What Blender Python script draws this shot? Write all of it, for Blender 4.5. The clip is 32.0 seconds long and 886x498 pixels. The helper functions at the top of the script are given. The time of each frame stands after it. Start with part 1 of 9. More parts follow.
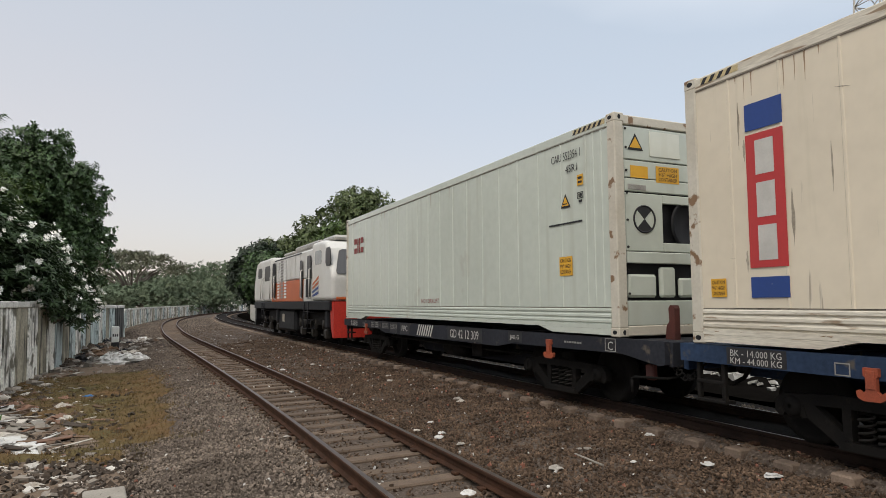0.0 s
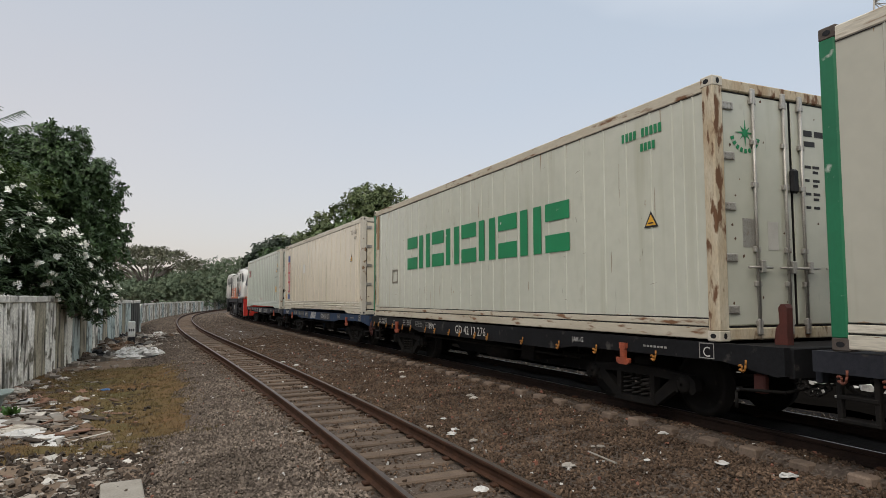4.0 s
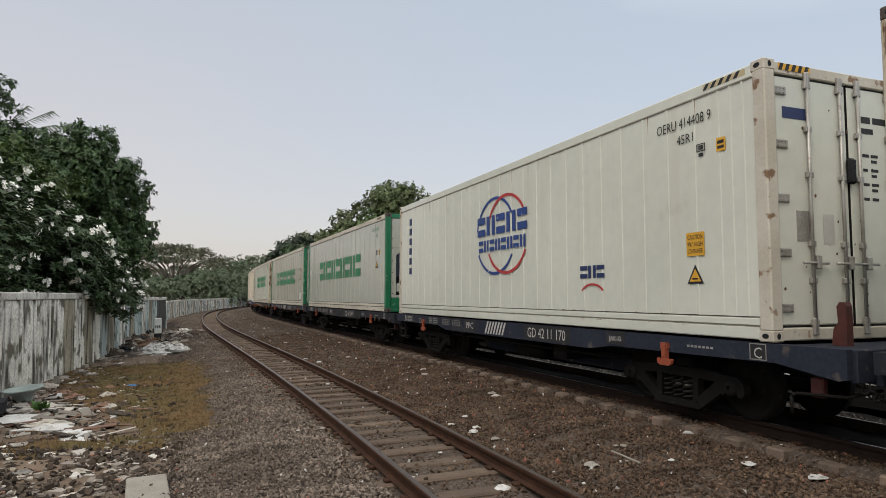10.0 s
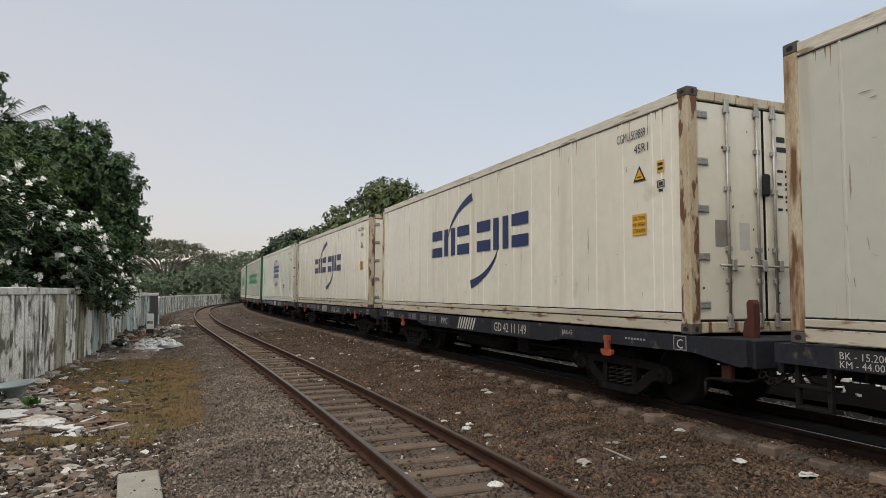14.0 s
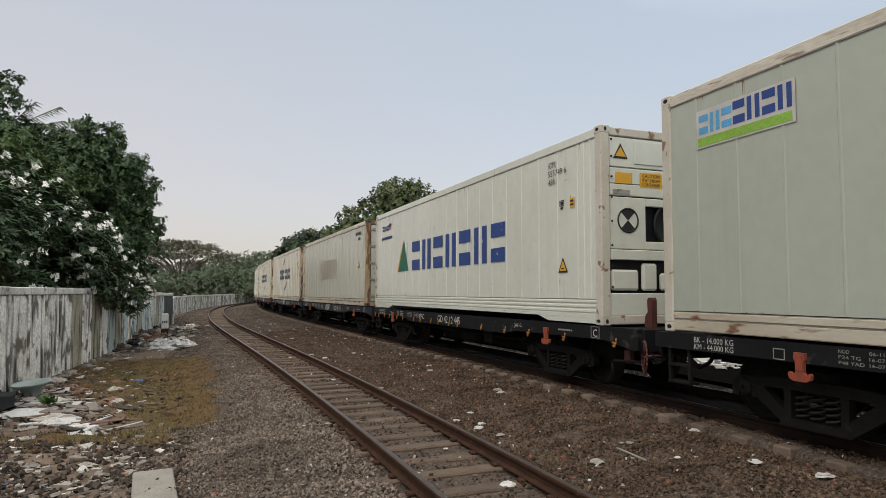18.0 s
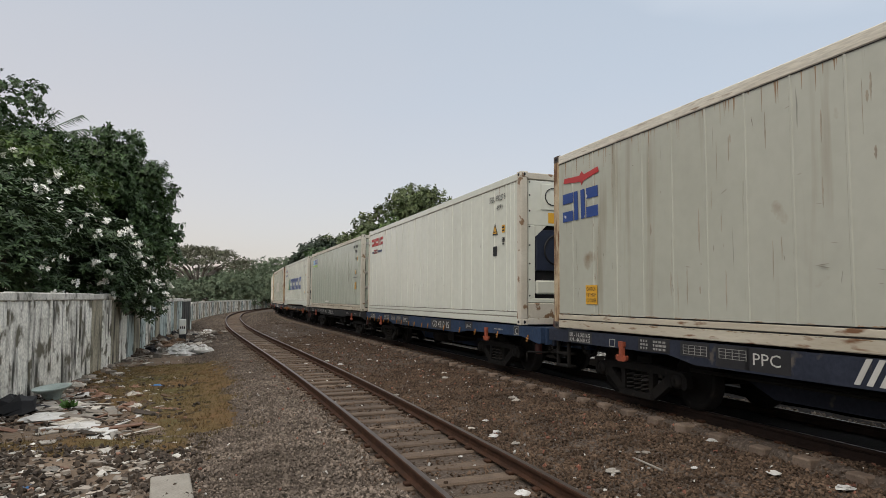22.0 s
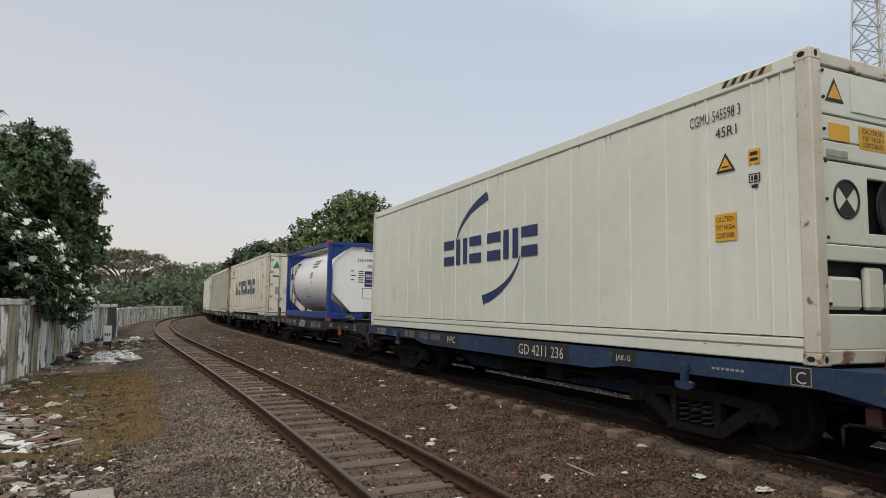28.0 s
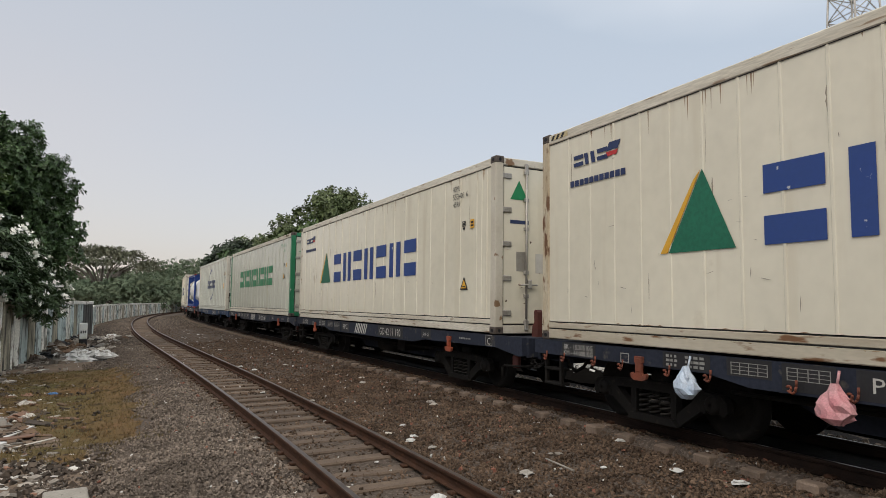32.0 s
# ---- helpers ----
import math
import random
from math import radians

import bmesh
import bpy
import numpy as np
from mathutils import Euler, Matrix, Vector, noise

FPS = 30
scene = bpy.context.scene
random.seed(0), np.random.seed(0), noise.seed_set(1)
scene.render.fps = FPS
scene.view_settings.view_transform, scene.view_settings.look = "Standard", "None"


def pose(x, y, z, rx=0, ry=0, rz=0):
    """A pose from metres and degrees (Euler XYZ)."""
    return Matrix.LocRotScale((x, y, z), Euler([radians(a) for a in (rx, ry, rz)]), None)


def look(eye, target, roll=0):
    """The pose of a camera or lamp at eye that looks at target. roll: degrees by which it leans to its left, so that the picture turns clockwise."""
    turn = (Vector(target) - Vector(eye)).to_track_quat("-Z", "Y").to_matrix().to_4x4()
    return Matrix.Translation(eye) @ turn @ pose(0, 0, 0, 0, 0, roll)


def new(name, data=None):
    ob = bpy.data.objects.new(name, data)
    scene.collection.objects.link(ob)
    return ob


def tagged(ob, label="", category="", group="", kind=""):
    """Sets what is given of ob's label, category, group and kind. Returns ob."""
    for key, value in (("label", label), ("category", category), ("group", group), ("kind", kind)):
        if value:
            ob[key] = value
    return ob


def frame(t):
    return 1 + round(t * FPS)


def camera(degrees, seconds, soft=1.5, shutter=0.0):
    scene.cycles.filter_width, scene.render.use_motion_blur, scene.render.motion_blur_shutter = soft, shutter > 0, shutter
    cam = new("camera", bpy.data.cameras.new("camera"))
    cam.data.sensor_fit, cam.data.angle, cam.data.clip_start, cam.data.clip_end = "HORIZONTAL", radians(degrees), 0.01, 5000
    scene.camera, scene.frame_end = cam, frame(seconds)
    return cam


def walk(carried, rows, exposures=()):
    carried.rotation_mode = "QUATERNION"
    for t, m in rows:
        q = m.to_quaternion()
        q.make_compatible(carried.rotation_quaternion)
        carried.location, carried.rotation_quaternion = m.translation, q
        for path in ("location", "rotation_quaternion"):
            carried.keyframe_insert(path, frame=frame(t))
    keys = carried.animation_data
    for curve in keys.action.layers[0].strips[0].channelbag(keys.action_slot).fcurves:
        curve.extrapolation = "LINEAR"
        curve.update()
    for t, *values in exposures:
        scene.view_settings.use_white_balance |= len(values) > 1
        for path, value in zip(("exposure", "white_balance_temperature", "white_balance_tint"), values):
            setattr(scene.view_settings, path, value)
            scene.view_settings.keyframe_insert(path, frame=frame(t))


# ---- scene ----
cam = camera(68.2, 32.0, soft=0.8)
PATH = [
    (0.0, pose(0.014, -0.011, 1.735, 94.257, 1.242, -1.206)),
    (0.5, pose(0.006, -0.010, 1.733, 94.021, 1.418, -1.008)),
    (1.0, pose(0.006, -0.016, 1.735, 93.963, 1.253, -0.916)),
    (1.5, pose(0.008, -0.010, 1.741, 93.985, 1.160, -0.723)),
    (2.0, pose(0.013, -0.018, 1.733, 94.072, 1.069, -0.597)),
    (2.5, pose(0.009, -0.021, 1.739, 93.938, 1.071, -0.376)),
    (3.0, pose(0.008, -0.019, 1.738, 94.033, 0.930, -0.175)),
    (3.5, pose(0.006, -0.020, 1.733, 94.018, 0.986, -0.188)),
    (5.5, pose(0.001, -0.011, 1.743, 93.996, 0.583, 0.316)),
    (6.0, pose(0.000, 0.000, 1.733, 94.232, 0.795, -0.002)),
    (6.5, pose(0.004, -0.002, 1.734, 94.369, 0.957, 0.157)),
    (7.0, pose(0.002, -0.006, 1.741, 94.168, 0.814, 0.565)),
    (7.5, pose(0.004, 0.001, 1.734, 94.166, 0.675, 0.703)),
    (8.0, pose(0.004, 0.001, 1.737, 94.302, 0.745, 0.884)),
    (8.5, pose(0.008, 0.006, 1.736, 94.167, 0.862, 1.267)),
    (9.0, pose(0.009, 0.009, 1.741, 94.041, 1.294, 1.438)),
    (9.5, pose(0.011, 0.009, 1.735, 93.927, 1.169, 1.696)),
    (10.0, pose(0.015, 0.013, 1.735, 93.804, 0.891, 1.835)),
    (10.5, pose(0.013, 0.018, 1.735, 93.317, 0.726, 1.423)),
    (11.0, pose(0.015, 0.026, 1.733, 93.337, 0.782, 1.472)),
    (11.5, pose(0.015, 0.021, 1.734, 93.669, 0.659, 1.593)),
    (12.0, pose(0.014, 0.015, 1.731, 93.560, 0.702, 1.331)),
    (12.5, pose(0.015, 0.012, 1.735, 93.623, 0.732, 1.270)),
    (13.0, pose(0.017, 0.013, 1.734, 93.809, 0.635, 1.201)),
    (13.5, pose(0.017, 0.012, 1.731, 93.783, 0.737, 1.401)),
    (14.0, pose(0.008, 0.014, 1.731, 93.552, 0.588, 1.251)),
    (14.5, pose(0.012, 0.018, 1.730, 93.416, 0.684, 1.441)),
    (16.5, pose(0.014, 0.008, 1.734, 93.764, 0.586, 2.009)),
    (17.0, pose(0.015, 0.012, 1.733, 93.595, 0.628, 2.153)),
    (17.5, pose(0.017, 0.018, 1.730, 93.574, 0.584, 2.284)),
    (18.0, pose(0.015, 0.024, 1.727, 93.535, 0.665, 2.350)),
    (18.5, pose(0.018, 0.024, 1.734, 93.558, 0.743, 2.598)),
    (19.0, pose(0.018, 0.018, 1.738, 93.874, 0.556, 2.598)),
    (19.5, pose(0.016, 0.009, 1.735, 93.864, 0.427, 2.367)),
    (20.0, pose(0.013, 0.008, 1.733, 93.926, 0.553, 2.366)),
    (20.5, pose(0.013, 0.004, 1.735, 93.843, 0.355, 2.534)),
    (21.0, pose(0.013, 0.003, 1.739, 93.796, 0.410, 3.199)),
    (21.5, pose(0.016, 0.010, 1.737, 93.950, 0.337, 3.333)),
    (22.0, pose(0.019, 0.002, 1.740, 94.115, 0.447, 3.697)),
    (22.5, pose(0.017, -0.008, 1.737, 94.123, 0.801, 3.918)),
    (23.0, pose(0.026, 0.006, 1.736, 94.318, 0.571, 3.680)),
    (23.5, pose(0.025, 0.003, 1.736, 94.253, 0.342, 3.038)),
    (24.0, pose(0.023, 0.009, 1.732, 93.920, -0.006, 2.083)),
    (24.5, pose(0.014, 0.009, 1.736, 93.840, -0.274, 1.252)),
    (26.5, pose(0.010, -0.008, 1.738, 94.182, -0.017, 1.073)),
    (27.0, pose(0.006, -0.003, 1.746, 94.196, -0.288, -0.167)),
    (27.5, pose(0.006, -0.009, 1.737, 94.486, 0.091, -1.025)),
    (28.0, pose(0.010, -0.004, 1.742, 94.763, 0.044, -1.690)),
    (28.5, pose(0.010, -0.011, 1.738, 94.788, -0.213, -1.828)),
    (29.0, pose(0.015, -0.001, 1.738, 94.443, -0.319, -1.956)),
    (29.5, pose(0.016, 0.008, 1.741, 94.505, -0.026, -2.434)),
    (30.0, pose(0.019, 0.004, 1.741, 94.643, 0.308, -2.625)),
    (30.5, pose(0.019, 0.012, 1.738, 94.579, 0.353, -2.807)),
    (31.0, pose(0.029, 0.020, 1.733, 94.235, 0.122, -2.855)),
    (31.5, pose(0.026, 0.018, 1.737, 94.362, 0.082, -3.180)),
    (32.0, pose(0.029, 0.019, 1.738, 94.450, 0.141, -3.312)),
]
walk(cam, PATH, exposures=[(0.0, 0.12), (0.5, 0.10), (1.0, 0.07), (2.0, 0.03), (3.0, 0.0), (32.0, 0.0)])

# ---- world and light: a hazy, overcast afternoon ----
world = bpy.data.worlds.new("world")
scene.world = world
world.use_nodes = True
wn, wl = world.node_tree.nodes, world.node_tree.links
wn.clear()
sky = wn.new("ShaderNodeTexSky")
sky.sky_type, sky.sun_disc = "NISHITA", False
sky.sun_elevation, sky.sun_rotation = radians(50), radians(208)
sky.air_density, sky.dust_density, sky.ozone_density = 1.0, 3.0, 2.0
veil = wn.new("ShaderNodeTexNoise")
veil.inputs["Scale"].default_value, veil.inputs["Detail"].default_value = 1.3, 4.0
veil_ramp = wn.new("ShaderNodeValToRGB")
veil_ramp.color_ramp.elements[0].position, veil_ramp.color_ramp.elements[0].color = 0.0, (0.630, 0.565, 0.520, 1)
veil_ramp.color_ramp.elements[1].position, veil_ramp.color_ramp.elements[1].color = 0.46, (0.500, 0.544, 0.585, 1)
zenith = veil_ramp.color_ramp.elements.new(1.0)
zenith.color = (1.56, 1.51, 1.43, 1)
bg_sky, bg_veil, add_bg, w_out = (wn.new(k) for k in ("ShaderNodeBackground", "ShaderNodeBackground", "ShaderNodeAddShader", "ShaderNodeOutputWorld"))
bg_sky.inputs["Strength"].default_value = 0.05
bg_veil.inputs["Strength"].default_value = 0.90
w_coord = wn.new("ShaderNodeTexCoord")
w_map = wn.new("ShaderNodeMapping")
w_map.inputs["Scale"].default_value = (1.0, 1.0, 2.2)
wl.new(w_coord.outputs["Generated"], w_map.inputs["Vector"])
wl.new(w_map.outputs[0], veil.inputs["Vector"])
w_sep = wn.new("ShaderNodeSeparateXYZ")
wl.new(w_coord.outputs["Generated"], w_sep.inputs[0])
w_height = wn.new("ShaderNodeMath")      # height above the horizon, stirred by the cloud veil
w_height.operation = "MULTIPLY_ADD"
w_height.inputs[1].default_value = 0.34
w_add = wn.new("ShaderNodeMath")
w_add.operation = "SUBTRACT"
w_add.inputs[1].default_value = 0.16
wl.new(veil.outputs["Fac"], w_height.inputs[0])
w_side = wn.new("ShaderNodeMath")        # the veil thins towards one side of the sky
w_side.operation = "MULTIPLY_ADD"
w_side.inputs[1].default_value = 0.20
wl.new(w_sep.outputs["X"], w_side.inputs[0])
wl.new(w_sep.outputs["Z"], w_side.inputs[2])
wl.new(w_side.outputs[0], w_height.inputs[2])
wl.new(w_height.outputs[0], w_add.inputs[0])
wl.new(w_add.outputs[0], veil_ramp.inputs["Fac"])
wl.new(veil_ramp.outputs["Color"], bg_veil.inputs["Color"])
wl.new(sky.outputs["Color"], bg_sky.inputs["Color"])
wl.new(bg_sky.outputs[0], add_bg.inputs[0])
wl.new(bg_veil.outputs[0], add_bg.inputs[1])
wl.new(add_bg.outputs[0], w_out.inputs["Surface"])

sun = new("sun", bpy.data.lights.new("sun", "SUN"))
sun.data.energy, sun.data.angle, sun.data.color = 1.06, radians(30), (1.0, 0.90, 0.76)
sun.matrix_world = look((-31, -58, 78), (0, 0, 0))


# ---- materials ----
def mat(name, col, col2=None, scale=3.0, rough=0.7, metal=0.0, bump=0.0, bump_scale=60.0, island=0.0, randob=0.0, stretch=(1, 1, 1),
        spots=None, spot_scale=6.0, spot_at=0.62, spot_soft=0.1, streak=None, streak_at=0.6, spec=0.4, alpha_trans=0.0, fine=0.15, streak_size=(7, 7, 0.5), nick=None, nick_at=0.7):
    """A painted or natural surface: two colours mixed by noise at two sizes, with optional spots and upright streaks."""
    m = bpy.data.materials.new(name)
    m.use_nodes = True
    n, l = m.node_tree.nodes, m.node_tree.links
    b = n["Principled BSDF"]
    b.inputs["Roughness"].default_value, b.inputs["Metallic"].default_value = rough, metal
    b.inputs["Specular IOR Level"].default_value = spec
    tc = n.new("ShaderNodeTexCoord")
    mp = n.new("ShaderNodeMapping")
    mp.inputs["Scale"].default_value = stretch
    shift = n.new("ShaderNodeVectorMath")
    shift.operation = "MULTIPLY_ADD"
    shift.inputs[1].default_value, shift.inputs[0].default_value = (41, 23, 37), (1, 1, 1)
    l.new(n.new("ShaderNodeObjectInfo").outputs["Random"], shift.inputs[0])
    l.new(tc.outputs["Object"], shift.inputs[2])
    l.new(shift.outputs[0], mp.inputs["Vector"])
    if col2 is None:
        col2 = tuple(c * 0.8 for c in col)

    def noise_fac(s, detail, source=mp):
        t = n.new("ShaderNodeTexNoise")
        t.inputs["Scale"].default_value, t.inputs["Detail"].default_value = s, detail
        l.new(source.outputs[0], t.inputs["Vector"])
        return t.outputs["Fac"]

    def ramp(fac, a, c):
        r = n.new("ShaderNodeMapRange")
        r.inputs["From Min"].default_value, r.inputs["From Max"].default_value = a, c
        l.new(fac, r.inputs["Value"])
        return r.outputs["Result"]

    def mix(fac, a, c):
        x = n.new("ShaderNodeMix")
        x.data_type = "RGBA"
        if hasattr(fac, "is_linked"):
            l.new(fac, x.inputs["Factor"])
        else:
            x.inputs["Factor"].default_value = fac
        for key, v in (("A", a), ("B", c)):
            sock = [i for i in x.inputs if i.name == key and i.type == "RGBA"][0]
            if hasattr(v, "is_linked"):
                l.new(v, sock)
            else:
                sock.default_value = (*v, 1)
        return [o for o in x.outputs if o.type == "RGBA"][0]

    c = mix(ramp(noise_fac(scale, 3), 0.3, 0.7), col, col2)
    fine = mix(ramp(noise_fac(scale * 14, 2), 0.35, 0.75), (1 + fine * 0.8,) * 3, (1 - fine * 1.2,) * 3)
    mul = n.new("ShaderNodeMix")
    mul.data_type, mul.blend_type = "RGBA", "MULTIPLY"
    mul.inputs["Factor"].default_value = 1.0
    rg = [i for i in mul.inputs if i.type == "RGBA"]
    l.new(c, rg[0])
    l.new(fine, rg[1])
    c = [o for o in mul.outputs if o.type == "RGBA"][0]
    if streak:
        mp2 = n.new("ShaderNodeMapping")
        mp2.inputs["Scale"].default_value = streak_size
        l.new(shift.outputs[0], mp2.inputs["Vector"])
        f1 = ramp(noise_fac(1.0, 4, mp2), streak_at, streak_at + 0.16)
        c = mix(f1, c, streak)
    if spots:
        f2 = ramp(noise_fac(spot_scale, 6), spot_at, spot_at + spot_soft)
        c = mix(f2, c, spots)
    if nick:                             # thin upright scratches where the paint is gone
        mp3 = n.new("ShaderNodeMapping")
        mp3.inputs["Scale"].default_value = (16, 16, 0.9)
        l.new(shift.outputs[0], mp3.inputs["Vector"])
        c = mix(ramp(noise_fac(1.0, 6, mp3), nick_at, nick_at + 0.05), c, nick)
    if island or randob:
        src = n.new("ShaderNodeNewGeometry").outputs["Random Per Island"] if island else n.new("ShaderNodeObjectInfo").outputs["Random"]
        hv = n.new("ShaderNodeHueSaturation")
        r = n.new("ShaderNodeMapRange")
        k = island or randob
        r.inputs["To Min"].default_value, r.inputs["To Max"].default_value = 1 - k, 1 + k
        l.new(src, r.inputs["Value"])
        l.new(r.outputs["Result"], hv.inputs["Value"])
        l.new(c, hv.inputs["Color"])
        c = hv.outputs["Color"]
    l.new(c, b.inputs["Base Color"])
    if alpha_trans:
        b.inputs["Transmission Weight"].default_value = alpha_trans
    if bump:
        bp = n.new("ShaderNodeBump")
        bp.inputs["Strength"].default_value, bp.inputs["Distance"].default_value = bump, 0.02
        l.new(noise_fac(bump_scale, 4), bp.inputs["Height"])
        l.new(bp.outputs["Normal"], b.inputs["Normal"])
    return m


def reefer_paint(name, col, dirt, rust, seed, nick_at=0.73):
    col, dirt = ((0.975 * c[0], 1.02 * c[1], c[2]) for c in (col, dirt))
    k = tuple(c * 0.9 for c in col)
    return mat(name, col, k, 0.45, 0.24, spec=0.5, bump=0.04, bump_scale=1.5, streak=dirt, streak_at=0.57 + 0.01 * (seed % 3), spots=rust, spot_scale=1.1 + 0.2 * (seed % 4), spot_at=0.68, spot_soft=0.10, fine=0.03, streak_size=(3.6, 3.6, 0.30),
               nick=tuple(c * 0.55 for c in col), nick_at=nick_at)


GREY_DIRT, RUST = (0.30, 0.29, 0.25), (0.22, 0.10, 0.04)
PAINT = {
    "grey": reefer_paint("grey_white_paint", (0.54, 0.555, 0.50), (0.47, 0.47, 0.415), (0.41, 0.40, 0.345), 0, 0.75),
    "sage": reefer_paint("sage_grey_paint", (0.42, 0.435, 0.37), (0.37, 0.375, 0.315), (0.33, 0.32, 0.265), 0, 0.75),
    "stone": reefer_paint("stone_white_paint", (0.46, 0.455, 0.405), (0.40, 0.39, 0.335), (0.34, 0.32, 0.26), 6, 0.73),
    "cream": reefer_paint("cream_paint", (0.70, 0.60, 0.48), (0.49, 0.43, 0.32), (0.40, 0.34, 0.24), 1, 0.71),
    "ivory": reefer_paint("ivory_paint", (0.73, 0.66, 0.55), (0.62, 0.545, 0.44), (0.50, 0.44, 0.33), 1, 0.735),
    "white": reefer_paint("white_paint", (0.745, 0.68, 0.585), (0.62, 0.55, 0.455), (0.47, 0.44, 0.36), 2),
    "offwhite": reefer_paint("dirty_white_paint", (0.47, 0.44, 0.375), (0.36, 0.335, 0.28), (0.30, 0.275, 0.225), 3),
    "clean": reefer_paint("clean_white_paint", (0.66, 0.645, 0.575), (0.60, 0.58, 0.505), (0.50, 0.48, 0.41), 4),
    "dull": reefer_paint("dull_white_paint", (0.535, 0.52, 0.45), (0.445, 0.425, 0.35), (0.36, 0.33, 0.265), 6, 0.715),
    "drab": reefer_paint("drab_white_paint", (0.445, 0.43, 0.37), (0.325, 0.295, 0.235), (0.24, 0.18, 0.115), 5, 0.695),
    "worn": reefer_paint("worn_white_paint", (0.515, 0.495, 0.425), (0.40, 0.365, 0.29), (0.30, 0.235, 0.15), 5, 0.71),
}
POST = {
    "rust": mat("rust_streaked_frame", (0.47, 0.40, 0.28), (0.33, 0.22, 0.12), 3.0, 0.8, stretch=(2.2, 2.2, 0.45), spots=(0.145, 0.072, 0.034), spot_scale=4.0, spot_at=0.465, spot_soft=0.13, bump=0.2, fine=0.18),
    "green": mat("green_frame_paint", (0.015, 0.17, 0.075), (0.012, 0.13, 0.06), 1.5, 0.45, spots=(0.45, 0.47, 0.42), spot_scale=7, spot_at=0.64, fine=0.04),
    "rusty": mat("rusty_frame_paint", (0.52, 0.47, 0.36), (0.38, 0.29, 0.18), 2.0, 0.7, stretch=(2.2, 2.2, 0.7), spots=(0.13, 0.062, 0.028), spot_scale=4.2, spot_at=0.54, spot_soft=0.07, bump=0.15, fine=0.12),
    "plain": mat("white_frame_paint", (0.56, 0.53, 0.45), (0.46, 0.42, 0.34), 2.0, 0.5, spots=(0.20, 0.12, 0.065), spot_scale=5, spot_at=0.61, spot_soft=0.05, fine=0.05),
}
SILL = {
    "slate": mat("slate_wagon_paint", (0.026, 0.028, 0.035), (0.018, 0.019, 0.024), 1.4, 0.7, spec=0.15, spots=(0.10, 0.085, 0.07), spot_scale=5, bump=0.1),
    "blue": mat("blue_wagon_paint", (0.028, 0.050, 0.098), (0.022, 0.037, 0.070), 1.4, 0.7, spec=0.15, spots=(0.09, 0.08, 0.07), spot_scale=5, bump=0.1),
    "black": mat("black_wagon_paint", (0.011, 0.0115, 0.013), (0.008, 0.008, 0.009), 1.4, 0.7, spec=0.15, spots=(0.06, 0.055, 0.05), spot_scale=5, bump=0.1),
    "navy": mat("navy_wagon_paint", (0.027, 0.032, 0.048), (0.020, 0.024, 0.036), 1.4, 0.7, spec=0.15, spots=(0.09, 0.08, 0.07), spot_scale=5, bump=0.1),
}
M_GREEN = mat("green_mark", (0.010, 0.215, 0.082), (0.012, 0.18, 0.07), 2, 0.5, spots=(0.48, 0.47, 0.42), spot_scale=5, spot_at=0.69, spot_soft=0.03, fine=0.03)
M_NAVY = mat("navy_mark", (0.018, 0.032, 0.105), (0.022, 0.036, 0.10), 2, 0.5, spots=(0.5, 0.49, 0.45), spot_scale=9, spot_at=0.72, spot_soft=0.03, fine=0.03)
M_BLUE = mat("blue_mark", (0.018, 0.052, 0.22), (0.022, 0.055, 0.20), 2, 0.5, spots=(0.45, 0.46, 0.48), spot_scale=7, spot_at=0.68, spot_soft=0.03, fine=0.03)
M_RED = mat("red_mark", (0.45, 0.035, 0.035), (0.40, 0.04, 0.04), 2, 0.5, fine=0.03)
M_DKRED = mat("brown_red_mark", (0.25, 0.035, 0.03), None, 2, 0.5)
M_YEL = mat("yellow_sticker", (0.66, 0.36, 0.03), (0.60, 0.32, 0.03), 3, 0.5, fine=0.03)
M_BLK = mat("black_mark", (0.020, 0.020, 0.022), None, 3, 0.6)
M_WHT = mat("white_mark", (0.54, 0.53, 0.49), (0.43, 0.42, 0.39), 4, 0.6, fine=0.03)
M_DIMWHT = mat("worn_white_stencil", (0.30, 0.295, 0.275), (0.20, 0.195, 0.18), 6, 0.7, fine=0.1)
M_LBLUE = mat("light_blue_mark", (0.10, 0.36, 0.62), None, 3, 0.5)
M_LIME = mat("lime_mark", (0.25, 0.45, 0.06), None, 3, 0.5)
M_SKETCH = mat("faded_patch", (0.42, 0.39, 0.32), None, 3, 0.7)
M_STEEL = mat("galvanised_steel", (0.42, 0.41, 0.38), (0.30, 0.28, 0.25), 5, 0.45, metal=0.5, spots=(0.2, 0.12, 0.07), spot_at=0.66)
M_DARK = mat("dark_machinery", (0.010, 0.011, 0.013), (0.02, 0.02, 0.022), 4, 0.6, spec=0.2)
M_NAVYUNIT = mat("dark_blue_unit_casing", (0.015, 0.022, 0.045), None, 3, 0.45)
M_GASKET = mat("black_rubber_gasket", (0.015, 0.015, 0.014), None, 6, 0.7)
M_GRIME = mat("greasy_bogie_iron", (0.0075, 0.007, 0.0066), (0.013, 0.0115, 0.010), 4, 0.8, spec=0.15, spots=(0.026, 0.021, 0.017), spot_scale=9, bump=0.2)
M_SPRING = mat("dusty_spring_steel", (0.030, 0.027, 0.024), (0.018, 0.016, 0.014), 6, 0.7, spec=0.2)
M_TREAD = mat("worn_wheel_steel", (0.05, 0.045, 0.04), None, 5, 0.45, metal=0.6)
M_ORANGE = mat("orange_painted_steel", (0.32, 0.070, 0.03), (0.22, 0.055, 0.03), 6, 0.6)
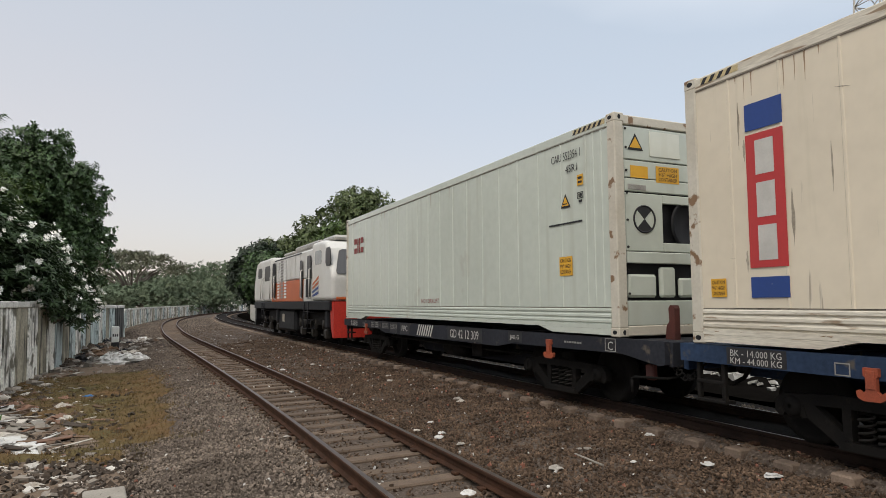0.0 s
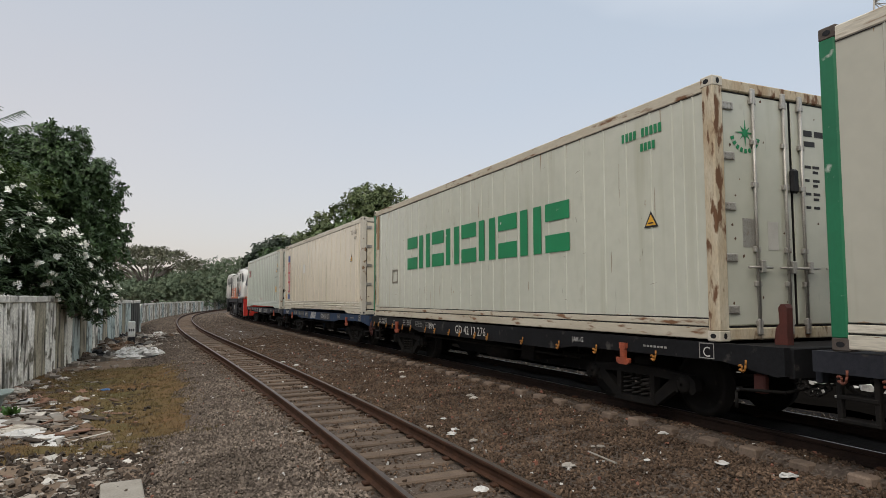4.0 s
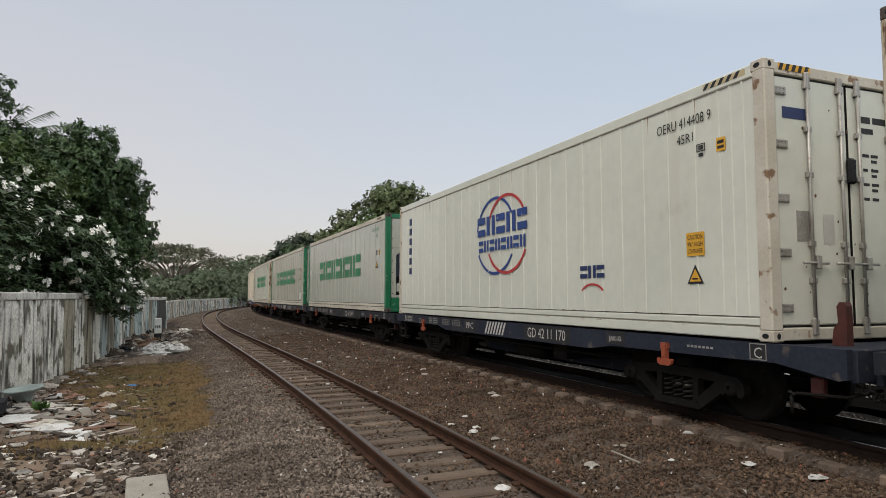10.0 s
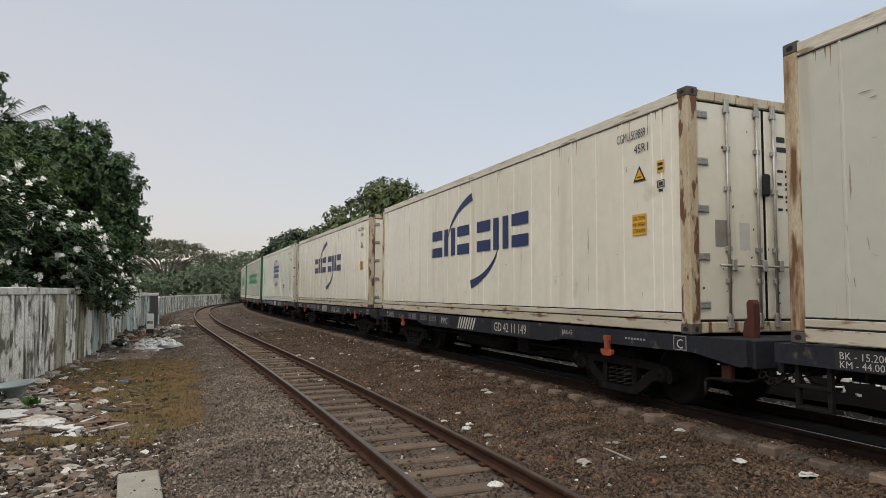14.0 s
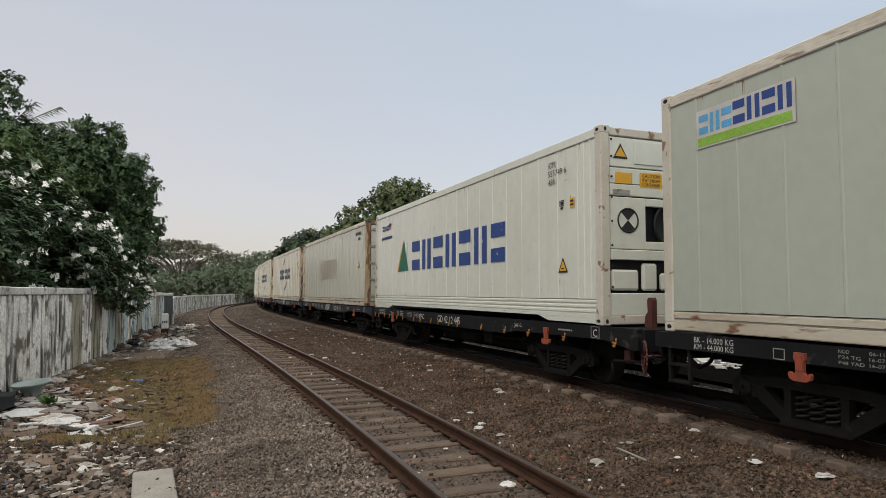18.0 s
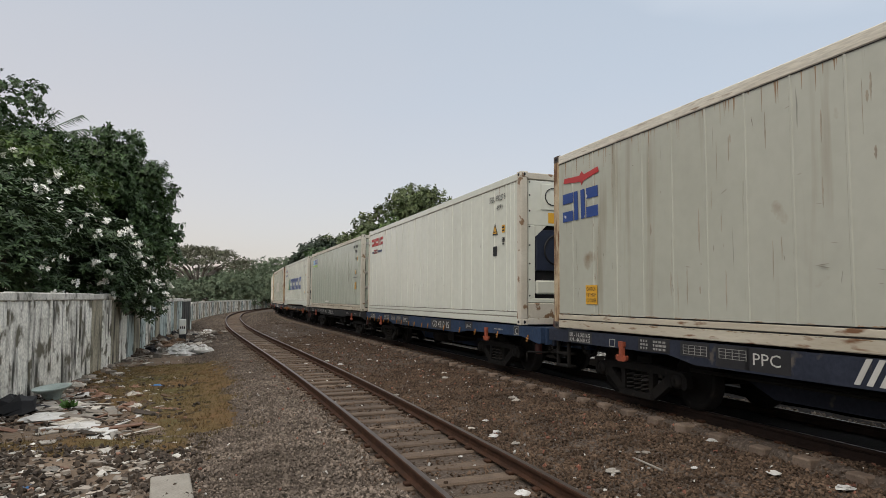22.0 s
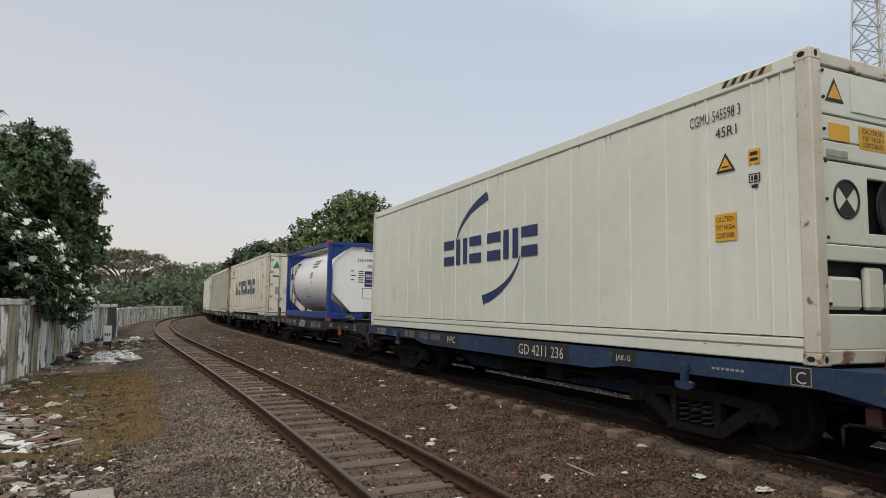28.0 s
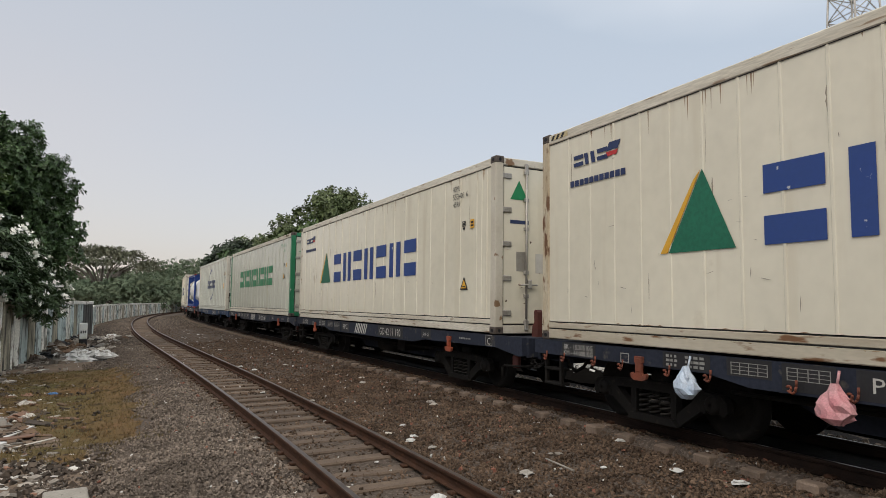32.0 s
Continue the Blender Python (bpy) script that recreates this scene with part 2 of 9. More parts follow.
M_DORANGE = mat("dull_orange_steel", (0.20, 0.055, 0.028), (0.12, 0.04, 0.025), 6, 0.7)
M_MAROON = mat("dark_red_painted_steel", (0.095, 0.026, 0.020), (0.06, 0.021, 0.017), 6, 0.65)
M_RAILHEAD = mat("worn_rail_head", (0.085, 0.066, 0.055), (0.06, 0.045, 0.036), 7, 0.42, metal=0.5)
M_BRIGHTHEAD = mat("polished_rail_head", (0.36, 0.34, 0.32), (0.25, 0.235, 0.22), 9, 0.28, metal=1.0, fine=0.05)
M_RAIL = mat("rusty_rail", (0.060, 0.029, 0.017), (0.036, 0.019, 0.012), 6, 0.85, spec=0.15, bump=0.15, spots=(0.09, 0.05, 0.03), spot_scale=20)
M_RAILB = mat("oil_dark_rail", (0.026, 0.016, 0.012), (0.016, 0.011, 0.009), 6, 0.85, spec=0.1, bump=0.15)
M_SLEEPER = mat("dusty_sleeper", (0.138, 0.100, 0.071), (0.092, 0.066, 0.047), 4, 0.9, bump=0.35, bump_scale=40, randob=0.18)
M_CSLEEPER = mat("concrete_sleeper", (0.215, 0.160, 0.120), (0.135, 0.100, 0.075), 4, 0.9, bump=0.3, bump_scale=40, randob=0.18)
M_STONE = mat("ballast_stone", (0.134, 0.092, 0.063), (0.063, 0.043, 0.030), 2.0, 0.9, island=0.6, spec=0.12)
M_PALEBARK = mat("pale_bark", (0.15, 0.135, 0.115), (0.10, 0.09, 0.075), 1, 0.9)
M_GSTONE = mat("grey_ballast_stone", (0.202, 0.165, 0.134), (0.112, 0.091, 0.073), 1.2, 0.9, island=0.55, spec=0.12)
M_BED = mat("ballast_bed_surface", (0.098, 0.078, 0.063), (0.054, 0.042, 0.034), 18, 0.95, spec=0.1, bump=0.9, bump_scale=26, spots=(0.135, 0.110, 0.090), spot_scale=30, spot_at=0.52)
M_DIRT = mat("littered_soil", (0.19, 0.142, 0.103), (0.11, 0.082, 0.060), 1.1, 0.95, spec=0.12, bump=0.6, bump_scale=18, spots=(0.24, 0.215, 0.185), spot_scale=9, spot_at=0.6)
# black for oil, and for the shade under the wagons put into the colour
M_UNDERTRAIN = mat("oil_and_shade_ballast", (0.009, 0.008, 0.007), (0.015, 0.012, 0.010), 12, 0.9, spec=0.1, bump=0.8, bump_scale=26)
M_DRYGRASS = mat("dry_grass", (0.160, 0.094, 0.044), (0.105, 0.096, 0.040), 0.7, 0.95, island=0.5, spec=0.1)
M_MOSS = mat("mossy_soil", (0.130, 0.076, 0.038), (0.088, 0.078, 0.034), 0.75, 0.95, bump=0.7, bump_scale=30, spots=(0.045, 0.032, 0.016), spot_scale=4, spot_at=0.54, spec=0.1)
M_FENCE = mat("mouldy_whitewashed_concrete", (0.84, 0.83, 0.77), (0.62, 0.61, 0.55), 1.1, 0.9, bump=0.25, bump_scale=25, streak=(0.045, 0.043, 0.036), streak_at=0.50, spots=(0.13, 0.12, 0.09), spot_scale=2.3, spot_at=0.53, spot_soft=0.10, streak_size=(3.4, 3.4, 0.55), fine=0.25)
M_COPING = mat("weathered_coping_concrete", (0.66, 0.65, 0.60), (0.42, 0.41, 0.37), 1.6, 0.9, bump=0.25, bump_scale=25, spots=(0.10, 0.095, 0.08), spot_scale=3.2, spot_at=0.57, spot_soft=0.10, fine=0.2)
M_FENCE3 = mat("brown_stained_concrete", (0.42, 0.39, 0.30), (0.24, 0.22, 0.165), 1.3, 0.9, bump=0.25, bump_scale=25, streak=(0.045, 0.042, 0.034), streak_at=0.49, streak_size=(4, 4, 0.6), fine=0.25)
M_FENCE4 = mat("blackened_concrete", (0.075, 0.075, 0.07), (0.035, 0.036, 0.035), 1.3, 0.9, bump=0.2, bump_scale=25)
M_FENCE2 = mat("blue_green_weathered_concrete", (0.56, 0.62, 0.60), (0.36, 0.45, 0.45), 1.3, 0.9, bump=0.2, bump_scale=25, streak=(0.05, 0.06, 0.055), streak_at=0.48, spots=(0.08, 0.095, 0.09), spot_scale=2.4, spot_at=0.54, spot_soft=0.10, streak_size=(6, 6, 0.8))
M_CONC = mat("pale_concrete", (0.30, 0.28, 0.24), (0.22, 0.20, 0.17), 3, 0.9, bump=0.2, bump_scale=40)
M_WPLAS = mat("white_plastic", (0.62, 0.62, 0.60), (0.45, 0.44, 0.41), 5, 0.55, fine=0.03)
M_BPLAS = mat("blue_plastic", (0.05, 0.16, 0.36), None, 5, 0.5)
M_PAPER = mat("dirty_paper", (0.42, 0.40, 0.36), (0.28, 0.25, 0.21), 6, 0.9, randob=0.5)
M_BARK = mat("bark", (0.085, 0.068, 0.052), (0.05, 0.04, 0.03), 4, 0.95, bump=0.5)
M_LEAF = mat("dark_green_leaf", (0.042, 0.080, 0.029), (0.060, 0.106, 0.034), 1.0, 0.5, island=0.5)
M_LEAF2 = mat("fresh_green_leaf", (0.078, 0.122, 0.027), (0.056, 0.098, 0.026), 1.0, 0.5, island=0.45)
M_LEAF3 = mat("blue_green_leaf", (0.060, 0.098, 0.048), (0.075, 0.120, 0.056), 1.0, 0.55, island=0.4)
M_LEAFD = mat("deep_green_leaf", (0.030, 0.046, 0.028), (0.038, 0.056, 0.030), 1.0, 0.55, island=0.45)
# leaf green paled and greyed: the haze of distance is in the base colour
M_HAZE = mat("haze_paled_leaf", (0.105, 0.150, 0.092), (0.145, 0.175, 0.105), 0.5, 0.8, island=0.12)
# lighter leaf for trees about 90 m off, with distance haze in its colour
M_FARLEAF = mat("haze_lightened_leaf", (0.090, 0.128, 0.050), (0.120, 0.145, 0.060), 0.6, 0.6, island=0.35)
M_UMBRELLA = mat("olive_brown_leaf", (0.150, 0.148, 0.100), (0.115, 0.128, 0.080), 0.5, 0.8, island=0.3)
M_FLOWER = mat("white_petals", (0.86, 0.86, 0.82), (0.82, 0.81, 0.72), 5, 0.6)
M_HOUSE = mat("whitewashed_house_wall", (0.46, 0.45, 0.41), (0.36, 0.35, 0.31), 0.8, 0.9, streak=(0.2, 0.19, 0.17), streak_at=0.62, fine=0.03)
M_ROOF = mat("weathered_corrugated_sheet", (0.46, 0.44, 0.40), (0.32, 0.28, 0.24), 1.0, 0.7, metal=0.2, streak=(0.16, 0.10, 0.07), streak_at=0.56)
M_LOCOWHITE = mat("white_locomotive_paint", (0.62, 0.62, 0.59), (0.55, 0.54, 0.50), 1.2, 0.4, streak=(0.40, 0.38, 0.34), streak_at=0.66, fine=0.03)
M_LOCOORANGE = mat("orange_locomotive_paint", (0.52, 0.115, 0.025), (0.45, 0.10, 0.025), 1.2, 0.45, fine=0.03)
M_LOCORED = mat("red_locomotive_paint", (0.50, 0.035, 0.02), (0.42, 0.03, 0.02), 1.2, 0.5)
M_CABDARK = mat("dull_dark_window", (0.012, 0.013, 0.015), None, 1.0, 0.35, spec=0.25)
M_GLASS = mat("dark_window_glass", (0.012, 0.014, 0.016), None, 1.0, 0.08, spec=0.8)
M_TANK = mat("white_tank_shell", (0.82, 0.82, 0.79), (0.77, 0.77, 0.74), 1.0, 0.4, streak=(0.5, 0.5, 0.47), streak_at=0.66, fine=0.03)
M_TANKBLUE = mat("blue_tank_frame_paint", (0.012, 0.045, 0.22), (0.010, 0.036, 0.17), 2.0, 0.5, fine=0.03)


# ---- mesh building ----
class Mesh:
    """Collects boxes, tubes and sheets into one mesh."""

    def __init__(self):
        self.v, self.f, self.smooth = [], [], []

    def add(self, verts, faces, smooth=False):
        k = len(self.v)
        self.v += [tuple(p) for p in verts]
        self.f += [tuple(i + k for i in f) for f in faces]
        self.smooth += [smooth] * len(faces)
        return self

    def box(self, x0, x1, y0, y1, z0, z1):
        v = [(x, y, z) for z in (z0, z1) for y in (y0, y1) for x in (x0, x1)]
        return self.add(v, [(0, 2, 3, 1), (4, 5, 7, 6), (0, 1, 5, 4), (2, 6, 7, 3), (0, 4, 6, 2), (1, 3, 7, 5)])

    def cbox(self, x0, x1, y0, y1, z0, z1, b=0.01):
        """A box with chamfered edges."""
        c, h = ((x0 + x1) / 2, (y0 + y1) / 2, (z0 + z1) / 2), ((x1 - x0) / 2, (y1 - y0) / 2, (z1 - z0) / 2)
        b = min(b, *[q * 0.8 for q in h])
        idx, v = {}, []
        for s in [(i, j, k) for i in (-1, 1) for j in (-1, 1) for k in (-1, 1)]:
            for a in range(3):
                idx[s, a] = len(v)
                v.append(tuple(c[d] + s[d] * (h[d] - (0 if d == a else b)) for d in range(3)))
        f = []
        for a in range(3):
            p, q = (a + 1) % 3, (a + 2) % 3
            for sg in (-1, 1):
                ring = []
                for sp, sq in ((-1, -1), (1, -1), (1, 1), (-1, 1)):
                    s = [0, 0, 0]
                    s[a], s[p], s[q] = sg, sp, sq
                    ring.append(idx[tuple(s), a])
                f.append(tuple(ring if sg > 0 else ring[::-1]))
            for sp in (-1, 1):
                for sq in (-1, 1):
                    s0, s1 = [0, 0, 0], [0, 0, 0]
                    s0[a], s0[p], s0[q] = -1, sp, sq
                    s1[a], s1[p], s1[q] = 1, sp, sq
                    ring = [idx[tuple(s0), p], idx[tuple(s1), p], idx[tuple(s1), q], idx[tuple(s0), q]]
                    f.append(tuple(ring if sp * sq > 0 else ring[::-1]))
        for s in [(i, j, k) for i in (-1, 1) for j in (-1, 1) for k in (-1, 1)]:
            ring = [idx[s, 0], idx[s, 1], idx[s, 2]]
            f.append(tuple(ring if s[0] * s[1] * s[2] > 0 else ring[::-1]))
        return self.add(v, f)

    def tube(self, p, q, r0, r1=None, n=10, caps=True):
        """A round bar from p to q."""
        p, q = Vector(p), Vector(q)
        r1 = r0 if r1 is None else r1
        d = (q - p).normalized()
        a = d.orthogonal().normalized()
        c = d.cross(a)
        v = []
        for o, r in ((p, r0), (q, r1)):
            v += [o + (a * math.cos(2 * math.pi * i / n) + c * math.sin(2 * math.pi * i / n)) * r for i in range(n)]
        k = len(self.v)
        self.v += [tuple(x) for x in v]
        for i in range(n):
            j = (i + 1) % n
            self.f.append((k + i, k + j, k + n + j, k + n + i))
            self.smooth.append(True)
        if caps:
            self.f += [tuple(k + i for i in range(n))[::-1], tuple(k + n + i for i in range(n))]
            self.smooth += [False, False]
        return self

    def path(self, pts, r, n=8):
        for a, b in zip(pts[:-1], pts[1:]):
            self.tube(a, b, r, r, n)
        return self

    def lathe(self, rings, axis, n=24, centre=(0, 0, 0)):
        """A body of revolution; rings are (place along the axis, radius)."""
        v, f = [], []
        cx = Vector(centre)
        for h, r in rings:
            for i in range(n):
                a = 2 * math.pi * i / n
                s, c = math.sin(a) * r, math.cos(a) * r
                v.append(cx + Vector({"x": (h, c, s), "y": (s, h, c), "z": (c, s, h)}[axis]))
        m = len(rings)
        for k in range(m - 1):
            for i in range(n):
                j = (i + 1) % n
                f.append((k * n + i, k * n + j, (k + 1) * n + j, (k + 1) * n + i))
        self.add(v, f, True)
        return self.add([], [])

    def slab(self, pts, axis, a, b):
        """A flat outline (a list of 2D points) given thickness from a to b along an axis."""
        n = len(pts)

        def put(p, w):
            return {"x": (w, p[0], p[1]), "y": (p[0], w, p[1]), "z": (p[0], p[1], w)}[axis]
        v = [put(p, a) for p in pts] + [put(p, b) for p in pts]
        f = [tuple(range(n)), tuple(range(2 * n - 1, n - 1, -1))] + [(i, i + n, (i + 1) % n + n, (i + 1) % n) for i in range(n)]
        return self.add(v, f)

    def data(self, name, material):
        me = bpy.data.meshes.new(name)
        me.from_pydata(self.v, [], self.f)
        me.polygons.foreach_set("use_smooth", self.smooth)
        me.materials.append(material)
        me.validate()
        return me


def part(name, m, material, parent=None, label=""):
    """Links a mesh as one object under a thing or a part."""
    ob = new(name, m.data(name, material) if isinstance(m, Mesh) else m)
    if parent is not None:
        ob.parent = parent
    if label:
        ob["label"] = label
    return ob


def fix_normals(me):
    bm = bmesh.new()
    bm.from_mesh(me)
    bmesh.ops.recalc_face_normals(bm, faces=bm.faces)
    bm.to_mesh(me)
    bm.free()
    return me


# ---- lettering: every word is turned into a flat mesh once ----
WORDS = ("PPC|NOD|P24 TG|P48 YAD|06-11-2012|16-07-2020|16-07-2022|JAK-G|C|45R1|22K2|CAUTION|9'6\" HIGH|CONTAINER|NO FORKLIFT|BK - 14.000 KG|KM - 44.000 KG|BK - 15.200 KG|BK - 15.205 KG|KM - 44.000 KG |T11 L4BN|"
         "GD 42 12 309|GD 42 11 257|GD 42 12 276|GD 42 1372|GD 4212499|GD 42 11 170|GD 42 12 421|GD 42 11 149|GD 42 12 445|GD 42 12 311|GD 4212 15|GD 42 11 191|GD 42 11 124|GD 4211 236|GD 42 12 440|GD 42 11 190|GD 42 11|"
         "CAIU 552354 1|EMCU 540450 6|EMCU 543450 0|OERU 414408 9|CGMU 509889 1|HDMU|555749 6|SEGU 958227 8|APRU 576589 5|CGMU 545598 3|EMCU 539516 9|553401 6|EXFU 559681 8|2017|TCLU 111324 7|AMCU 927442|557785 1|GD 42 11 138|MAX. GR|TARE|PAYLOAD|CU. CAP").split("|")
GLYPHS = {}


def make_words():
    made = []
    for w in WORDS:
        c = bpy.data.curves.new("word", "FONT")
        c.body, c.size, c.resolution_u = w, 1.0, 2
        made.append(new("word", c))
    bpy.context.view_layer.update()
    dg = bpy.context.evaluated_depsgraph_get()
    for w, ob in zip(WORDS, made):
        me = bpy.data.meshes.new_from_object(ob.evaluated_get(dg))
        co = np.array([v.co[:2] for v in me.vertices])
        lo, hi = co.min(0), co.max(0)
        GLYPHS[w] = ((co - lo) / (hi - lo), [tuple(p.vertices) for p in me.polygons])
        bpy.data.meshes.remove(me)
    for ob in made:
        c = ob.data
        bpy.data.objects.remove(ob)
        bpy.data.curves.remove(c)


make_words()
NEAR = -1.2145


def word(m, text, a0, a1, z0, z1, x=NEAR):
    """Lettering on the near side of a wagon or container, from a0 to a1 metres behind its front."""
    uv, faces = GLYPHS[text]
    m.add([(x, 6.096 - (a0 + u * (a1 - a0)), z0 + v * (z1 - z0)) for u, v in uv], faces)
    return m


def word_end(m, text, x0, x1, z0, z1, y):
    uv, faces = GLYPHS[text]
    m.add([(x0 + u * (x1 - x0), y, z0 + v * (z1 - z0)) for u, v in uv], faces)
    return m


def flat(m, a0, a1, z0, z1, x=NEAR, lean=0.0):
    y0, y1 = 6.096 - a0, 6.096 - a1
    return m.slab([(y0, z0), (y1, z0), (y1 - lean, z1), (y0 - lean, z1)], "x", x, x + 0.003)


def flat_end(m, x0, x1, z0, z1, y):
    return m.slab([(x0, z0), (x1, z0), (x1, z1), (x0, z1)], "y", y, y + 0.003)


def blocks(root, name, label, n, a0, a1, z0, z1, material, gap=0.16, lean=0.0, lift=0.0):
    """A row of plain upright blocks in place of a brand's letters, each a part of its own."""
    gap += 0.12
    w = (a1 - a0) / (n + gap * (n - 1))
    h = z1 - z0
    for i in range(n):
        p = a0 + i * w * (1 + gap)
        m = Mesh()
        if i % 2:
            flat(m, p, p + w * 0.36, z0, z1, NEAR - lift, lean)
            flat(m, p + w * 0.64, p + w, z0, z1, NEAR - lift, lean)
        else:
            flat(m, p, p + w, z0, z0 + h * 0.36, NEAR - lift, lean * 0.36)
            flat(m, p, p + w, z0 + h * 0.64, z1, NEAR - lift, lean * 0.36)
        part(name, m, material, root, label if i == 0 else "")


def arc(m, ca, cz, ra, rz, t0, t1, w0, w1, n=16, x=NEAR):
    """A tapering bow: an arc of an ellipse whose width goes from w0 to w1."""
    out, inn = [], []
    for i in range(n + 1):
        k = i / n
        t = radians(t0 + (t1 - t0) * k)
        w = w0 + (w1 - w0) * k
        c, s = math.cos(t), math.sin(t)
        out.append((6.096 - (ca + (ra + w / 2) * c), cz + (rz + w / 2) * s))
        inn.append((6.096 - (ca + (ra - w / 2) * c), cz + (rz - w / 2) * s))
    ring = out + inn[::-1]
    k, q = len(m.v), len(ring)
    m.v += [(x, *p) for p in ring] + [(x + 0.003, *p) for p in ring]
    for i in range(n):
        j = q - 1 - i
        m.f += [(k + i, k + i + 1, k + j - 1, k + j), (k + q + i, k + q + j, k + q + j - 1, k + q + i + 1)]
    m.f += [(k + i, k + q + i, k + q + (i + 1) % q, k + (i + 1) % q) for i in range(q)]
    m.smooth += [False] * (len(m.f) - len(m.smooth))
    return m


# ---- the line of the tracks ----
STEP = 0.25
GRID = np.arange(-260, 420, STEP)


def heading(s):
    d = np.clip(s, -15, 85)
    return 0.39646 + 0.001829 * d - 4.2056e-05 * d * d - 0.00532 * np.clip(s - 85, 0, None)


TH = heading(GRID)
GX, GY = np.cumsum(-np.sin(TH)) * STEP, np.cumsum(np.cos(TH)) * STEP
I0 = int(np.argmin(abs(GRID)))
GX, GY = GX + 4.14 - GX[I0], GY + 7.15 - GY[I0]


def line_at(s, side=0.0):
    """A place s metres along the far track's middle, side metres to its left, and the heading."""
    x, y, th = np.interp(s, GRID, GX), np.interp(s, GRID, GY), np.interp(s, GRID, TH)
    return x - math.cos(th) * side, y - math.sin(th) * side, th


def gap_at(s):
    """From the far track's middle to the near track's."""
    k = min(max(s / 40, 0), 1)
    return 4.06 + 0.70 * k * k * (3 - 2 * k)


def near_at(s, side=0.0):
    x, y, th = line_at(s, gap_at(s) + side)
    return x, y, th


FAR_Z, CANT = 0.2225, 0.018


def far_z(side):
    return FAR_Z + CANT * side


def lump(x, y, k, seed=0.3):
    return noise.noise(Vector((x * k, y * k, seed)))


def sheet(name, material, ss, sides, height, at=near_at, kind="structure", label="", cat="", rough=0.0, scale=3.0):
    """Ground laid along a track: sides are metres to the track's left, height gives the level there."""
    m = Mesh()
    n = len(sides)
    for s in ss:
        for d in sides:
            x, y, _ = at(s, d)
            z = height(s, d)
            if rough:
                z += rough * noise.noise(Vector((x * scale, y * scale, 0.3)))
            m.v.append((x, y, z))
    for i in range(len(ss) - 1):
        for j in range(n - 1):
            m.f.append((i * n + j, i * n + j + 1, (i + 1) * n + j + 1, (i + 1) * n + j))
            m.smooth.append(True)
    ob = part(name, fix_up(m.data(name, material)), None)
    return tagged(ob, label, cat, kind=kind)


def fix_up(me):
    if len(me.polygons) and sum(p.normal.z for p in list(me.polygons)[:50]) < 0:
        me.flip_normals()
    return me


def blend(a, b, k):
    k = min(max(k, 0.0), 1.0)
    k = k * k * (3 - 2 * k)
    return a + (b - a) * k


SS = list(np.arange(-60, -4, 4.0)) + list(np.arange(-4, 30, 0.35)) + list(np.arange(30, 90, 2.0)) + list(np.arange(90, 330, 8.0))


def bed_height(s, d):
    """The ballast: d is metres left of the near track's middle."""
    g = gap_at(s)
    if d > 1.5:
        return blend(-0.16, -0.42, (d - 1.5) / 1.6)
    if 0.62 < abs(d) < 1.0 or d > 1.0:
        return blend(-0.185, -0.150, (abs(d) - 0.62) / 0.12)
    if d > -1.0:
        return -0.185
    if d > -g + 1.5:
        return blend(-0.150, 0.0, (-1.0 - d) / max(g - 2.5, 0.3))
    if d > -g + 0.93:
        return 0.0
    if d > -g - 1.6:
        return 0.03
    return blend(0.03, -0.5, (-g - 1.6 - d) / 1.8)


def soil_height(s, d):
    if d > 2.2:
        return -0.32
    if d < -13.0:
        return -0.38
    return -0.47


ground = sheet("ground", M_DIRT, SS, [400, 120, 40, 20, 12, 9, 8, 7.2, 6.5, 5.9, 5.3, 4.8, 4.3, 3.8, 3.3, 2.8, 2.2, 1.0, -6, -8, -10, -14, -25, -60, -200, -500],
               soil_height, label="bare trampled soil strewn with small rubbish", cat="ground", rough=0.05, scale=1.7)
bed = sheet("ballast_bed", M_BED, SS, [3.4, 3.1, 2.8, 2.5, 2.2, 1.9, 1.6, 1.3, 1.0, 0.6, 0.2, -0.2, -0.6, -1.0, -1.3, -1.6, -1.9, -2.2, -2.6, -3.0, -3.4, -3.8, -4.3, -4.8, -5.3, -5.8, -6.4, -7.0, -7.6],
            bed_height, label="dark grey-brown crushed stone ballast under two tracks", cat="ballast", rough=0.035, scale=2.6)


# ---- rails and sleepers ----
def rail_profile():
    """Half-outline of a rail, foot to head: (side, height below the rail's top)."""
    return [(-0.062, -0.140), (-0.062, -0.128), (-0.014, -0.112), (-0.009, -0.045), (-0.034, -0.036), (-0.035, -0.008), (-0.027, 0.0),
            (0.027, 0.0), (0.035, -0.008), (0.034, -0.036), (0.009, -0.045), (0.014, -0.112), (0.062, -0.128), (0.062, -0.140)]


def sweep(prof, ss, at, side, ztop, tilt=0.0):
    m = Mesh()
    n = len(prof)
    for s in ss:
        for u, w in prof:
            x, y, _ = at(s, side - u)
            m.v.append((x, y, ztop + w + tilt * (-u)))
    for i in range(len(ss) - 1):
        for j in range(n - 1):
            m.f.append((i * n + j, i * n + j + 1, (i + 1) * n + j + 1, (i + 1) * n + j))
            m.smooth.append(False)
    return m


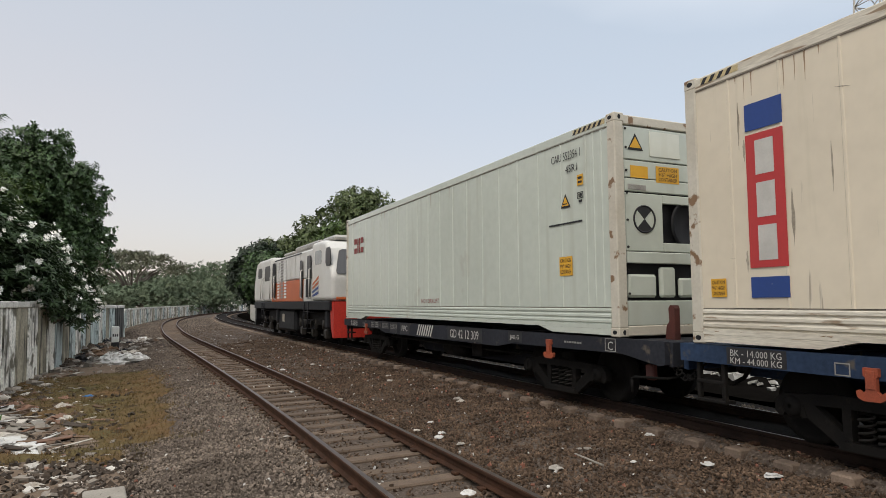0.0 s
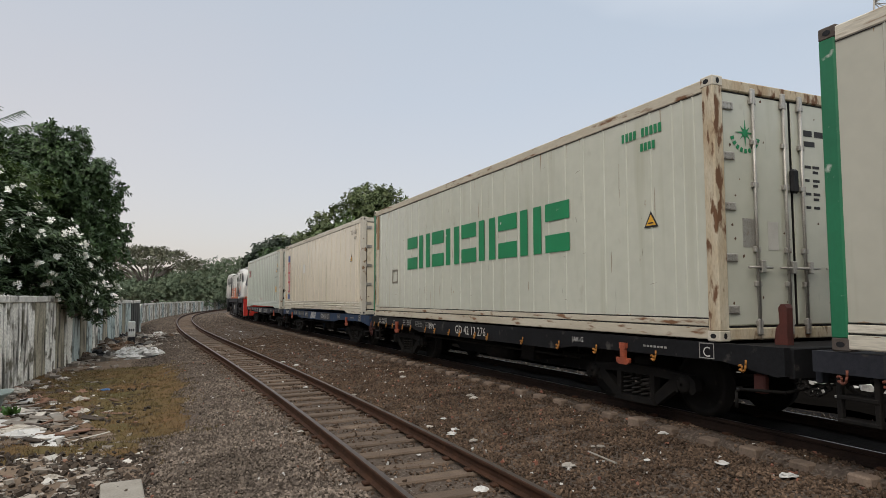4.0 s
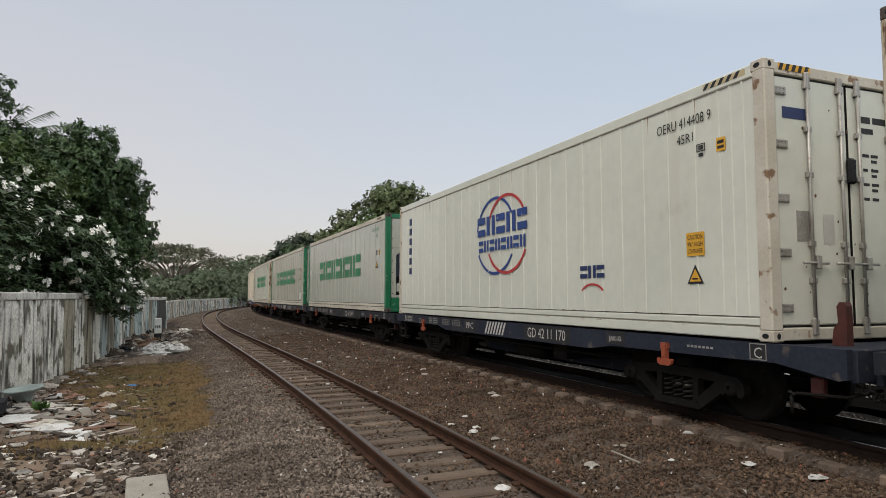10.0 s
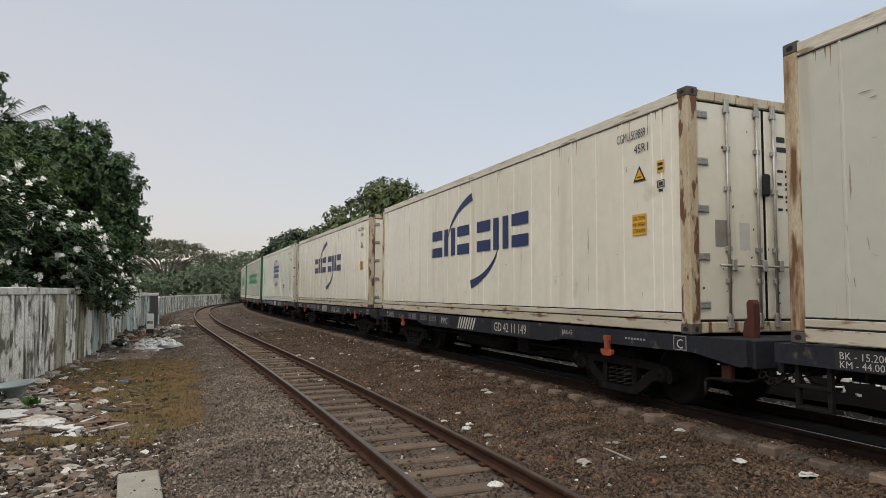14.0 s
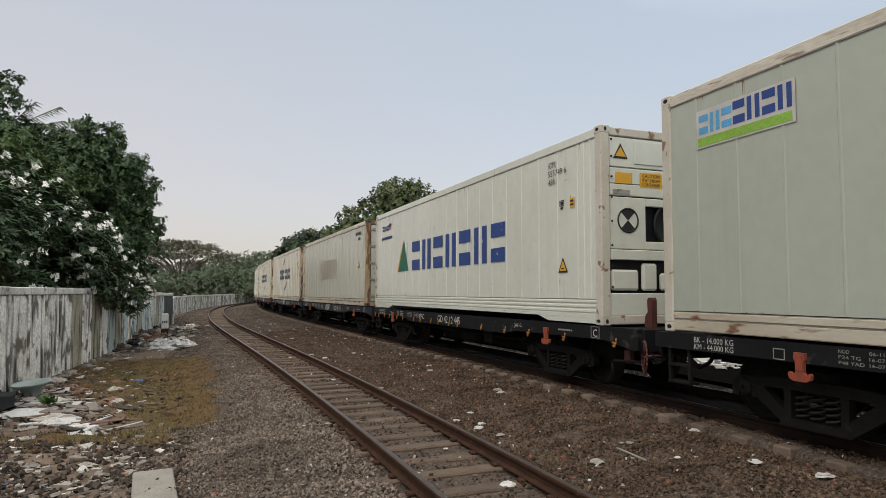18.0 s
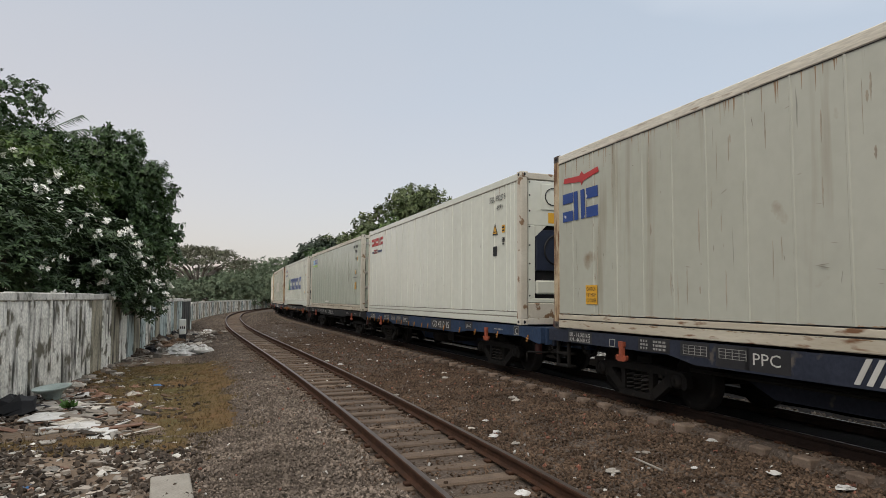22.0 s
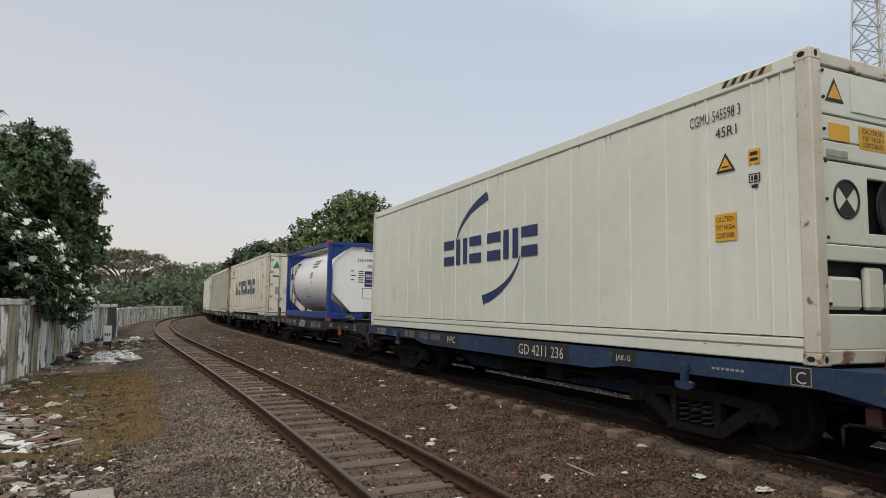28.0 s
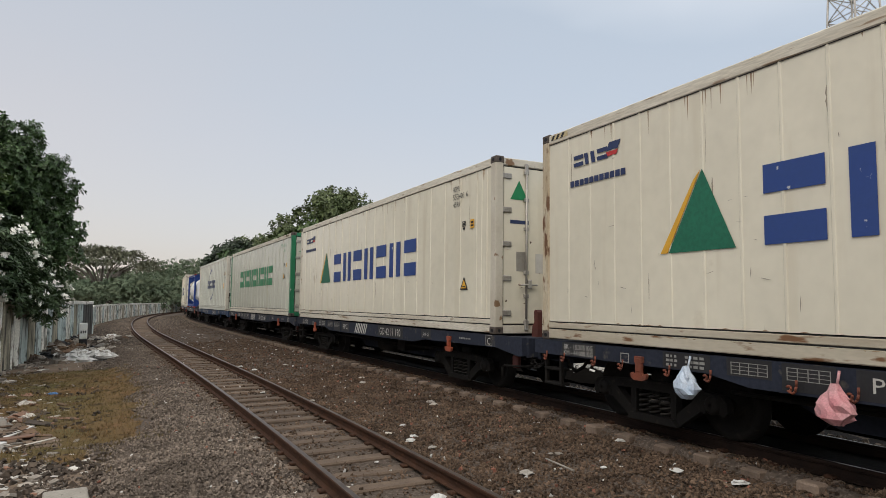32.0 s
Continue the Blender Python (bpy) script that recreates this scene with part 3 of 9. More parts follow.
# strip beneath the wagons, its black colour holding their shade as well as oil
sheet("oily_strip", M_UNDERTRAIN, SS, [0.60, 0.52, 0.49, 0.35, 0.0, -0.35, -0.49, -0.52, -0.7, -1.0, -1.4, -1.8], lambda s, d: (0.102 if abs(d) < 0.5 else bed_height(s, d - gap_at(s)) + 0.012), at=line_at, label="ballast along the used track, blackened for oil and the wagons' shade", cat="ballast", rough=0.03, scale=2.6)
# near-black soil colour carries the shade beneath and behind the train
sheet("dark_verge", mat("shade_black_soil", (0.0070, 0.0063, 0.0056), (0.005, 0.0045, 0.004), 3, 0.95, spec=0.0, bump=0.5, bump_scale=20), SS, [-1.8, -2.2, -2.6, -3.0, -3.5, -4.2, -5.0, -6.0, -7.4, -9.0, -11.0, -13.0], lambda s, d: max(bed_height(s, d - gap_at(s)), -0.47) + 0.09, at=line_at, label="soil beyond the used track, coloured near-black for the train's shade", cat="soil", rough=0.05, scale=1.7)
sheet("ballast_bank", M_BED, SS, [0.95, 0.90, 0.84, 0.72, 0.635, 0.61], lambda s, d: 0.0 if d > 0.92 else (0.055 if d > 0.86 else (0.088 if d > 0.62 else 0.02)), at=line_at, label="brown ballast banked against the used track's rail", cat="ballast")
RAIL_S = list(np.arange(-150, -6, 6.0)) + list(np.arange(-6, 60, 0.75)) + list(np.arange(60, 320, 2.5))


def track(name, at, z_at, sleeper_mat, s0, label, depth, length, rail_mat, head_mat):
    root = tagged(new(name), label, "railway track", "parallel railway tracks")
    for side in (0.5685, -0.5685):
        prof = rail_profile()
        rail = part("rail", sweep(prof[:6] + prof[5:6], RAIL_S, at, side, z_at(side)), M_RAIL, root)
        me = sweep(prof[:7], RAIL_S, at, side, z_at(side)), sweep(prof[7:], RAIL_S, at, side, z_at(side)), sweep(prof[6:8], RAIL_S, at, side, z_at(side))
        if head_mat is M_BRIGHTHEAD:
            me = me[0], me[1], sweep([(-0.014, 0.0015), (0.006, 0.0015)], RAIL_S, at, side, z_at(side)), me[2]
        both = Mesh()
        both.add(me[0].v, me[0].f)
        both.add(me[1].v, me[1].f)
        for m_ in me[3:]:
            both.add(m_.v, m_.f)
        bpy.data.objects.remove(rail)
        rail = part("rail", fix_normals(both.data("rail", rail_mat)), None, root)
        part("rail_head", fix_up(me[2].data("rail_head", head_mat)), None, rail, "running surface of the rail")
    base = Mesh().cbox(-length / 2, length / 2, -0.11, 0.11, -0.16, 0.0, 0.018).data("sleeper", sleeper_mat)
    clip = Mesh().cbox(-0.035, 0.035, -0.05, 0.05, 0.0, 0.035, 0.01).data("fastening", M_RAIL)
    rest = Mesh()
    s = s0
    while s < 190:
        x, y, th = at(s, 0.0)
        near = -4.0 < s < 72.0
        wob = random.uniform(-0.03, 0.03)
        m4 = Matrix.Translation((x, y, z_at(0) - depth + random.uniform(-0.012, 0.012))) @ Euler((0, CANT if z_at(1) != z_at(-1) else 0, th + wob)).to_matrix().to_4x4()
        if near:
            ob = part("sleeper", base, None, root)
            ob.matrix_basis = m4
            for off in (-0.6585, -0.4785, 0.4785, 0.6585) if s < 40 else ():
                part("fastening", clip, None, ob).matrix_basis = pose(off, 0, 0)
        else:
            rest.add([m4 @ v.co for v in base.vertices], [tuple(p.vertices) for p in base.polygons])
        s += 0.6
    tagged(part("distant_sleepers", rest, sleeper_mat, root), kind="stuff")
    return root


track("railway_track", near_at, lambda side: 0.0, M_SLEEPER, -20.1, "old railway track with rusty rails on half-buried brown sleepers", 0.158, 2.0, M_RAIL, M_RAILHEAD)
track("railway_track", line_at, far_z, M_CSLEEPER, -20.23, "used railway track with dark rails on concrete sleepers", 0.150, 2.0, M_RAILB, M_BRIGHTHEAD)


# ---- wagons ----
WAGON_Z = 0.955          # from the rail's top to the container's underside


def wheelset_mesh():
    m = Mesh()
    m.tube((-0.88, 0, 0), (0.88, 0, 0), 0.065, None, 12)
    for sx in (-1, 1):
        rings = [(sx * 0.475, 0.07), (sx * 0.475, 0.40), (sx * 0.500, 0.41), (sx * 0.505, 0.387), (sx * 0.605, 0.382), (sx * 0.610, 0.31),
                 (sx * 0.575, 0.29), (sx * 0.565, 0.15), (sx * 0.61, 0.11), (sx * 0.61, 0.06)]
        m.lathe(rings, "x", 32)
    return m.data("wheelset", M_GRIME)


def side_frame_mesh():
    """The cast side frame of a bogie, near side, about the bogie's middle; z from the rail. Top chord, slanting struts, spring seat and axle boxes leave windows between them."""
    m = Mesh()
    x0, x1 = -0.885, -0.79
    m.slab([(-1.06, 0.43), (-0.98, 0.50), (-0.42, 0.545), (0.42, 0.545), (0.98, 0.50), (1.06, 0.43), (0.62, 0.425), (0.36, 0.435), (-0.36, 0.435), (-0.62, 0.425)], "x", x0, x1)
    m.slab([(-0.40, 0.075), (0.40, 0.075), (0.34, 0.155), (-0.34, 0.155)], "x", x0 - 0.04, x1)
    for k in (-1, 1):
        m.slab([(k * 0.28, 0.155), (k * 0.36, 0.155), (k * 0.37, 0.435), (k * 0.28, 0.435)], "x", x0, x1)
        m.slab([(k * 0.40, 0.085), (k * 0.34, 0.155), (k * 0.37, 0.225), (k * 0.64, 0.425), (k * 0.80, 0.425), (k * 0.72, 0.30)], "x", x0 + 0.004, x1)
        m.slab([(k * 0.72, 0.30), (k * 0.76, 0.425), (k * 1.06, 0.43), (k * 1.07, 0.33), (k * 1.02, 0.285), (k * 0.98, 0.285), (k * 0.95, 0.34), (k * 0.80, 0.34), (k * 0.77, 0.285)], "x", x0 - 0.002, x1)
    return fix_normals(m.data("side_frame", M_GRIME))


def axle_cap_mesh():
    return Mesh().lathe([(-0.79, 0.105), (-0.895, 0.10), (-0.92, 0.075), (-0.925, 0.02)], "x", 16).data("axle_cap", M_GRIME)


def spring_mesh():
    m = Mesh()
    pts = [(-0.840 + 0.062 * math.cos(0.7854 * i), 0.062 * math.sin(0.7854 * i), 0.160 + 0.0075 * i) for i in range(36)]
    for i, p in enumerate(pts):
        a = 0.7854 * i
        for j in range(5):
            q = 1.2566 * j
            m.v.append((p[0] + 0.015 * math.cos(q) * math.cos(a), p[1] + 0.015 * math.cos(q) * math.sin(a), p[2] + 0.015 * math.sin(q)))
    for i in range(len(pts) - 1):
        for j in range(5):
            m.f.append((5 * i + j, 5 * i + (j + 1) % 5, 5 * i + 5 + (j + 1) % 5, 5 * i + 5 + j))
            m.smooth.append(True)
    return m.data("coil_spring", M_SPRING)


def step_mesh():
    m = Mesh()
    for y in (5.74, 6.08):
        m.cbox(-1.17, -1.12, y - 0.025, y + 0.025, -0.62, -0.18, 0.006)
    for z in (-0.60, -0.40):
        m.cbox(-1.18, -1.02, 5.72, 6.1, z - 0.018, z + 0.018, 0.006)
    return m.data("step", M_GRIME)


def hook_mesh():
    """A lashing hook: a curled eye and an upright prong."""
    m = Mesh()
    ring = [(-1.232, 0.045 + 0.024 * math.cos(t), -0.078 + 0.024 * math.sin(t)) for t in (0.5, 1.5, 2.5, 3.5, 4.5, 5.2)]
    return m.path(ring + [(-1.245, 0.02, -0.108), (-1.255, -0.008, -0.115), (-1.255, -0.032, -0.095), (-1.25, -0.040, -0.05), (-1.245, -0.038, 0.005)], 0.0115, 6)


WHEELSET, SIDE_FRAME, SPRING, STEPS, AXLE_CAP = wheelset_mesh(), side_frame_mesh(), spring_mesh(), step_mesh(), axle_cap_mesh()
SIDE_FRAME_R = SIDE_FRAME.copy()
SIDE_FRAME_R.transform(Matrix.Rotation(math.pi, 4, "Z"))
WHEELS = []
HOOK = {k: hook_mesh().data("hook", m) for k, m in (("orange", M_DORANGE), ("steel", mat("rust_pink_hook", (0.17, 0.105, 0.085), (0.11, 0.065, 0.05), 6, 0.65)))}
HOOK["gold"] = hook_mesh().data("hook", mat("ochre_hook", (0.36, 0.15, 0.025), None, 5, 0.6))


def y_of(a):
    return 6.096 - a


def sill_mesh(sign, material):
    """The side girder: shallower over the bogies."""
    top = -0.012
    pts = [(y_of(-0.20), top), (y_of(-0.20), -0.20), (y_of(2.9), -0.20), (y_of(3.4), -0.285), (y_of(9.0), -0.285), (y_of(9.5), -0.215), (y_of(12.2), -0.20),
           (y_of(12.86), -0.30), (y_of(12.95), -0.28), (y_of(12.95), top)]
    m = Mesh().slab(pts, "x", sign * 1.205, sign * 1.13)
    return fix_normals(m.data("side_sill", material))


SILLS = {k: (sill_mesh(-1, v), sill_mesh(1, v)) for k, v in SILL.items()}


CROSS = {k: Mesh().box(-1.13, 1.13, -0.07, 0.07, -0.20, -0.035).data("cross_member", v) for k, v in SILL.items()}
SPINE_PTS = [(y_of(-0.15), -0.05), (y_of(-0.15), -0.42), (y_of(2.95), -0.42), (y_of(3.6), -0.70), (y_of(8.7), -0.70), (y_of(9.35), -0.42), (y_of(12.9), -0.42), (y_of(12.9), -0.05)]    # deep between the bogies
SPINE = {k: fix_normals(Mesh().slab(SPINE_PTS, "x", -0.22, 0.22).data("centre_sill", v)) for k, v in SILL.items()}
PLATE = {k: Mesh().box(-1.13, 1.13, -0.38, 0.38, -0.032, -0.028).data("deck_plate", v) for k, v in SILL.items()}


def end_beam_mesh(material):
    m = Mesh()
    m.cbox(-1.13, 1.13, -0.035, 0.035, -0.31, -0.015, 0.01)
    return m.data("end_beam", material)


BEAMS = {k: end_beam_mesh(v) for k, v in SILL.items()}


def gear_meshes():
    """Brake cylinder, air tank, valve box and the rods and pipes below the deck, each a mesh."""
    made = []
    for name, prof, n, at in (("brake_cylinder", [(-0.45, 0.02), (-0.42, 0.16), (0.42, 0.16), (0.45, 0.02)], 14, (-0.55, y_of(6.2), -0.52)),
                              ("air_tank", [(-0.30, 0.02), (-0.28, 0.12), (0.28, 0.12), (0.30, 0.02)], 12, (0.5, y_of(7.3), -0.50))):
        m = Mesh()
        m.lathe(prof, "y", n, at)
        made.append((name, m.data(name, M_GRIME)))
    m = Mesh()
    m.box(-0.9, -0.3, y_of(7.9), y_of(7.5), -0.55, -0.25)
    made.append(("valve_box", m.data("valve_box", M_GRIME)))
    for name, x, a0, a1, z0, z1, r in (("brake_rod", -0.85, 2.9, 9.2, -0.40, -0.42, 0.022), ("air_pipe", -0.3, 0.6, 11.8, -0.45, -0.45, 0.03), ("brake_rod", 0.6, 2.9, 9.2, -0.42, -0.42, 0.022)):
        m = Mesh()
        m.path([(x, y_of(a0), z0), (x, y_of(a1), z1)], r)
        made.append((name, m.data(name, M_GRIME)))
    return made


GEAR = gear_meshes()


def coupler_meshes(front):
    sg = 1 if front else -1
    y = y_of(-0.2) if front else y_of(12.95)
    out = [("coupler", Mesh().cbox(-0.09, 0.09, min(y, y + sg * 0.22), max(y, y + sg * 0.22), -0.36, -0.20, 0.02)),
           ("coupler_head", Mesh().cbox(-0.15, 0.15, min(y + sg * 0.12, y + sg * 0.25), max(y + sg * 0.12, y + sg * 0.25), -0.42, -0.14, 0.04))]
    if not front:
        out.append(("brake_hose", Mesh().path([(-0.35, y + 0.1, -0.25), (-0.38, y - 0.05, -0.42), (-0.36, y - 0.18, -0.52), (-0.30, y - 0.3, -0.44), (-0.28, y - 0.4, -0.28)], 0.025)))
        out.append(("release_rod", Mesh().path([(-1.16, y + 0.62, -0.66), (-1.16, y + 0.62, -0.50), (-1.15, y + 0.58, -0.47), (-1.08, y + 0.1, -0.45), (-0.7, y + 0.05, -0.40)], 0.016)))
        ch = Mesh()
        for k in range(11):
            u = k / 10
            c = Vector((-1.05, y + 0.10 - 0.52 * u, -0.16 - 0.06 * u - 0.9 * u * (1 - u)))
            ch.path([c + Vector((0.028 * math.cos(t) * (k % 2), 0.040 * math.sin(t), 0.034 * math.cos(t))) for t in (0, 1.05, 2.1, 3.14, 4.2, 5.24, 6.28)], 0.011, 5)
        out.append(("hose_bracket", Mesh().cbox(-1.06, -0.98, y + 0.36, y + 0.50, -0.50, -0.31, 0.015)))
        out.append(("safety_chain", ch))
    return [(nm, m.data(nm, M_MAROON if nm == "hose_bracket" else M_GRIME)) for nm, m in out]


COUPLERS = coupler_meshes(True) + coupler_meshes(False)


def lock_mesh():
    """The swivelling container lock hung on the side girder: a block, a neck and two upturned flukes."""
    pts = [(-0.062, -0.10), (0.062, -0.10), (0.062, -0.165), (0.045, -0.18), (0.045, -0.285), (0.075, -0.312), (0.112, -0.285), (0.128, -0.30), (0.118, -0.345), (0.07, -0.37), (-0.07, -0.37), (-0.118, -0.345), (-0.128, -0.30), (-0.112, -0.285), (-0.075, -0.312), (-0.045, -0.285), (-0.045, -0.18), (-0.062, -0.165)]
    m = Mesh().slab(pts, "x", -1.243, -1.205).cbox(-1.252, -1.243, -0.035, 0.035, -0.27, -0.12, 0.006)
    return m


LOCKS = {"orange": fix_normals(lock_mesh().data("lock", M_ORANGE)), "dull": fix_normals(lock_mesh().data("lock", M_DORANGE)), "blue": fix_normals(lock_mesh().data("lock", SILL["blue"]))}


def post_mesh(side):
    m = Mesh()
    pts = [(-0.07, -0.14), (0.05, -0.14), (0.09, 0.0), (0.07, 0.14), (0.02, 0.20), (0.03, 0.36), (0.0, 0.40), (-0.05, 0.40), (-0.07, 0.36)]
    m.slab([(y_of(12.47) + p[0], p[1]) for p in pts], "x", side * 0.6 - 0.045, side * 0.6 + 0.045)
    return fix_normals(m.data("end_post", M_MAROON))


POSTS = post_mesh(-1), post_mesh(1)


def handwheel_mesh():
    m = Mesh()
    c = Vector((-1.16, y_of(13.02), -0.36))
    ring = [c + Vector((math.cos(2 * math.pi * i / 20) * 0.09, math.cos(2 * math.pi * i / 20) * 0.17, math.sin(2 * math.pi * i / 20) * 0.20)) for i in range(21)]
    m.path(ring, 0.014, 6)
    for i in range(0, 20, 5):
        m.tube(c, ring[i], 0.011, None, 6)
    m.tube(c, c + Vector((0.3, 0, 0)), 0.02, None, 6)
    return m.data("brake_handwheel", M_MAROON)


HANDWHEEL = handwheel_mesh()
SILL_WORD = {"slate": "dark slate", "blue": "faded blue", "black": "black", "navy": "dark navy"}


def wagon(colour, number, hooks="", wheel=False, bk="BK - 14.000 KG", lock="orange", num=(7.17, 8.36), jak=(9.47, 9.74), ppc=4.55):
    root = tagged(new("flat_wagon"), SILL_WORD[colour] + " four-axle container flat wagon with grimy bogies", "freight wagon", "wagons of the train")
    for me in SILLS[colour]:
        part("side_sill", me, None, root)
    part("centre_sill", SPINE[colour], None, root)
    for a in (1.1, 1.8, 2.7, 4.0, 5.2, 6.1, 7.0, 8.2, 9.5, 10.4, 11.2):
        part("cross_member", CROSS[colour], None, root).matrix_basis = pose(0, y_of(a), 0)
    for a in (0.18, 12.52):
        part("deck_plate", PLATE[colour], None, root).matrix_basis = pose(0, y_of(a), 0)
    for a in (-0.205, 12.955):
        part("end_beam", BEAMS[colour], None, root).matrix_basis = pose(0, y_of(a), 0)
    for name, me in GEAR:
        part(name, me, None, root)
    for nm, me in COUPLERS:
        part(nm, me, None, root)
    part("step", STEPS, None, root)
    for me in POSTS:
        part("end_post", me, None, root, "dark red end post")
    if wheel:
        part("brake_handwheel", HANDWHEEL, None, root, "red brake handwheel")
    for a in (1.8, 10.42):
        bolster = Mesh().cbox(-0.77, 0.77, -0.17, 0.17, -0.58, -0.30, 0.03)
        bogie = part("bogie", bolster, M_GRIME, root, "black greasy cast-steel bogie")
        bogie.matrix_basis = pose(0, y_of(a), 0)
        for me in (SIDE_FRAME, SIDE_FRAME_R):
            sf = part("side_frame", me, None, bogie)
            sf.matrix_basis = pose(0, 0, -WAGON_Z)
        for dy in (-0.875, 0.875):
            part("axle_cap", AXLE_CAP, None, bogie).matrix_basis = pose(0, dy, -WAGON_Z + 0.387)
        for dy in (-0.17, 0.0, 0.17):
            sp = part("coil_spring", SPRING, None, bogie)
            sp.matrix_basis = pose(0, dy, -WAGON_Z)
        for dy in (-0.875, 0.875):
            ws = part("wheelset", WHEELSET, None, root)
            ws.matrix_basis = pose(0, y_of(a) + dy, -WAGON_Z + 0.387)
            WHEELS.append((ws, root, y_of(a) + dy))
    for a in (1.95, 10.62):
        lk = part("lock", LOCKS[lock], None, root, "blue-painted container lock" if lock == "blue" else "orange container lock")
        lk.matrix_basis = pose(0, y_of(a), 0)
    if hooks:
        for a in ((0.12, 0.52, 1.16, 1.66, 2.40, 2.95, 3.88, 4.42, 5.17, 5.69, 6.36, 6.87, 8.1, 9.15, 10.05, 11.2, 12.5) if hooks != "steel" else (2.4, 4.3, 5.4, 7.0, 8.0, 8.75, 9.3, 10.1, 11.15, 11.6, 12.6)):
            hk = part("hook", HOOK[hooks], None, root)
            hk.matrix_basis = pose(0, y_of(a), -0.16)
    x = -1.2065
    for a0, a1 in ((num[0] - 0.12, num[1] + 0.13), (jak[0] - 0.07, jak[1] + 0.09), (0.45, 1.15), (11.88, 12.10), (2.3, 2.95), (3.15, 3.65), (3.75, 4.25), (ppc - 0.13, ppc + 0.48)):
        if colour != "black":
            part("lettering_panel", flat(Mesh(), a0, a1, -0.262 if 3.4 < a0 < 9 else -0.19, -0.018, x), M_BLK, root)
    x = -1.2095
    w = Mesh()
    word(w, "PPC", ppc, ppc + 0.36, -0.195, -0.072, x)
    word(w, number, *num, -0.225, -0.065, x)
    word(w, "JAK-G", *jak, -0.165, -0.078, x)
    word(w, bk, 0.50, 1.10, -0.105, -0.04, x)
    word(w, "KM - 44.000 KG", 0.50, 1.10, -0.18, -0.118, x)
    word(w, "C", 11.94, 12.04, -0.17, -0.06, x)
    tagged(part("lettering", w, M_WHT, root, "white stencilled lettering"), kind="stuff")
    lines = Mesh()
    for a0, a1, z in ((11.885, 12.095, -0.188), (11.885, 12.095, -0.03)):
        flat(lines, a0, a1, z, z + 0.01, x)
    for a in (11.885, 12.085):
        flat(lines, a, a + 0.01, -0.188, -0.02, x)
    if number == "GD 42 12 311":
        for k, (p, q) in enumerate((("NOD", "06-11-2012"), ("P24 TG", "16-07-2020"), ("P48 YAD", "16-07-2022"))):
            word(lines, p, 2.34, 2.34 + 0.035 * len(p), -0.068 - 0.05 * k, -0.036 - 0.05 * k, x)
            word(lines, q, 2.63, 2.92, -0.068 - 0.05 * k, -0.036 - 0.05 * k, x)
    else:
        for k in range(3):
            for p, q in ((2.35, 2.40), (2.415, 2.45), (2.47, 2.51), (2.62, 2.66), (2.675, 2.72), (2.735, 2.80), (2.815, 2.88)):
                flat(lines, p, q - 0.012 * ((k + int(p * 100)) % 2), -0.072 - 0.047 * k, -0.045 - 0.047 * k, x)
    for a0 in (3.2, 3.8):
        for k in range(4):
            flat(lines, a0, a0 + 0.4, -0.062 - 0.035 * k, -0.056 - 0.035 * k, x)
        for k in range(5):
            flat(lines, a0 + 0.1 * k, a0 + 0.1 * k + 0.008, -0.17, -0.056, x)
    for k in range(7):
        flat(lines, 10.98 + 0.06 * k, 11.02 + 0.06 * k, -0.125, -0.10, x)
    for a0, a1, z0, z1 in ((1.62, 1.76, -0.19, -0.18), (1.62, 1.76, -0.09, -0.08), (1.62, 1.63, -0.18, -0.09), (1.75, 1.76, -0.18, -0.09)):
        flat(lines, a0, a1, z0, z1, x)
    tagged(part("marking", lines, M_DIMWHT, root), kind="stuff")
    if hooks != "gold" and colour != "black" and number not in ("GD 4212499", "GD 4211 236"):
        for k in range(7):
            part("white_stripe", flat(Mesh(), 5.45 + 0.12 * k, 5.51 + 0.12 * k, -0.255, -0.02, x, lean=0.13), M_WHT, root, "slanted white stripe")
    return root


# ---- refrigerated containers ----
def casting_mesh(material):
    m = Mesh()
    m.cbox(-0.081, 0.081, -0.089, 0.089, -0.059, 0.059, 0.012)
    return m.data("corner_casting", material)


def casting_hole_mesh():
    ring = [(0.04 * math.cos(2 * math.pi * i / 12), 0.026 * math.sin(2 * math.pi * i / 12)) for i in range(12)]
    side = Mesh().slab(ring, "x", -0.0835, -0.075)
    end = Mesh().slab([(p[1] * 0.9, p[0] * 0.8) for p in ring], "y", -0.0915, -0.085)
    return [fix_normals(m.data("casting_hole", M_DARK)) for m in (side, end)]


CASTING = {k: casting_mesh(v) for k, v in POST.items()}
CASTING["dark"] = casting_mesh(mat("dark_rusted_casting", (0.10, 0.085, 0.075), (0.06, 0.045, 0.035), 8, 0.7))
CAST_HOLE = casting_hole_mesh()


def side_mesh(material, sign, pitch, style, zlow):
    """One sheet with upright ribs pressed into it."""
    ribs = sorted(list(np.arange(0.6, 11.4, pitch)) + [11.55, 11.72, 11.89])
    prof = [(1.12, y_of(0.14)), (1.2015, y_of(0.14))]
    for a in ribs:
        y = y_of(a)
        prof += [(1.2015, y + 0.022), (1.2125, y + 0.011), (1.2125, y - 0.009), (1.2015, y - 0.017)]
    prof += [(1.2015, y_of(12.05)), (1.12, y_of(12.05))]
    m = Mesh().slab([(sign * p[0], p[1]) for p in prof], "z", zlow, 2.737)
    return fix_normals(m.data("side_panel", material))


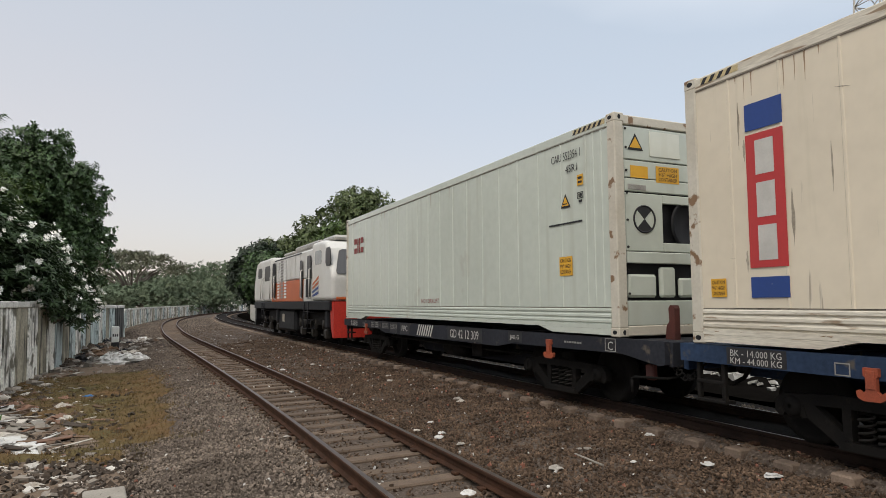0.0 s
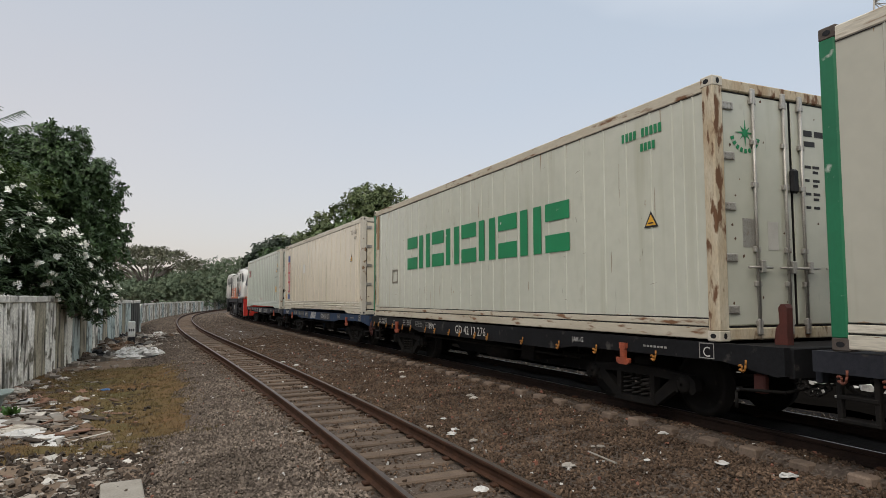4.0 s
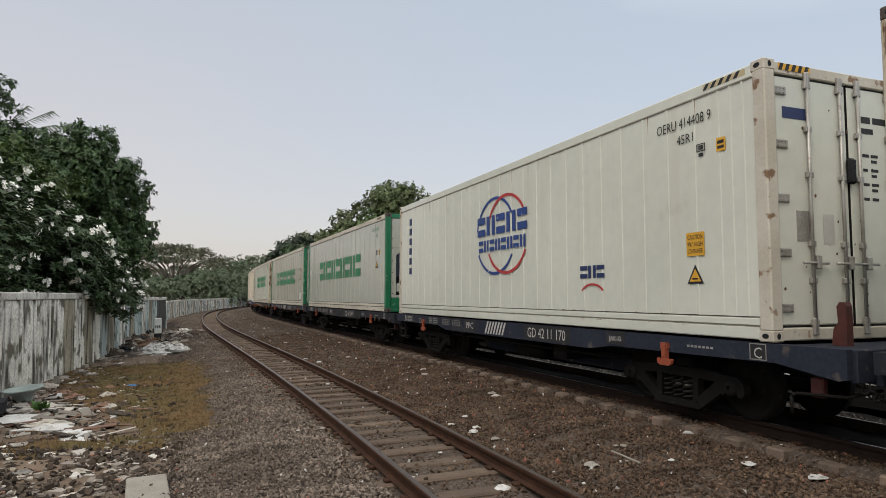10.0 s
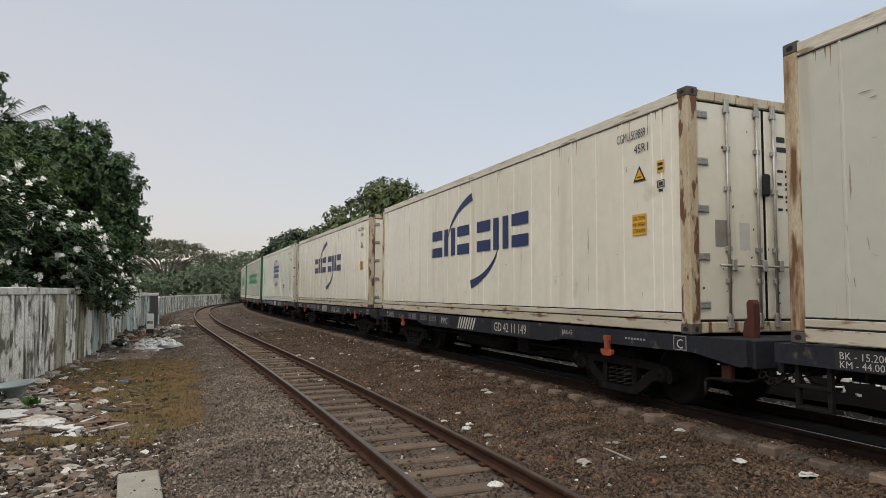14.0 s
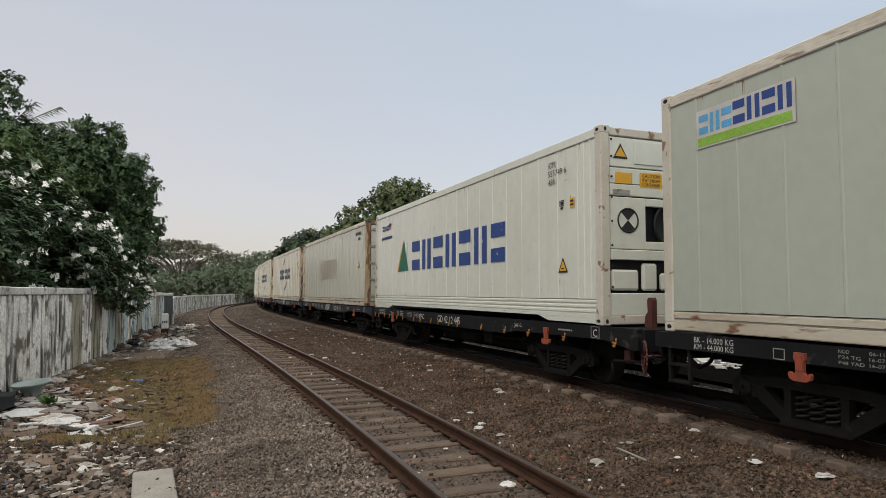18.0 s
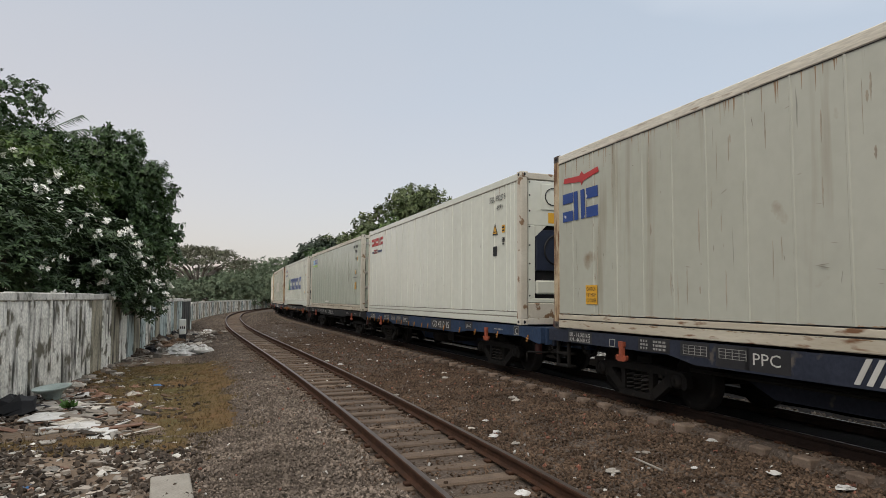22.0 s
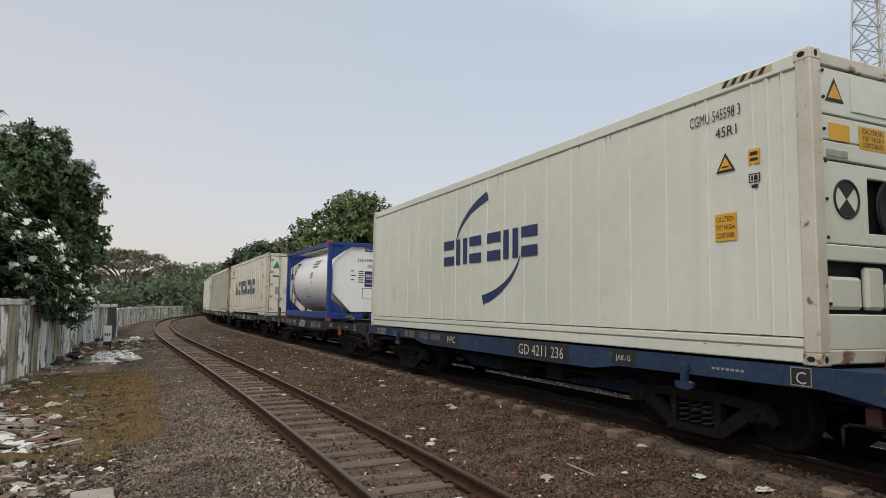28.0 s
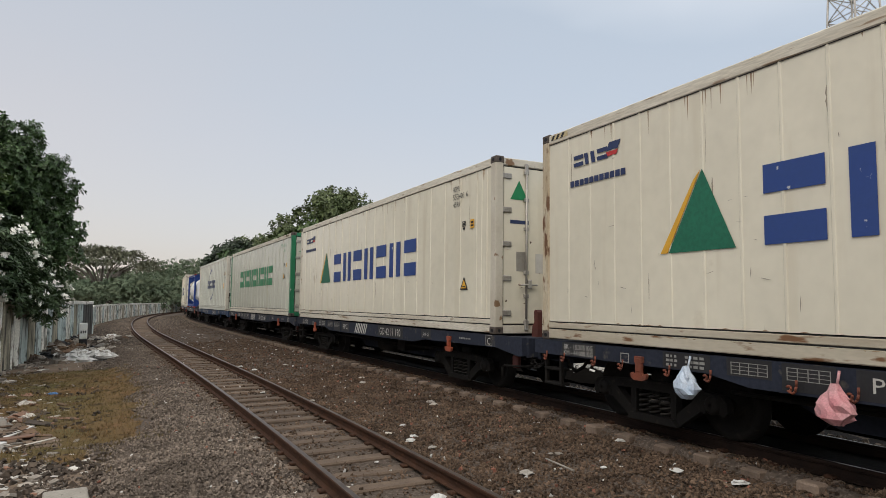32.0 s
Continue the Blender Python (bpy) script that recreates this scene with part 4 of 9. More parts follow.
def rail_mesh(material, sign, style):
    """The bottom side rail: plain with one groove, or corrugated and raised over the tunnel."""
    if style == "plain":
        prof = [(1.1, 0.02), (1.209, 0.02), (1.217, 0.03), (1.217, 0.142), (1.214, 0.144), (1.190, 0.146), (1.190, 0.162), (1.210, 0.164), (1.213, 0.168), (1.213, 0.229), (1.207, 0.235), (1.1, 0.235)]
    else:
        prof = [(1.1, 0.10), (1.217, 0.10), (1.217, 0.156)]
        for k in range(3):
            z = 0.165 + 0.07 * k
            prof += [(1.198, z - 0.004), (1.198, z + 0.004), (1.217, z + 0.018), (1.217, z + 0.045)]
        prof += [(1.198, 0.366), (1.1, 0.366)]
    m = Mesh().slab([(sign * p[0], p[1]) for p in prof], "y", y_of(12.03), y_of(0.16))
    return fix_normals(m.data("bottom_rail", material))


def tunnel_mesh(material, sign, front):
    lo, hi = min(sign * 1.1, sign * 1.2165), max(sign * 1.1, sign * 1.2165)
    pts = [(0.16, 0.02), (1.5, 0.02), (1.85, 0.098), (0.16, 0.098)] if front else [(10.35, 0.098), (10.7, 0.02), (12.03, 0.02), (12.03, 0.098)]
    return fix_normals(Mesh().slab([(y_of(p[0]), p[1]) for p in pts], "x", lo, hi).data("rail_foot", material))


def top_rail_mesh(material, sign):
    m = Mesh()
    lo, hi = min(sign * 1.1, sign * 1.2165), max(sign * 1.1, sign * 1.2165)
    m.cbox(lo, hi, y_of(12.03), y_of(0.16), 2.735, 2.875, 0.012)
    return m.data("top_rail", material)


def corner_post_mesh(material):
    return Mesh().cbox(-0.075, 0.075, -0.08, 0.08, 0.11, 2.79, 0.014).data("corner_post", material)


CPOST = {k: corner_post_mesh(v) for k, v in POST.items()}
SIDES = {}
EDGE = mat("rust_flecked_cream_rail", (0.52, 0.48, 0.385), (0.40, 0.35, 0.265), 1.6, 0.6, stretch=(1, 0.45, 2.2), spots=(0.17, 0.085, 0.04), spot_scale=5.5, spot_at=0.575, spot_soft=0.09, fine=0.06)


EDGE2 = mat("scuffed_white_rail", (0.63, 0.60, 0.51), (0.48, 0.435, 0.35), 1.8, 0.55, stretch=(1, 0.30, 3.0), spots=(0.27, 0.20, 0.13), spot_scale=6.5, spot_at=0.60, spot_soft=0.07, fine=0.16)


def seam_mesh(style):
    m = Mesh()
    for sign in (-1, 1):
        lo, hi = min(sign * 1.1, sign * 1.2125), max(sign * 1.1, sign * 1.2125)
        m.box(lo, hi, y_of(12.03), y_of(0.16), 2.729, 2.735)
        for z, q in (((0.147, 0.013), (0.236, 0.007)) if style == "plain" else ((0.365, 0.008),)):
            m.box(min(sign * 1.1, sign * 1.205), max(sign * 1.1, sign * 1.205), y_of(12.03), y_of(0.16), z, z + q)
    return m


M_SCRAPE = mat("scrape", (0.26, 0.24, 0.20), (0.16, 0.14, 0.11), 8, 0.8)
SEAM = {(k, c): seam_mesh(k).data("seam", M_SCRAPE if c else M_GASKET) for k in ("plain", "ribbed") for c in (True, False)}


def shell(root, paint, post, style, pitch, cast):
    key = (paint, style, pitch, post in ("rusty", "rust"))
    zlow = 0.252 if style == "plain" else 0.378
    if key not in SIDES:
        edge = EDGE if post in ("rusty", "rust") or paint == "sage" else (PAINT[paint] if paint in ("clean", "grey") else EDGE2)
        SIDES[key] = [(side_mesh(PAINT[paint], s, pitch, style, zlow), rail_mesh(edge, s, style), top_rail_mesh(EDGE2 if edge is EDGE and paint != "dull" else edge, s), [tunnel_mesh(edge, s, f) for f in (True, False)] if style != "plain" else []) for s in (-1, 1)]
    for a, b, c, feet in SIDES[key]:
        for me in feet:
            part("rail_foot", me, None, root)
        part("side_panel", a, None, root, "white insulated side panel with shallow upright ribs")
        part("bottom_rail", b, None, root)
        part("top_rail", c, None, root)
    part("seam", SEAM[style, paint in ("clean", "cream", "grey", "sage")], None, root, "dark seams along the rails")
    part("roof", Mesh().box(-1.1, 1.1, y_of(12.03), y_of(0.16), 2.80, 2.862), PAINT[paint], root)
    part("floor", Mesh().box(-1.09, 1.09, y_of(11.9), y_of(0.2), 0.12, 0.20), M_GRIME, root)
    part("end_panel", Mesh().cbox(-1.14, 1.14, y_of(0.14), y_of(0.06), 0.12, 2.80, 0.01), PAINT[paint], root)
    for x in (-1.144, 1.144):
        for y in (y_of(0.08), y_of(12.112)):
            cp = part("corner_post", CPOST[post], None, root)
            cp.matrix_basis = pose(x, y, 0)
            for z in (0.059, 2.837):
                cc = part("corner_casting", CASTING[cast], None, root)
                cc.matrix_basis = pose(x * 1.138 / 1.144, y_of(0.089) if y > 0 else y_of(12.103), z)
                for me in CAST_HOLE:
                    part("casting_hole", me, None, cc)


RUST_RUN = mat("thin_rust_run", (0.34, 0.25, 0.16), (0.20, 0.12, 0.065), 3, 0.85)
RUST_MARK = mat("rust_chip", (0.13, 0.07, 0.04), (0.08, 0.05, 0.035), 8, 0.85)
YR = 6.096 - 12.192      # the rear face


def rear_frame(root, post):
    part("end_header", Mesh().cbox(-1.07, 1.07, YR + 0.02, YR + 0.12, 2.755, 2.88, 0.012), POST[post], root)
    part("end_sill", Mesh().cbox(-1.07, 1.07, YR + 0.02, YR + 0.12, 0.01, 0.14, 0.012), POST[post], root)
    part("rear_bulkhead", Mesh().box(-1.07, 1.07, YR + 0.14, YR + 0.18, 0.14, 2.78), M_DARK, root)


BRACKET = Mesh().cbox(-0.045, 0.045, -0.006, 0.035, -0.03, 0.03, 0.006).data("bar_bracket", M_STEEL)
CAM_END = Mesh().cbox(-0.035, 0.035, -0.01, 0.03, -0.09, 0.09, 0.01).data("bar_cam", M_STEEL)
HANDLE = Mesh().tube((-0.16, -0.012, 0), (0.20, -0.012, 0), 0.014, None, 8).cbox(0.02, 0.09, -0.03, 0.03, -0.06, 0.08, 0.008).data("door_handle", M_STEEL)


def doors(root, paint, post, hinges=5):
    rear_frame(root, post)
    for k in (-1, 1):
        x0, x1 = (-1.055, -0.012) if k < 0 else (0.012, 1.055)
        d = part("door", Mesh().cbox(x0 + 0.008, x1 - 0.008, YR + 0.035, YR + 0.12, 0.165, 2.735, 0.012), PAINT[paint], root, "closed white door leaf")
        g = Mesh()
        for a in (x0, x1 - 0.008):
            g.box(a, a + 0.008, YR + 0.045, YR + 0.1, 0.15, 2.75)
        g.box(x0, x1, YR + 0.045, YR + 0.1, 2.737, 2.75)
        g.box(x0, x1, YR + 0.045, YR + 0.1, 0.15, 0.163)
        part("gasket", g, M_GASKET, d, "black rubber gasket")
        for i in range(hinges):
            z = 0.34 + i * (2.24 / (hinges - 1))
            hm = Mesh()
            a, b = (x0 - 0.045, x0 + 0.155) if k < 0 else (x1 - 0.155, x1 + 0.045)
            hm.cbox(a, b, YR + 0.012, YR + 0.034, z - 0.045, z + 0.045, 0.008)
            for q in (0.3, 0.55, 0.8):
                for dz in (-0.022, 0.022):
                    xx = a + (b - a) * (q if k < 0 else 1 - q)
                    hm.tube((xx, YR + 0.012, z + dz), (xx, YR + 0.004, z + dz), 0.009, None, 6)
            part("hinge", hm, M_STEEL, d)
        for f in (0.42, 0.88):
            x = (x0 + (x1 - x0) * f) if k < 0 else (x1 - (x1 - x0) * f)
            b = Mesh().tube((x, YR + 0.008, 0.12), (x, YR + 0.008, 2.78), 0.019, None, 10)
            bar = part("locking_bar", b, M_STEEL, d, "upright galvanised locking bar")
            for z in (0.19, 0.62, 1.0, 1.72, 2.2, 2.66):
                part("bar_bracket", BRACKET, None, d).matrix_basis = pose(x, YR, z)
            for z in (0.15, 2.72):
                part("bar_cam", CAM_END, None, d).matrix_basis = pose(x, YR, z)
            part("door_handle", HANDLE, None, d, "steel turning handle").matrix_basis = pose(x, YR, 0.80)
    part("data_plate", flat_end(Mesh(), -0.80, -0.62, 1.02, 1.34, YR + 0.031), M_STEEL, root, "grey data plate")
    part("paper_label", flat_end(Mesh(), -0.42, -0.26, 1.00, 1.32, YR + 0.031), M_WHT, root, "pale paper label")
    part("lock_cover", Mesh().cbox(-0.07, 0.05, YR - 0.03, YR + 0.03, 1.66, 1.94, 0.03), M_DARK, root, "dark seal cover")
    w = Mesh()
    for x0, x1, z, h in ((0.22, 0.36, 2.36, 0.07), (0.40, 0.62, 2.36, 0.07), (0.22, 0.40, 2.24, 0.06), (0.22, 0.32, 1.98, 0.032), (0.35, 0.46, 1.98, 0.032), (0.35, 0.44, 1.92, 0.032), (0.22, 0.29, 1.82, 0.032), (0.35, 0.46, 1.82, 0.032),
                         (0.35, 0.43, 1.76, 0.032), (0.22, 0.31, 1.66, 0.032), (0.35, 0.46, 1.66, 0.032), (0.35, 0.44, 1.60, 0.032), (0.22, 0.30, 1.50, 0.032), (0.35, 0.45, 1.50, 0.032)):
        flat_end(w, x0, x1, z, z + h, YR + 0.031)
    tagged(part("door_lettering", w, M_BLK, root, "plain bars of door lettering"), kind="stuff")
    r = random.Random(len(paint) + hinges)
    g = Mesh()
    for _ in range(26):
        x, z, q = r.uniform(-1.0, 1.0), r.uniform(0.2, 2.7), r.uniform(0.006, 0.02)
        g.slab([(x - q, z), (x - q * 0.3, z - q * r.uniform(0.6, 2.5)), (x + q, z - q * 0.4), (x + q * 0.4, z + q)], "y", YR + 0.0325, YR + 0.034)
    tagged(part("rust_chip", fix_normals(g.data("rust_chip", RUST_MARK)), None, root, "rusty chips in the door paint"), kind="stuff")


class Pieces:
    """Several panels that stay apart."""

    def __init__(self):
        self.items = []

    def cbox(self, *a):
        self.items.append(Mesh().cbox(*a))

    def slab(self, *a):
        self.items.append(Mesh().slab(*a))


def machinery(root, paint, post, kind):
    """The cooling unit at a container's end."""
    rear_frame(root, post)
    y = YR + 0.03
    if kind == "casing":
        p = Pieces()
        p.cbox(-1.05, 1.05, y, y + 0.05, 1.88, 2.74, 0.01)
        p.cbox(-1.05, -0.90, y, y + 0.05, 0.50, 1.88, 0.01)
        p.cbox(0.90, 1.05, y, y + 0.05, 0.50, 1.88, 0.01)
        p.cbox(-1.05, 1.05, y, y + 0.05, 0.42, 0.50, 0.01)
        p.slab([(-0.90, 1.88), (-0.90, 1.66), (-0.66, 1.88)], "y", y, y + 0.05)
        for q in p.items:
            part("cooling_unit_panel", fix_normals(q.data("cooling_unit_panel", PAINT[paint])), None, root, "white cooling unit front")
        part("unit_plinth", Mesh().cbox(-1.05, 1.05, y - 0.01, y + 0.06, 0.13, 0.41, 0.01), POST[post], root)
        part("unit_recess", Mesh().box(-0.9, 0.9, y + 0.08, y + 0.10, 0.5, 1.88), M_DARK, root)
        part("condenser_casing", Mesh().cbox(-0.88, 0.60, y + 0.01, y + 0.08, 1.02, 1.80, 0.02), M_NAVYUNIT, root, "dark blue condenser casing")
        f = Mesh().lathe([(-0.02, 0.30), (-0.035, 0.29), (-0.035, 0.27), (-0.01, 0.26)], "y", 24, (-0.42, y + 0.02, 1.42))
        part("condenser_fan", f, M_DARK, root)
        part("compressor_box", Mesh().cbox(-0.88, -0.25, y + 0.0, y + 0.08, 0.58, 0.84, 0.03), PAINT[paint], root)
        part("compressor", Mesh().lathe([(0.0, 0.03), (0.0, 0.13), (0.06, 0.13), (0.06, 0.03)], "y", 16, (-0.02, y, 0.72)), M_STEEL, root)
        h = Mesh()
        h.cbox(-0.78, -0.28, y - 0.015, y, 2.18, 2.68, 0.015)
        part("fan_hatch", h, PAINT[paint], root)
        ring = Mesh().lathe([(0.0, 0.17), (-0.015, 0.17), (-0.015, 0.155), (0.0, 0.155)], "y", 24, (-0.53, y - 0.015, 2.44))
        part("hatch_ring", ring, M_BLK, root)
        if post == "green":
            e = Mesh()
            e.slab([(0.16 * math.cos(2 * math.pi * i / 20) + 0.15, 0.07 * math.sin(2 * math.pi * i / 20) + 2.05) for i in range(20)], "y", y - 0.004, y)
            part("brand_oval", e, M_BLUE, root, "plain blue oval badge")
        yl = Mesh()
        flat_end(yl, *((0.52, 0.85, 2.0, 2.13) if post == "green" else (-0.62, -0.28, 1.93, 2.13)), y - 0.004)
        part("yellow_sticker", yl, M_YEL, root)
        if post == "green":
            tri_end(root, -0.52, 2.02, y - 0.004, 0.15)
    else:
        p = Pieces()
        p.cbox(-1.05, 1.05, y, y + 0.05, 2.30, 2.74, 0.01)
        p.cbox(-1.05, 1.05, y + 0.004, y + 0.05, 2.06, 2.29, 0.01)
        p.cbox(-1.05, 1.05, y, y + 0.05, 1.88, 2.05, 0.01)
        p.cbox(-1.05, -0.42, y, y + 0.05, 1.10, 1.86, 0.01)
        p.cbox(0.62, 1.05, y, y + 0.05, 1.10, 1.86, 0.01)
        p.cbox(-0.42, 0.62, y, y + 0.05, 1.74, 1.86, 0.01)
        p.cbox(-0.42, 0.62, y, y + 0.05, 1.10, 1.22, 0.01)
        p.cbox(-1.05, 1.05, y - 0.01, y + 0.05, 0.94, 1.09, 0.01)
        p.cbox(-1.05, 1.05, y, y + 0.05, 0.14, 0.46, 0.01)
        for q in p.items:
            part("cooling_unit_panel", fix_normals(q.data("cooling_unit_panel", PAINT[paint])), None, root)
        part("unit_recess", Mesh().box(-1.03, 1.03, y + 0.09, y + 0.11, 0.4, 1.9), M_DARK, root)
        part("condenser_fan", Mesh().lathe([(0.0, 0.36), (-0.02, 0.35), (-0.02, 0.32), (0.02, 0.30), (0.03, 0.05)], "y", 24, (0.10, y + 0.03, 1.48)), M_DARK, root)
        v = Mesh()
        n = 24
        for k in range(4):
            if k % 2 == 0:
                pts = [(-0.74, 1.52)] + [(-0.74 + 0.17 * math.cos(radians(45 + 90 * k + 90 * i / 6)), 1.52 + 0.17 * math.sin(radians(45 + 90 * k + 90 * i / 6))) for i in range(7)]
                v.slab(pts, "y", y - 0.006, y)
        v.lathe([(0.0, 0.185), (-0.012, 0.185), (-0.012, 0.165), (0.0, 0.165)], "y", n, (-0.74, y, 1.52))
        part("air_vent_dial", fix_normals(v.data("air_vent_dial", M_BLK)), None, root, "round black and white fresh-air dial")
        for x0, x1, z1 in ((-1.02, -0.55, 0.80), (-0.48, -0.22, 0.90), (-0.15, 0.25, 0.76), (0.35, 0.95, 0.84)):
            part("compressor_box", Mesh().cbox(x0, x1, y + 0.0, y + 0.085, 0.50, z1, 0.03), PAINT[paint], root)
        yl = Mesh()
        flat_end(yl, -0.52, -0.12, 2.02, 2.24, y - 0.004)
        flat_end(yl, -0.95, -0.66, 2.06, 2.22, y - 0.004)
        part("yellow_sticker", yl, M_YEL, root)
        w = Mesh()
        word_end(w, "CAUTION", -0.48, -0.16, 2.17, 2.22, y - 0.008)
        word_end(w, "9'6\" HIGH", -0.48, -0.16, 2.105, 2.155, y - 0.008)
        word_end(w, "CONTAINER", -0.48, -0.16, 2.04, 2.09, y - 0.008)
        part("caution_lettering", w, M_BLK, root)
        tri_end(root, -0.86, 2.52, y - 0.004, 0.13)
        h = Mesh().cbox(-0.62, -0.10, y - 0.012, y, 2.36, 2.70, 0.02)
        part("access_hatch", h, PAINT["clean"], root)
        g = Mesh().cbox(-1.0, -0.70, y - 0.008, y, 1.90, 1.97, 0.02)
        part("recessed_grip", g, M_STEEL, root)
    for z in (0.55, 0.85, 1.15, 1.5, 1.85, 2.15, 2.45, 2.7):
        for x in (-1.02, 1.02):
            part("bolt", Mesh().tube((x, y, z), (x, y - 0.014, z), 0.016, None, 6), M_GASKET, root)


def tri_end(root, x, z, y, r):
    m = Mesh().slab([(x - r, z - r * 0.75), (x + r, z - r * 0.75), (x, z + r)], "y", y - 0.002, y)
    t = part("warning_triangle", m, M_BLK, root, "yellow warning triangle with a black border")
    q = r * 0.72
    part("triangle_field", Mesh().slab([(x - q, z - q * 0.70), (x + q, z - q * 0.70), (x, z + q * 0.85)], "y", y - 0.005, y - 0.002), M_YEL, t)


def triangle(root, a0, a1, z0, z1):
    c, y0, y1 = 6.096 - (a0 + a1) / 2, 6.096 - a0, 6.096 - a1
    t = part("warning_triangle", Mesh().slab([(y0, z0), (y1, z0), (c, z1)], "x", NEAR, NEAR + 0.003), M_BLK, root, "yellow warning triangle with a black border")
    k, h = (a1 - a0) * 0.16, z1 - z0
    part("triangle_field", Mesh().slab([(y0 - k, z0 + h * 0.12), (y1 + k, z0 + h * 0.12), (c, z1 - h * 0.22)], "x", NEAR - 0.003, NEAR), M_YEL, t)
    part("triangle_bar", flat(Mesh(), (a0 + a1) / 2 - 0.045, (a0 + a1) / 2 + 0.045, z0 + h * 0.22, z0 + h * 0.3, NEAR - 0.005), M_BLK, t)


def caution(root, a0, a1, z0, z1, words=True):
    s = part("caution_sticker", flat(Mesh(), a0, a1, z0, z1), M_YEL, root, "yellow height caution sticker")
    w = Mesh()
    h, p, q = z1 - z0, a0 + (a1 - a0) * 0.08, a1 - (a1 - a0) * 0.08
    word(w, "CAUTION", p, q, z0 + h * 0.70, z0 + h * 0.90, NEAR - 0.003)
    word(w, "9'6\" HIGH", p, q, z0 + h * 0.40, z0 + h * 0.60, NEAR - 0.003)
    word(w, "CONTAINER", p, q, z0 + h * 0.10, z0 + h * 0.30, NEAR - 0.003)
    tagged(part("caution_lettering", w, M_BLK, s), kind="stuff")


M_DYEL = mat("faded_yellow_strip", (0.50, 0.40, 0.20), (0.46, 0.40, 0.26), 5, 0.6)


def hatch_marks(root, a0, a1):
    m = Mesh()
    flat(m, a0, a1, 2.785, 2.85, -1.2195)
    s = part("hatched_strip", m, M_DYEL, root, "yellow and black hatched warning strip")
    k = Mesh()
    n = int((a1 - a0) / 0.11)
    for i in range(n):
        flat(k, a0 + 0.11 * i, a0 + 0.11 * i + 0.05, 2.785, 2.85, -1.2225, lean=0.05)
    part("hatching", k, M_BLK, s)


def small_labels(root, a, z, gap=0.30):
    m = Mesh()
    flat(m, a, a + 0.13, z, z + 0.15)
    s = part("size_sticker", m, M_YEL, root, "small yellow size sticker")
    k = Mesh()
    flat(k, a + 0.02, a + 0.11, z + 0.085, z + 0.12, NEAR - 0.003)
    flat(k, a + 0.02, a + 0.11, z + 0.03, z + 0.06, NEAR - 0.003)
    part("sticker_print", k, M_BLK, s)
    k = Mesh()
    b = a - gap
    z = z if gap else z - 0.24
    for p in ((b, b + 0.13, z + 0.135, z + 0.145), (b, b + 0.13, z + 0.055, z + 0.065), (b, b + 0.01, z + 0.055, z + 0.145), (b + 0.12, b + 0.13, z + 0.055, z + 0.145),
              (b + 0.03, b + 0.05, z + 0.075, z + 0.125), (b + 0.06, b + 0.10, z + 0.075, z + 0.125), (b + 0.03, b + 0.10, z, z + 0.035)):
        flat(k, *p)
    part("approval_mark", k, M_BLK, root)


def number_words(root, text, col, a=10.66, z=2.46, a1=11.40, low=True, second=None):
    w = Mesh()
    if second:
        word(w, text, a, a + 0.26, z + 0.07, z + 0.17)
        word(w, second, a, a + 0.55, z - 0.07, z + 0.03)
        word(w, "45R1", a, a + 0.26, z - 0.21, z - 0.11)
    else:
        word(w, text, a, a1, z, z + 0.12)
        if low:
            word(w, "45R1", a + 0.35, a + 0.62, z - 0.19, z - 0.08)
    tagged(part("container_lettering", w, col, root, "stencilled container lettering"), kind="stuff")


def scuffs(root, seed, n, col):
    """Short ragged scrapes on the near side."""
    r = random.Random(seed)
    m = Mesh()
    for _ in range(n):
        a, z = r.uniform(0.5, 11.4), r.choice([r.uniform(0.4, 1.1), r.uniform(0.5, 2.6)])
        L, w, t = r.uniform(0.015, 0.075), r.uniform(0.0015, 0.005), r.choice([r.gauss(0, 0.15), r.gauss(1.57, 0.2)])
        c, s = math.cos(t), math.sin(t)
        y = 6.096 - a
        pts = [(-L, 0), (-L * 0.2, -w), (L * 0.5, -w * 0.5), (L, w * 0.3), (L * 0.1, w)]
        m.slab([(y + p * c - q * s, z + p * s + q * c) for p, q in pts], "x", -1.2138, -1.2120)
    tagged(part("scrapes", fix_normals(m.data("scrapes", col)), None, root, "dark scrapes in the paint"), kind="stuff")


def drips(root, seed, n):
    """Rust runs below the top rail and ragged rust along the foot."""
    r = random.Random(seed)
    m = Mesh()
    for i in range(n):
        y = 6.096 - r.uniform(0.3, 11.9)
        w, h = r.uniform(0.003, 0.011), r.uniform(0.03, 0.30)
        m.slab([(y - w, 2.725), (y + w, 2.725), (y + w * 0.4, 2.725 - h * 0.5), (y, 2.725 - h), (y - w * 0.6, 2.725 - h * 0.45)], "x", -1.2035, -1.2016)
        y = 6.096 - r.uniform(0.3, 11.9)
        w, h = r.uniform(0.008, 0.07), r.uniform(0.003, 0.014)
        m.slab([(y - w, 0.254), (y + w, 0.254), (y + w * 0.6, 0.254 + h * 0.5), (y + w * 0.1, 0.254 + h), (y - w * 0.5, 0.254 + h * 0.4)], "x", -1.2037, -1.2018)
        y = 6.096 - r.uniform(0.3, 11.9)
        w, h = r.uniform(0.006, 0.05), r.uniform(0.003, 0.012)
        m.slab([(y - w, 0.140), (y + w, 0.140), (y + w * 0.4, 0.140 - h * 0.6), (y - w * 0.2, 0.140 - h), (y - w * 0.8, 0.140 - h * 0.3)], "x", -1.2190, -1.2172)
    tagged(part("rust", fix_normals(m.data("rust", RUST_RUN)), None, root, "rust runs below the rails"), kind="stuff")


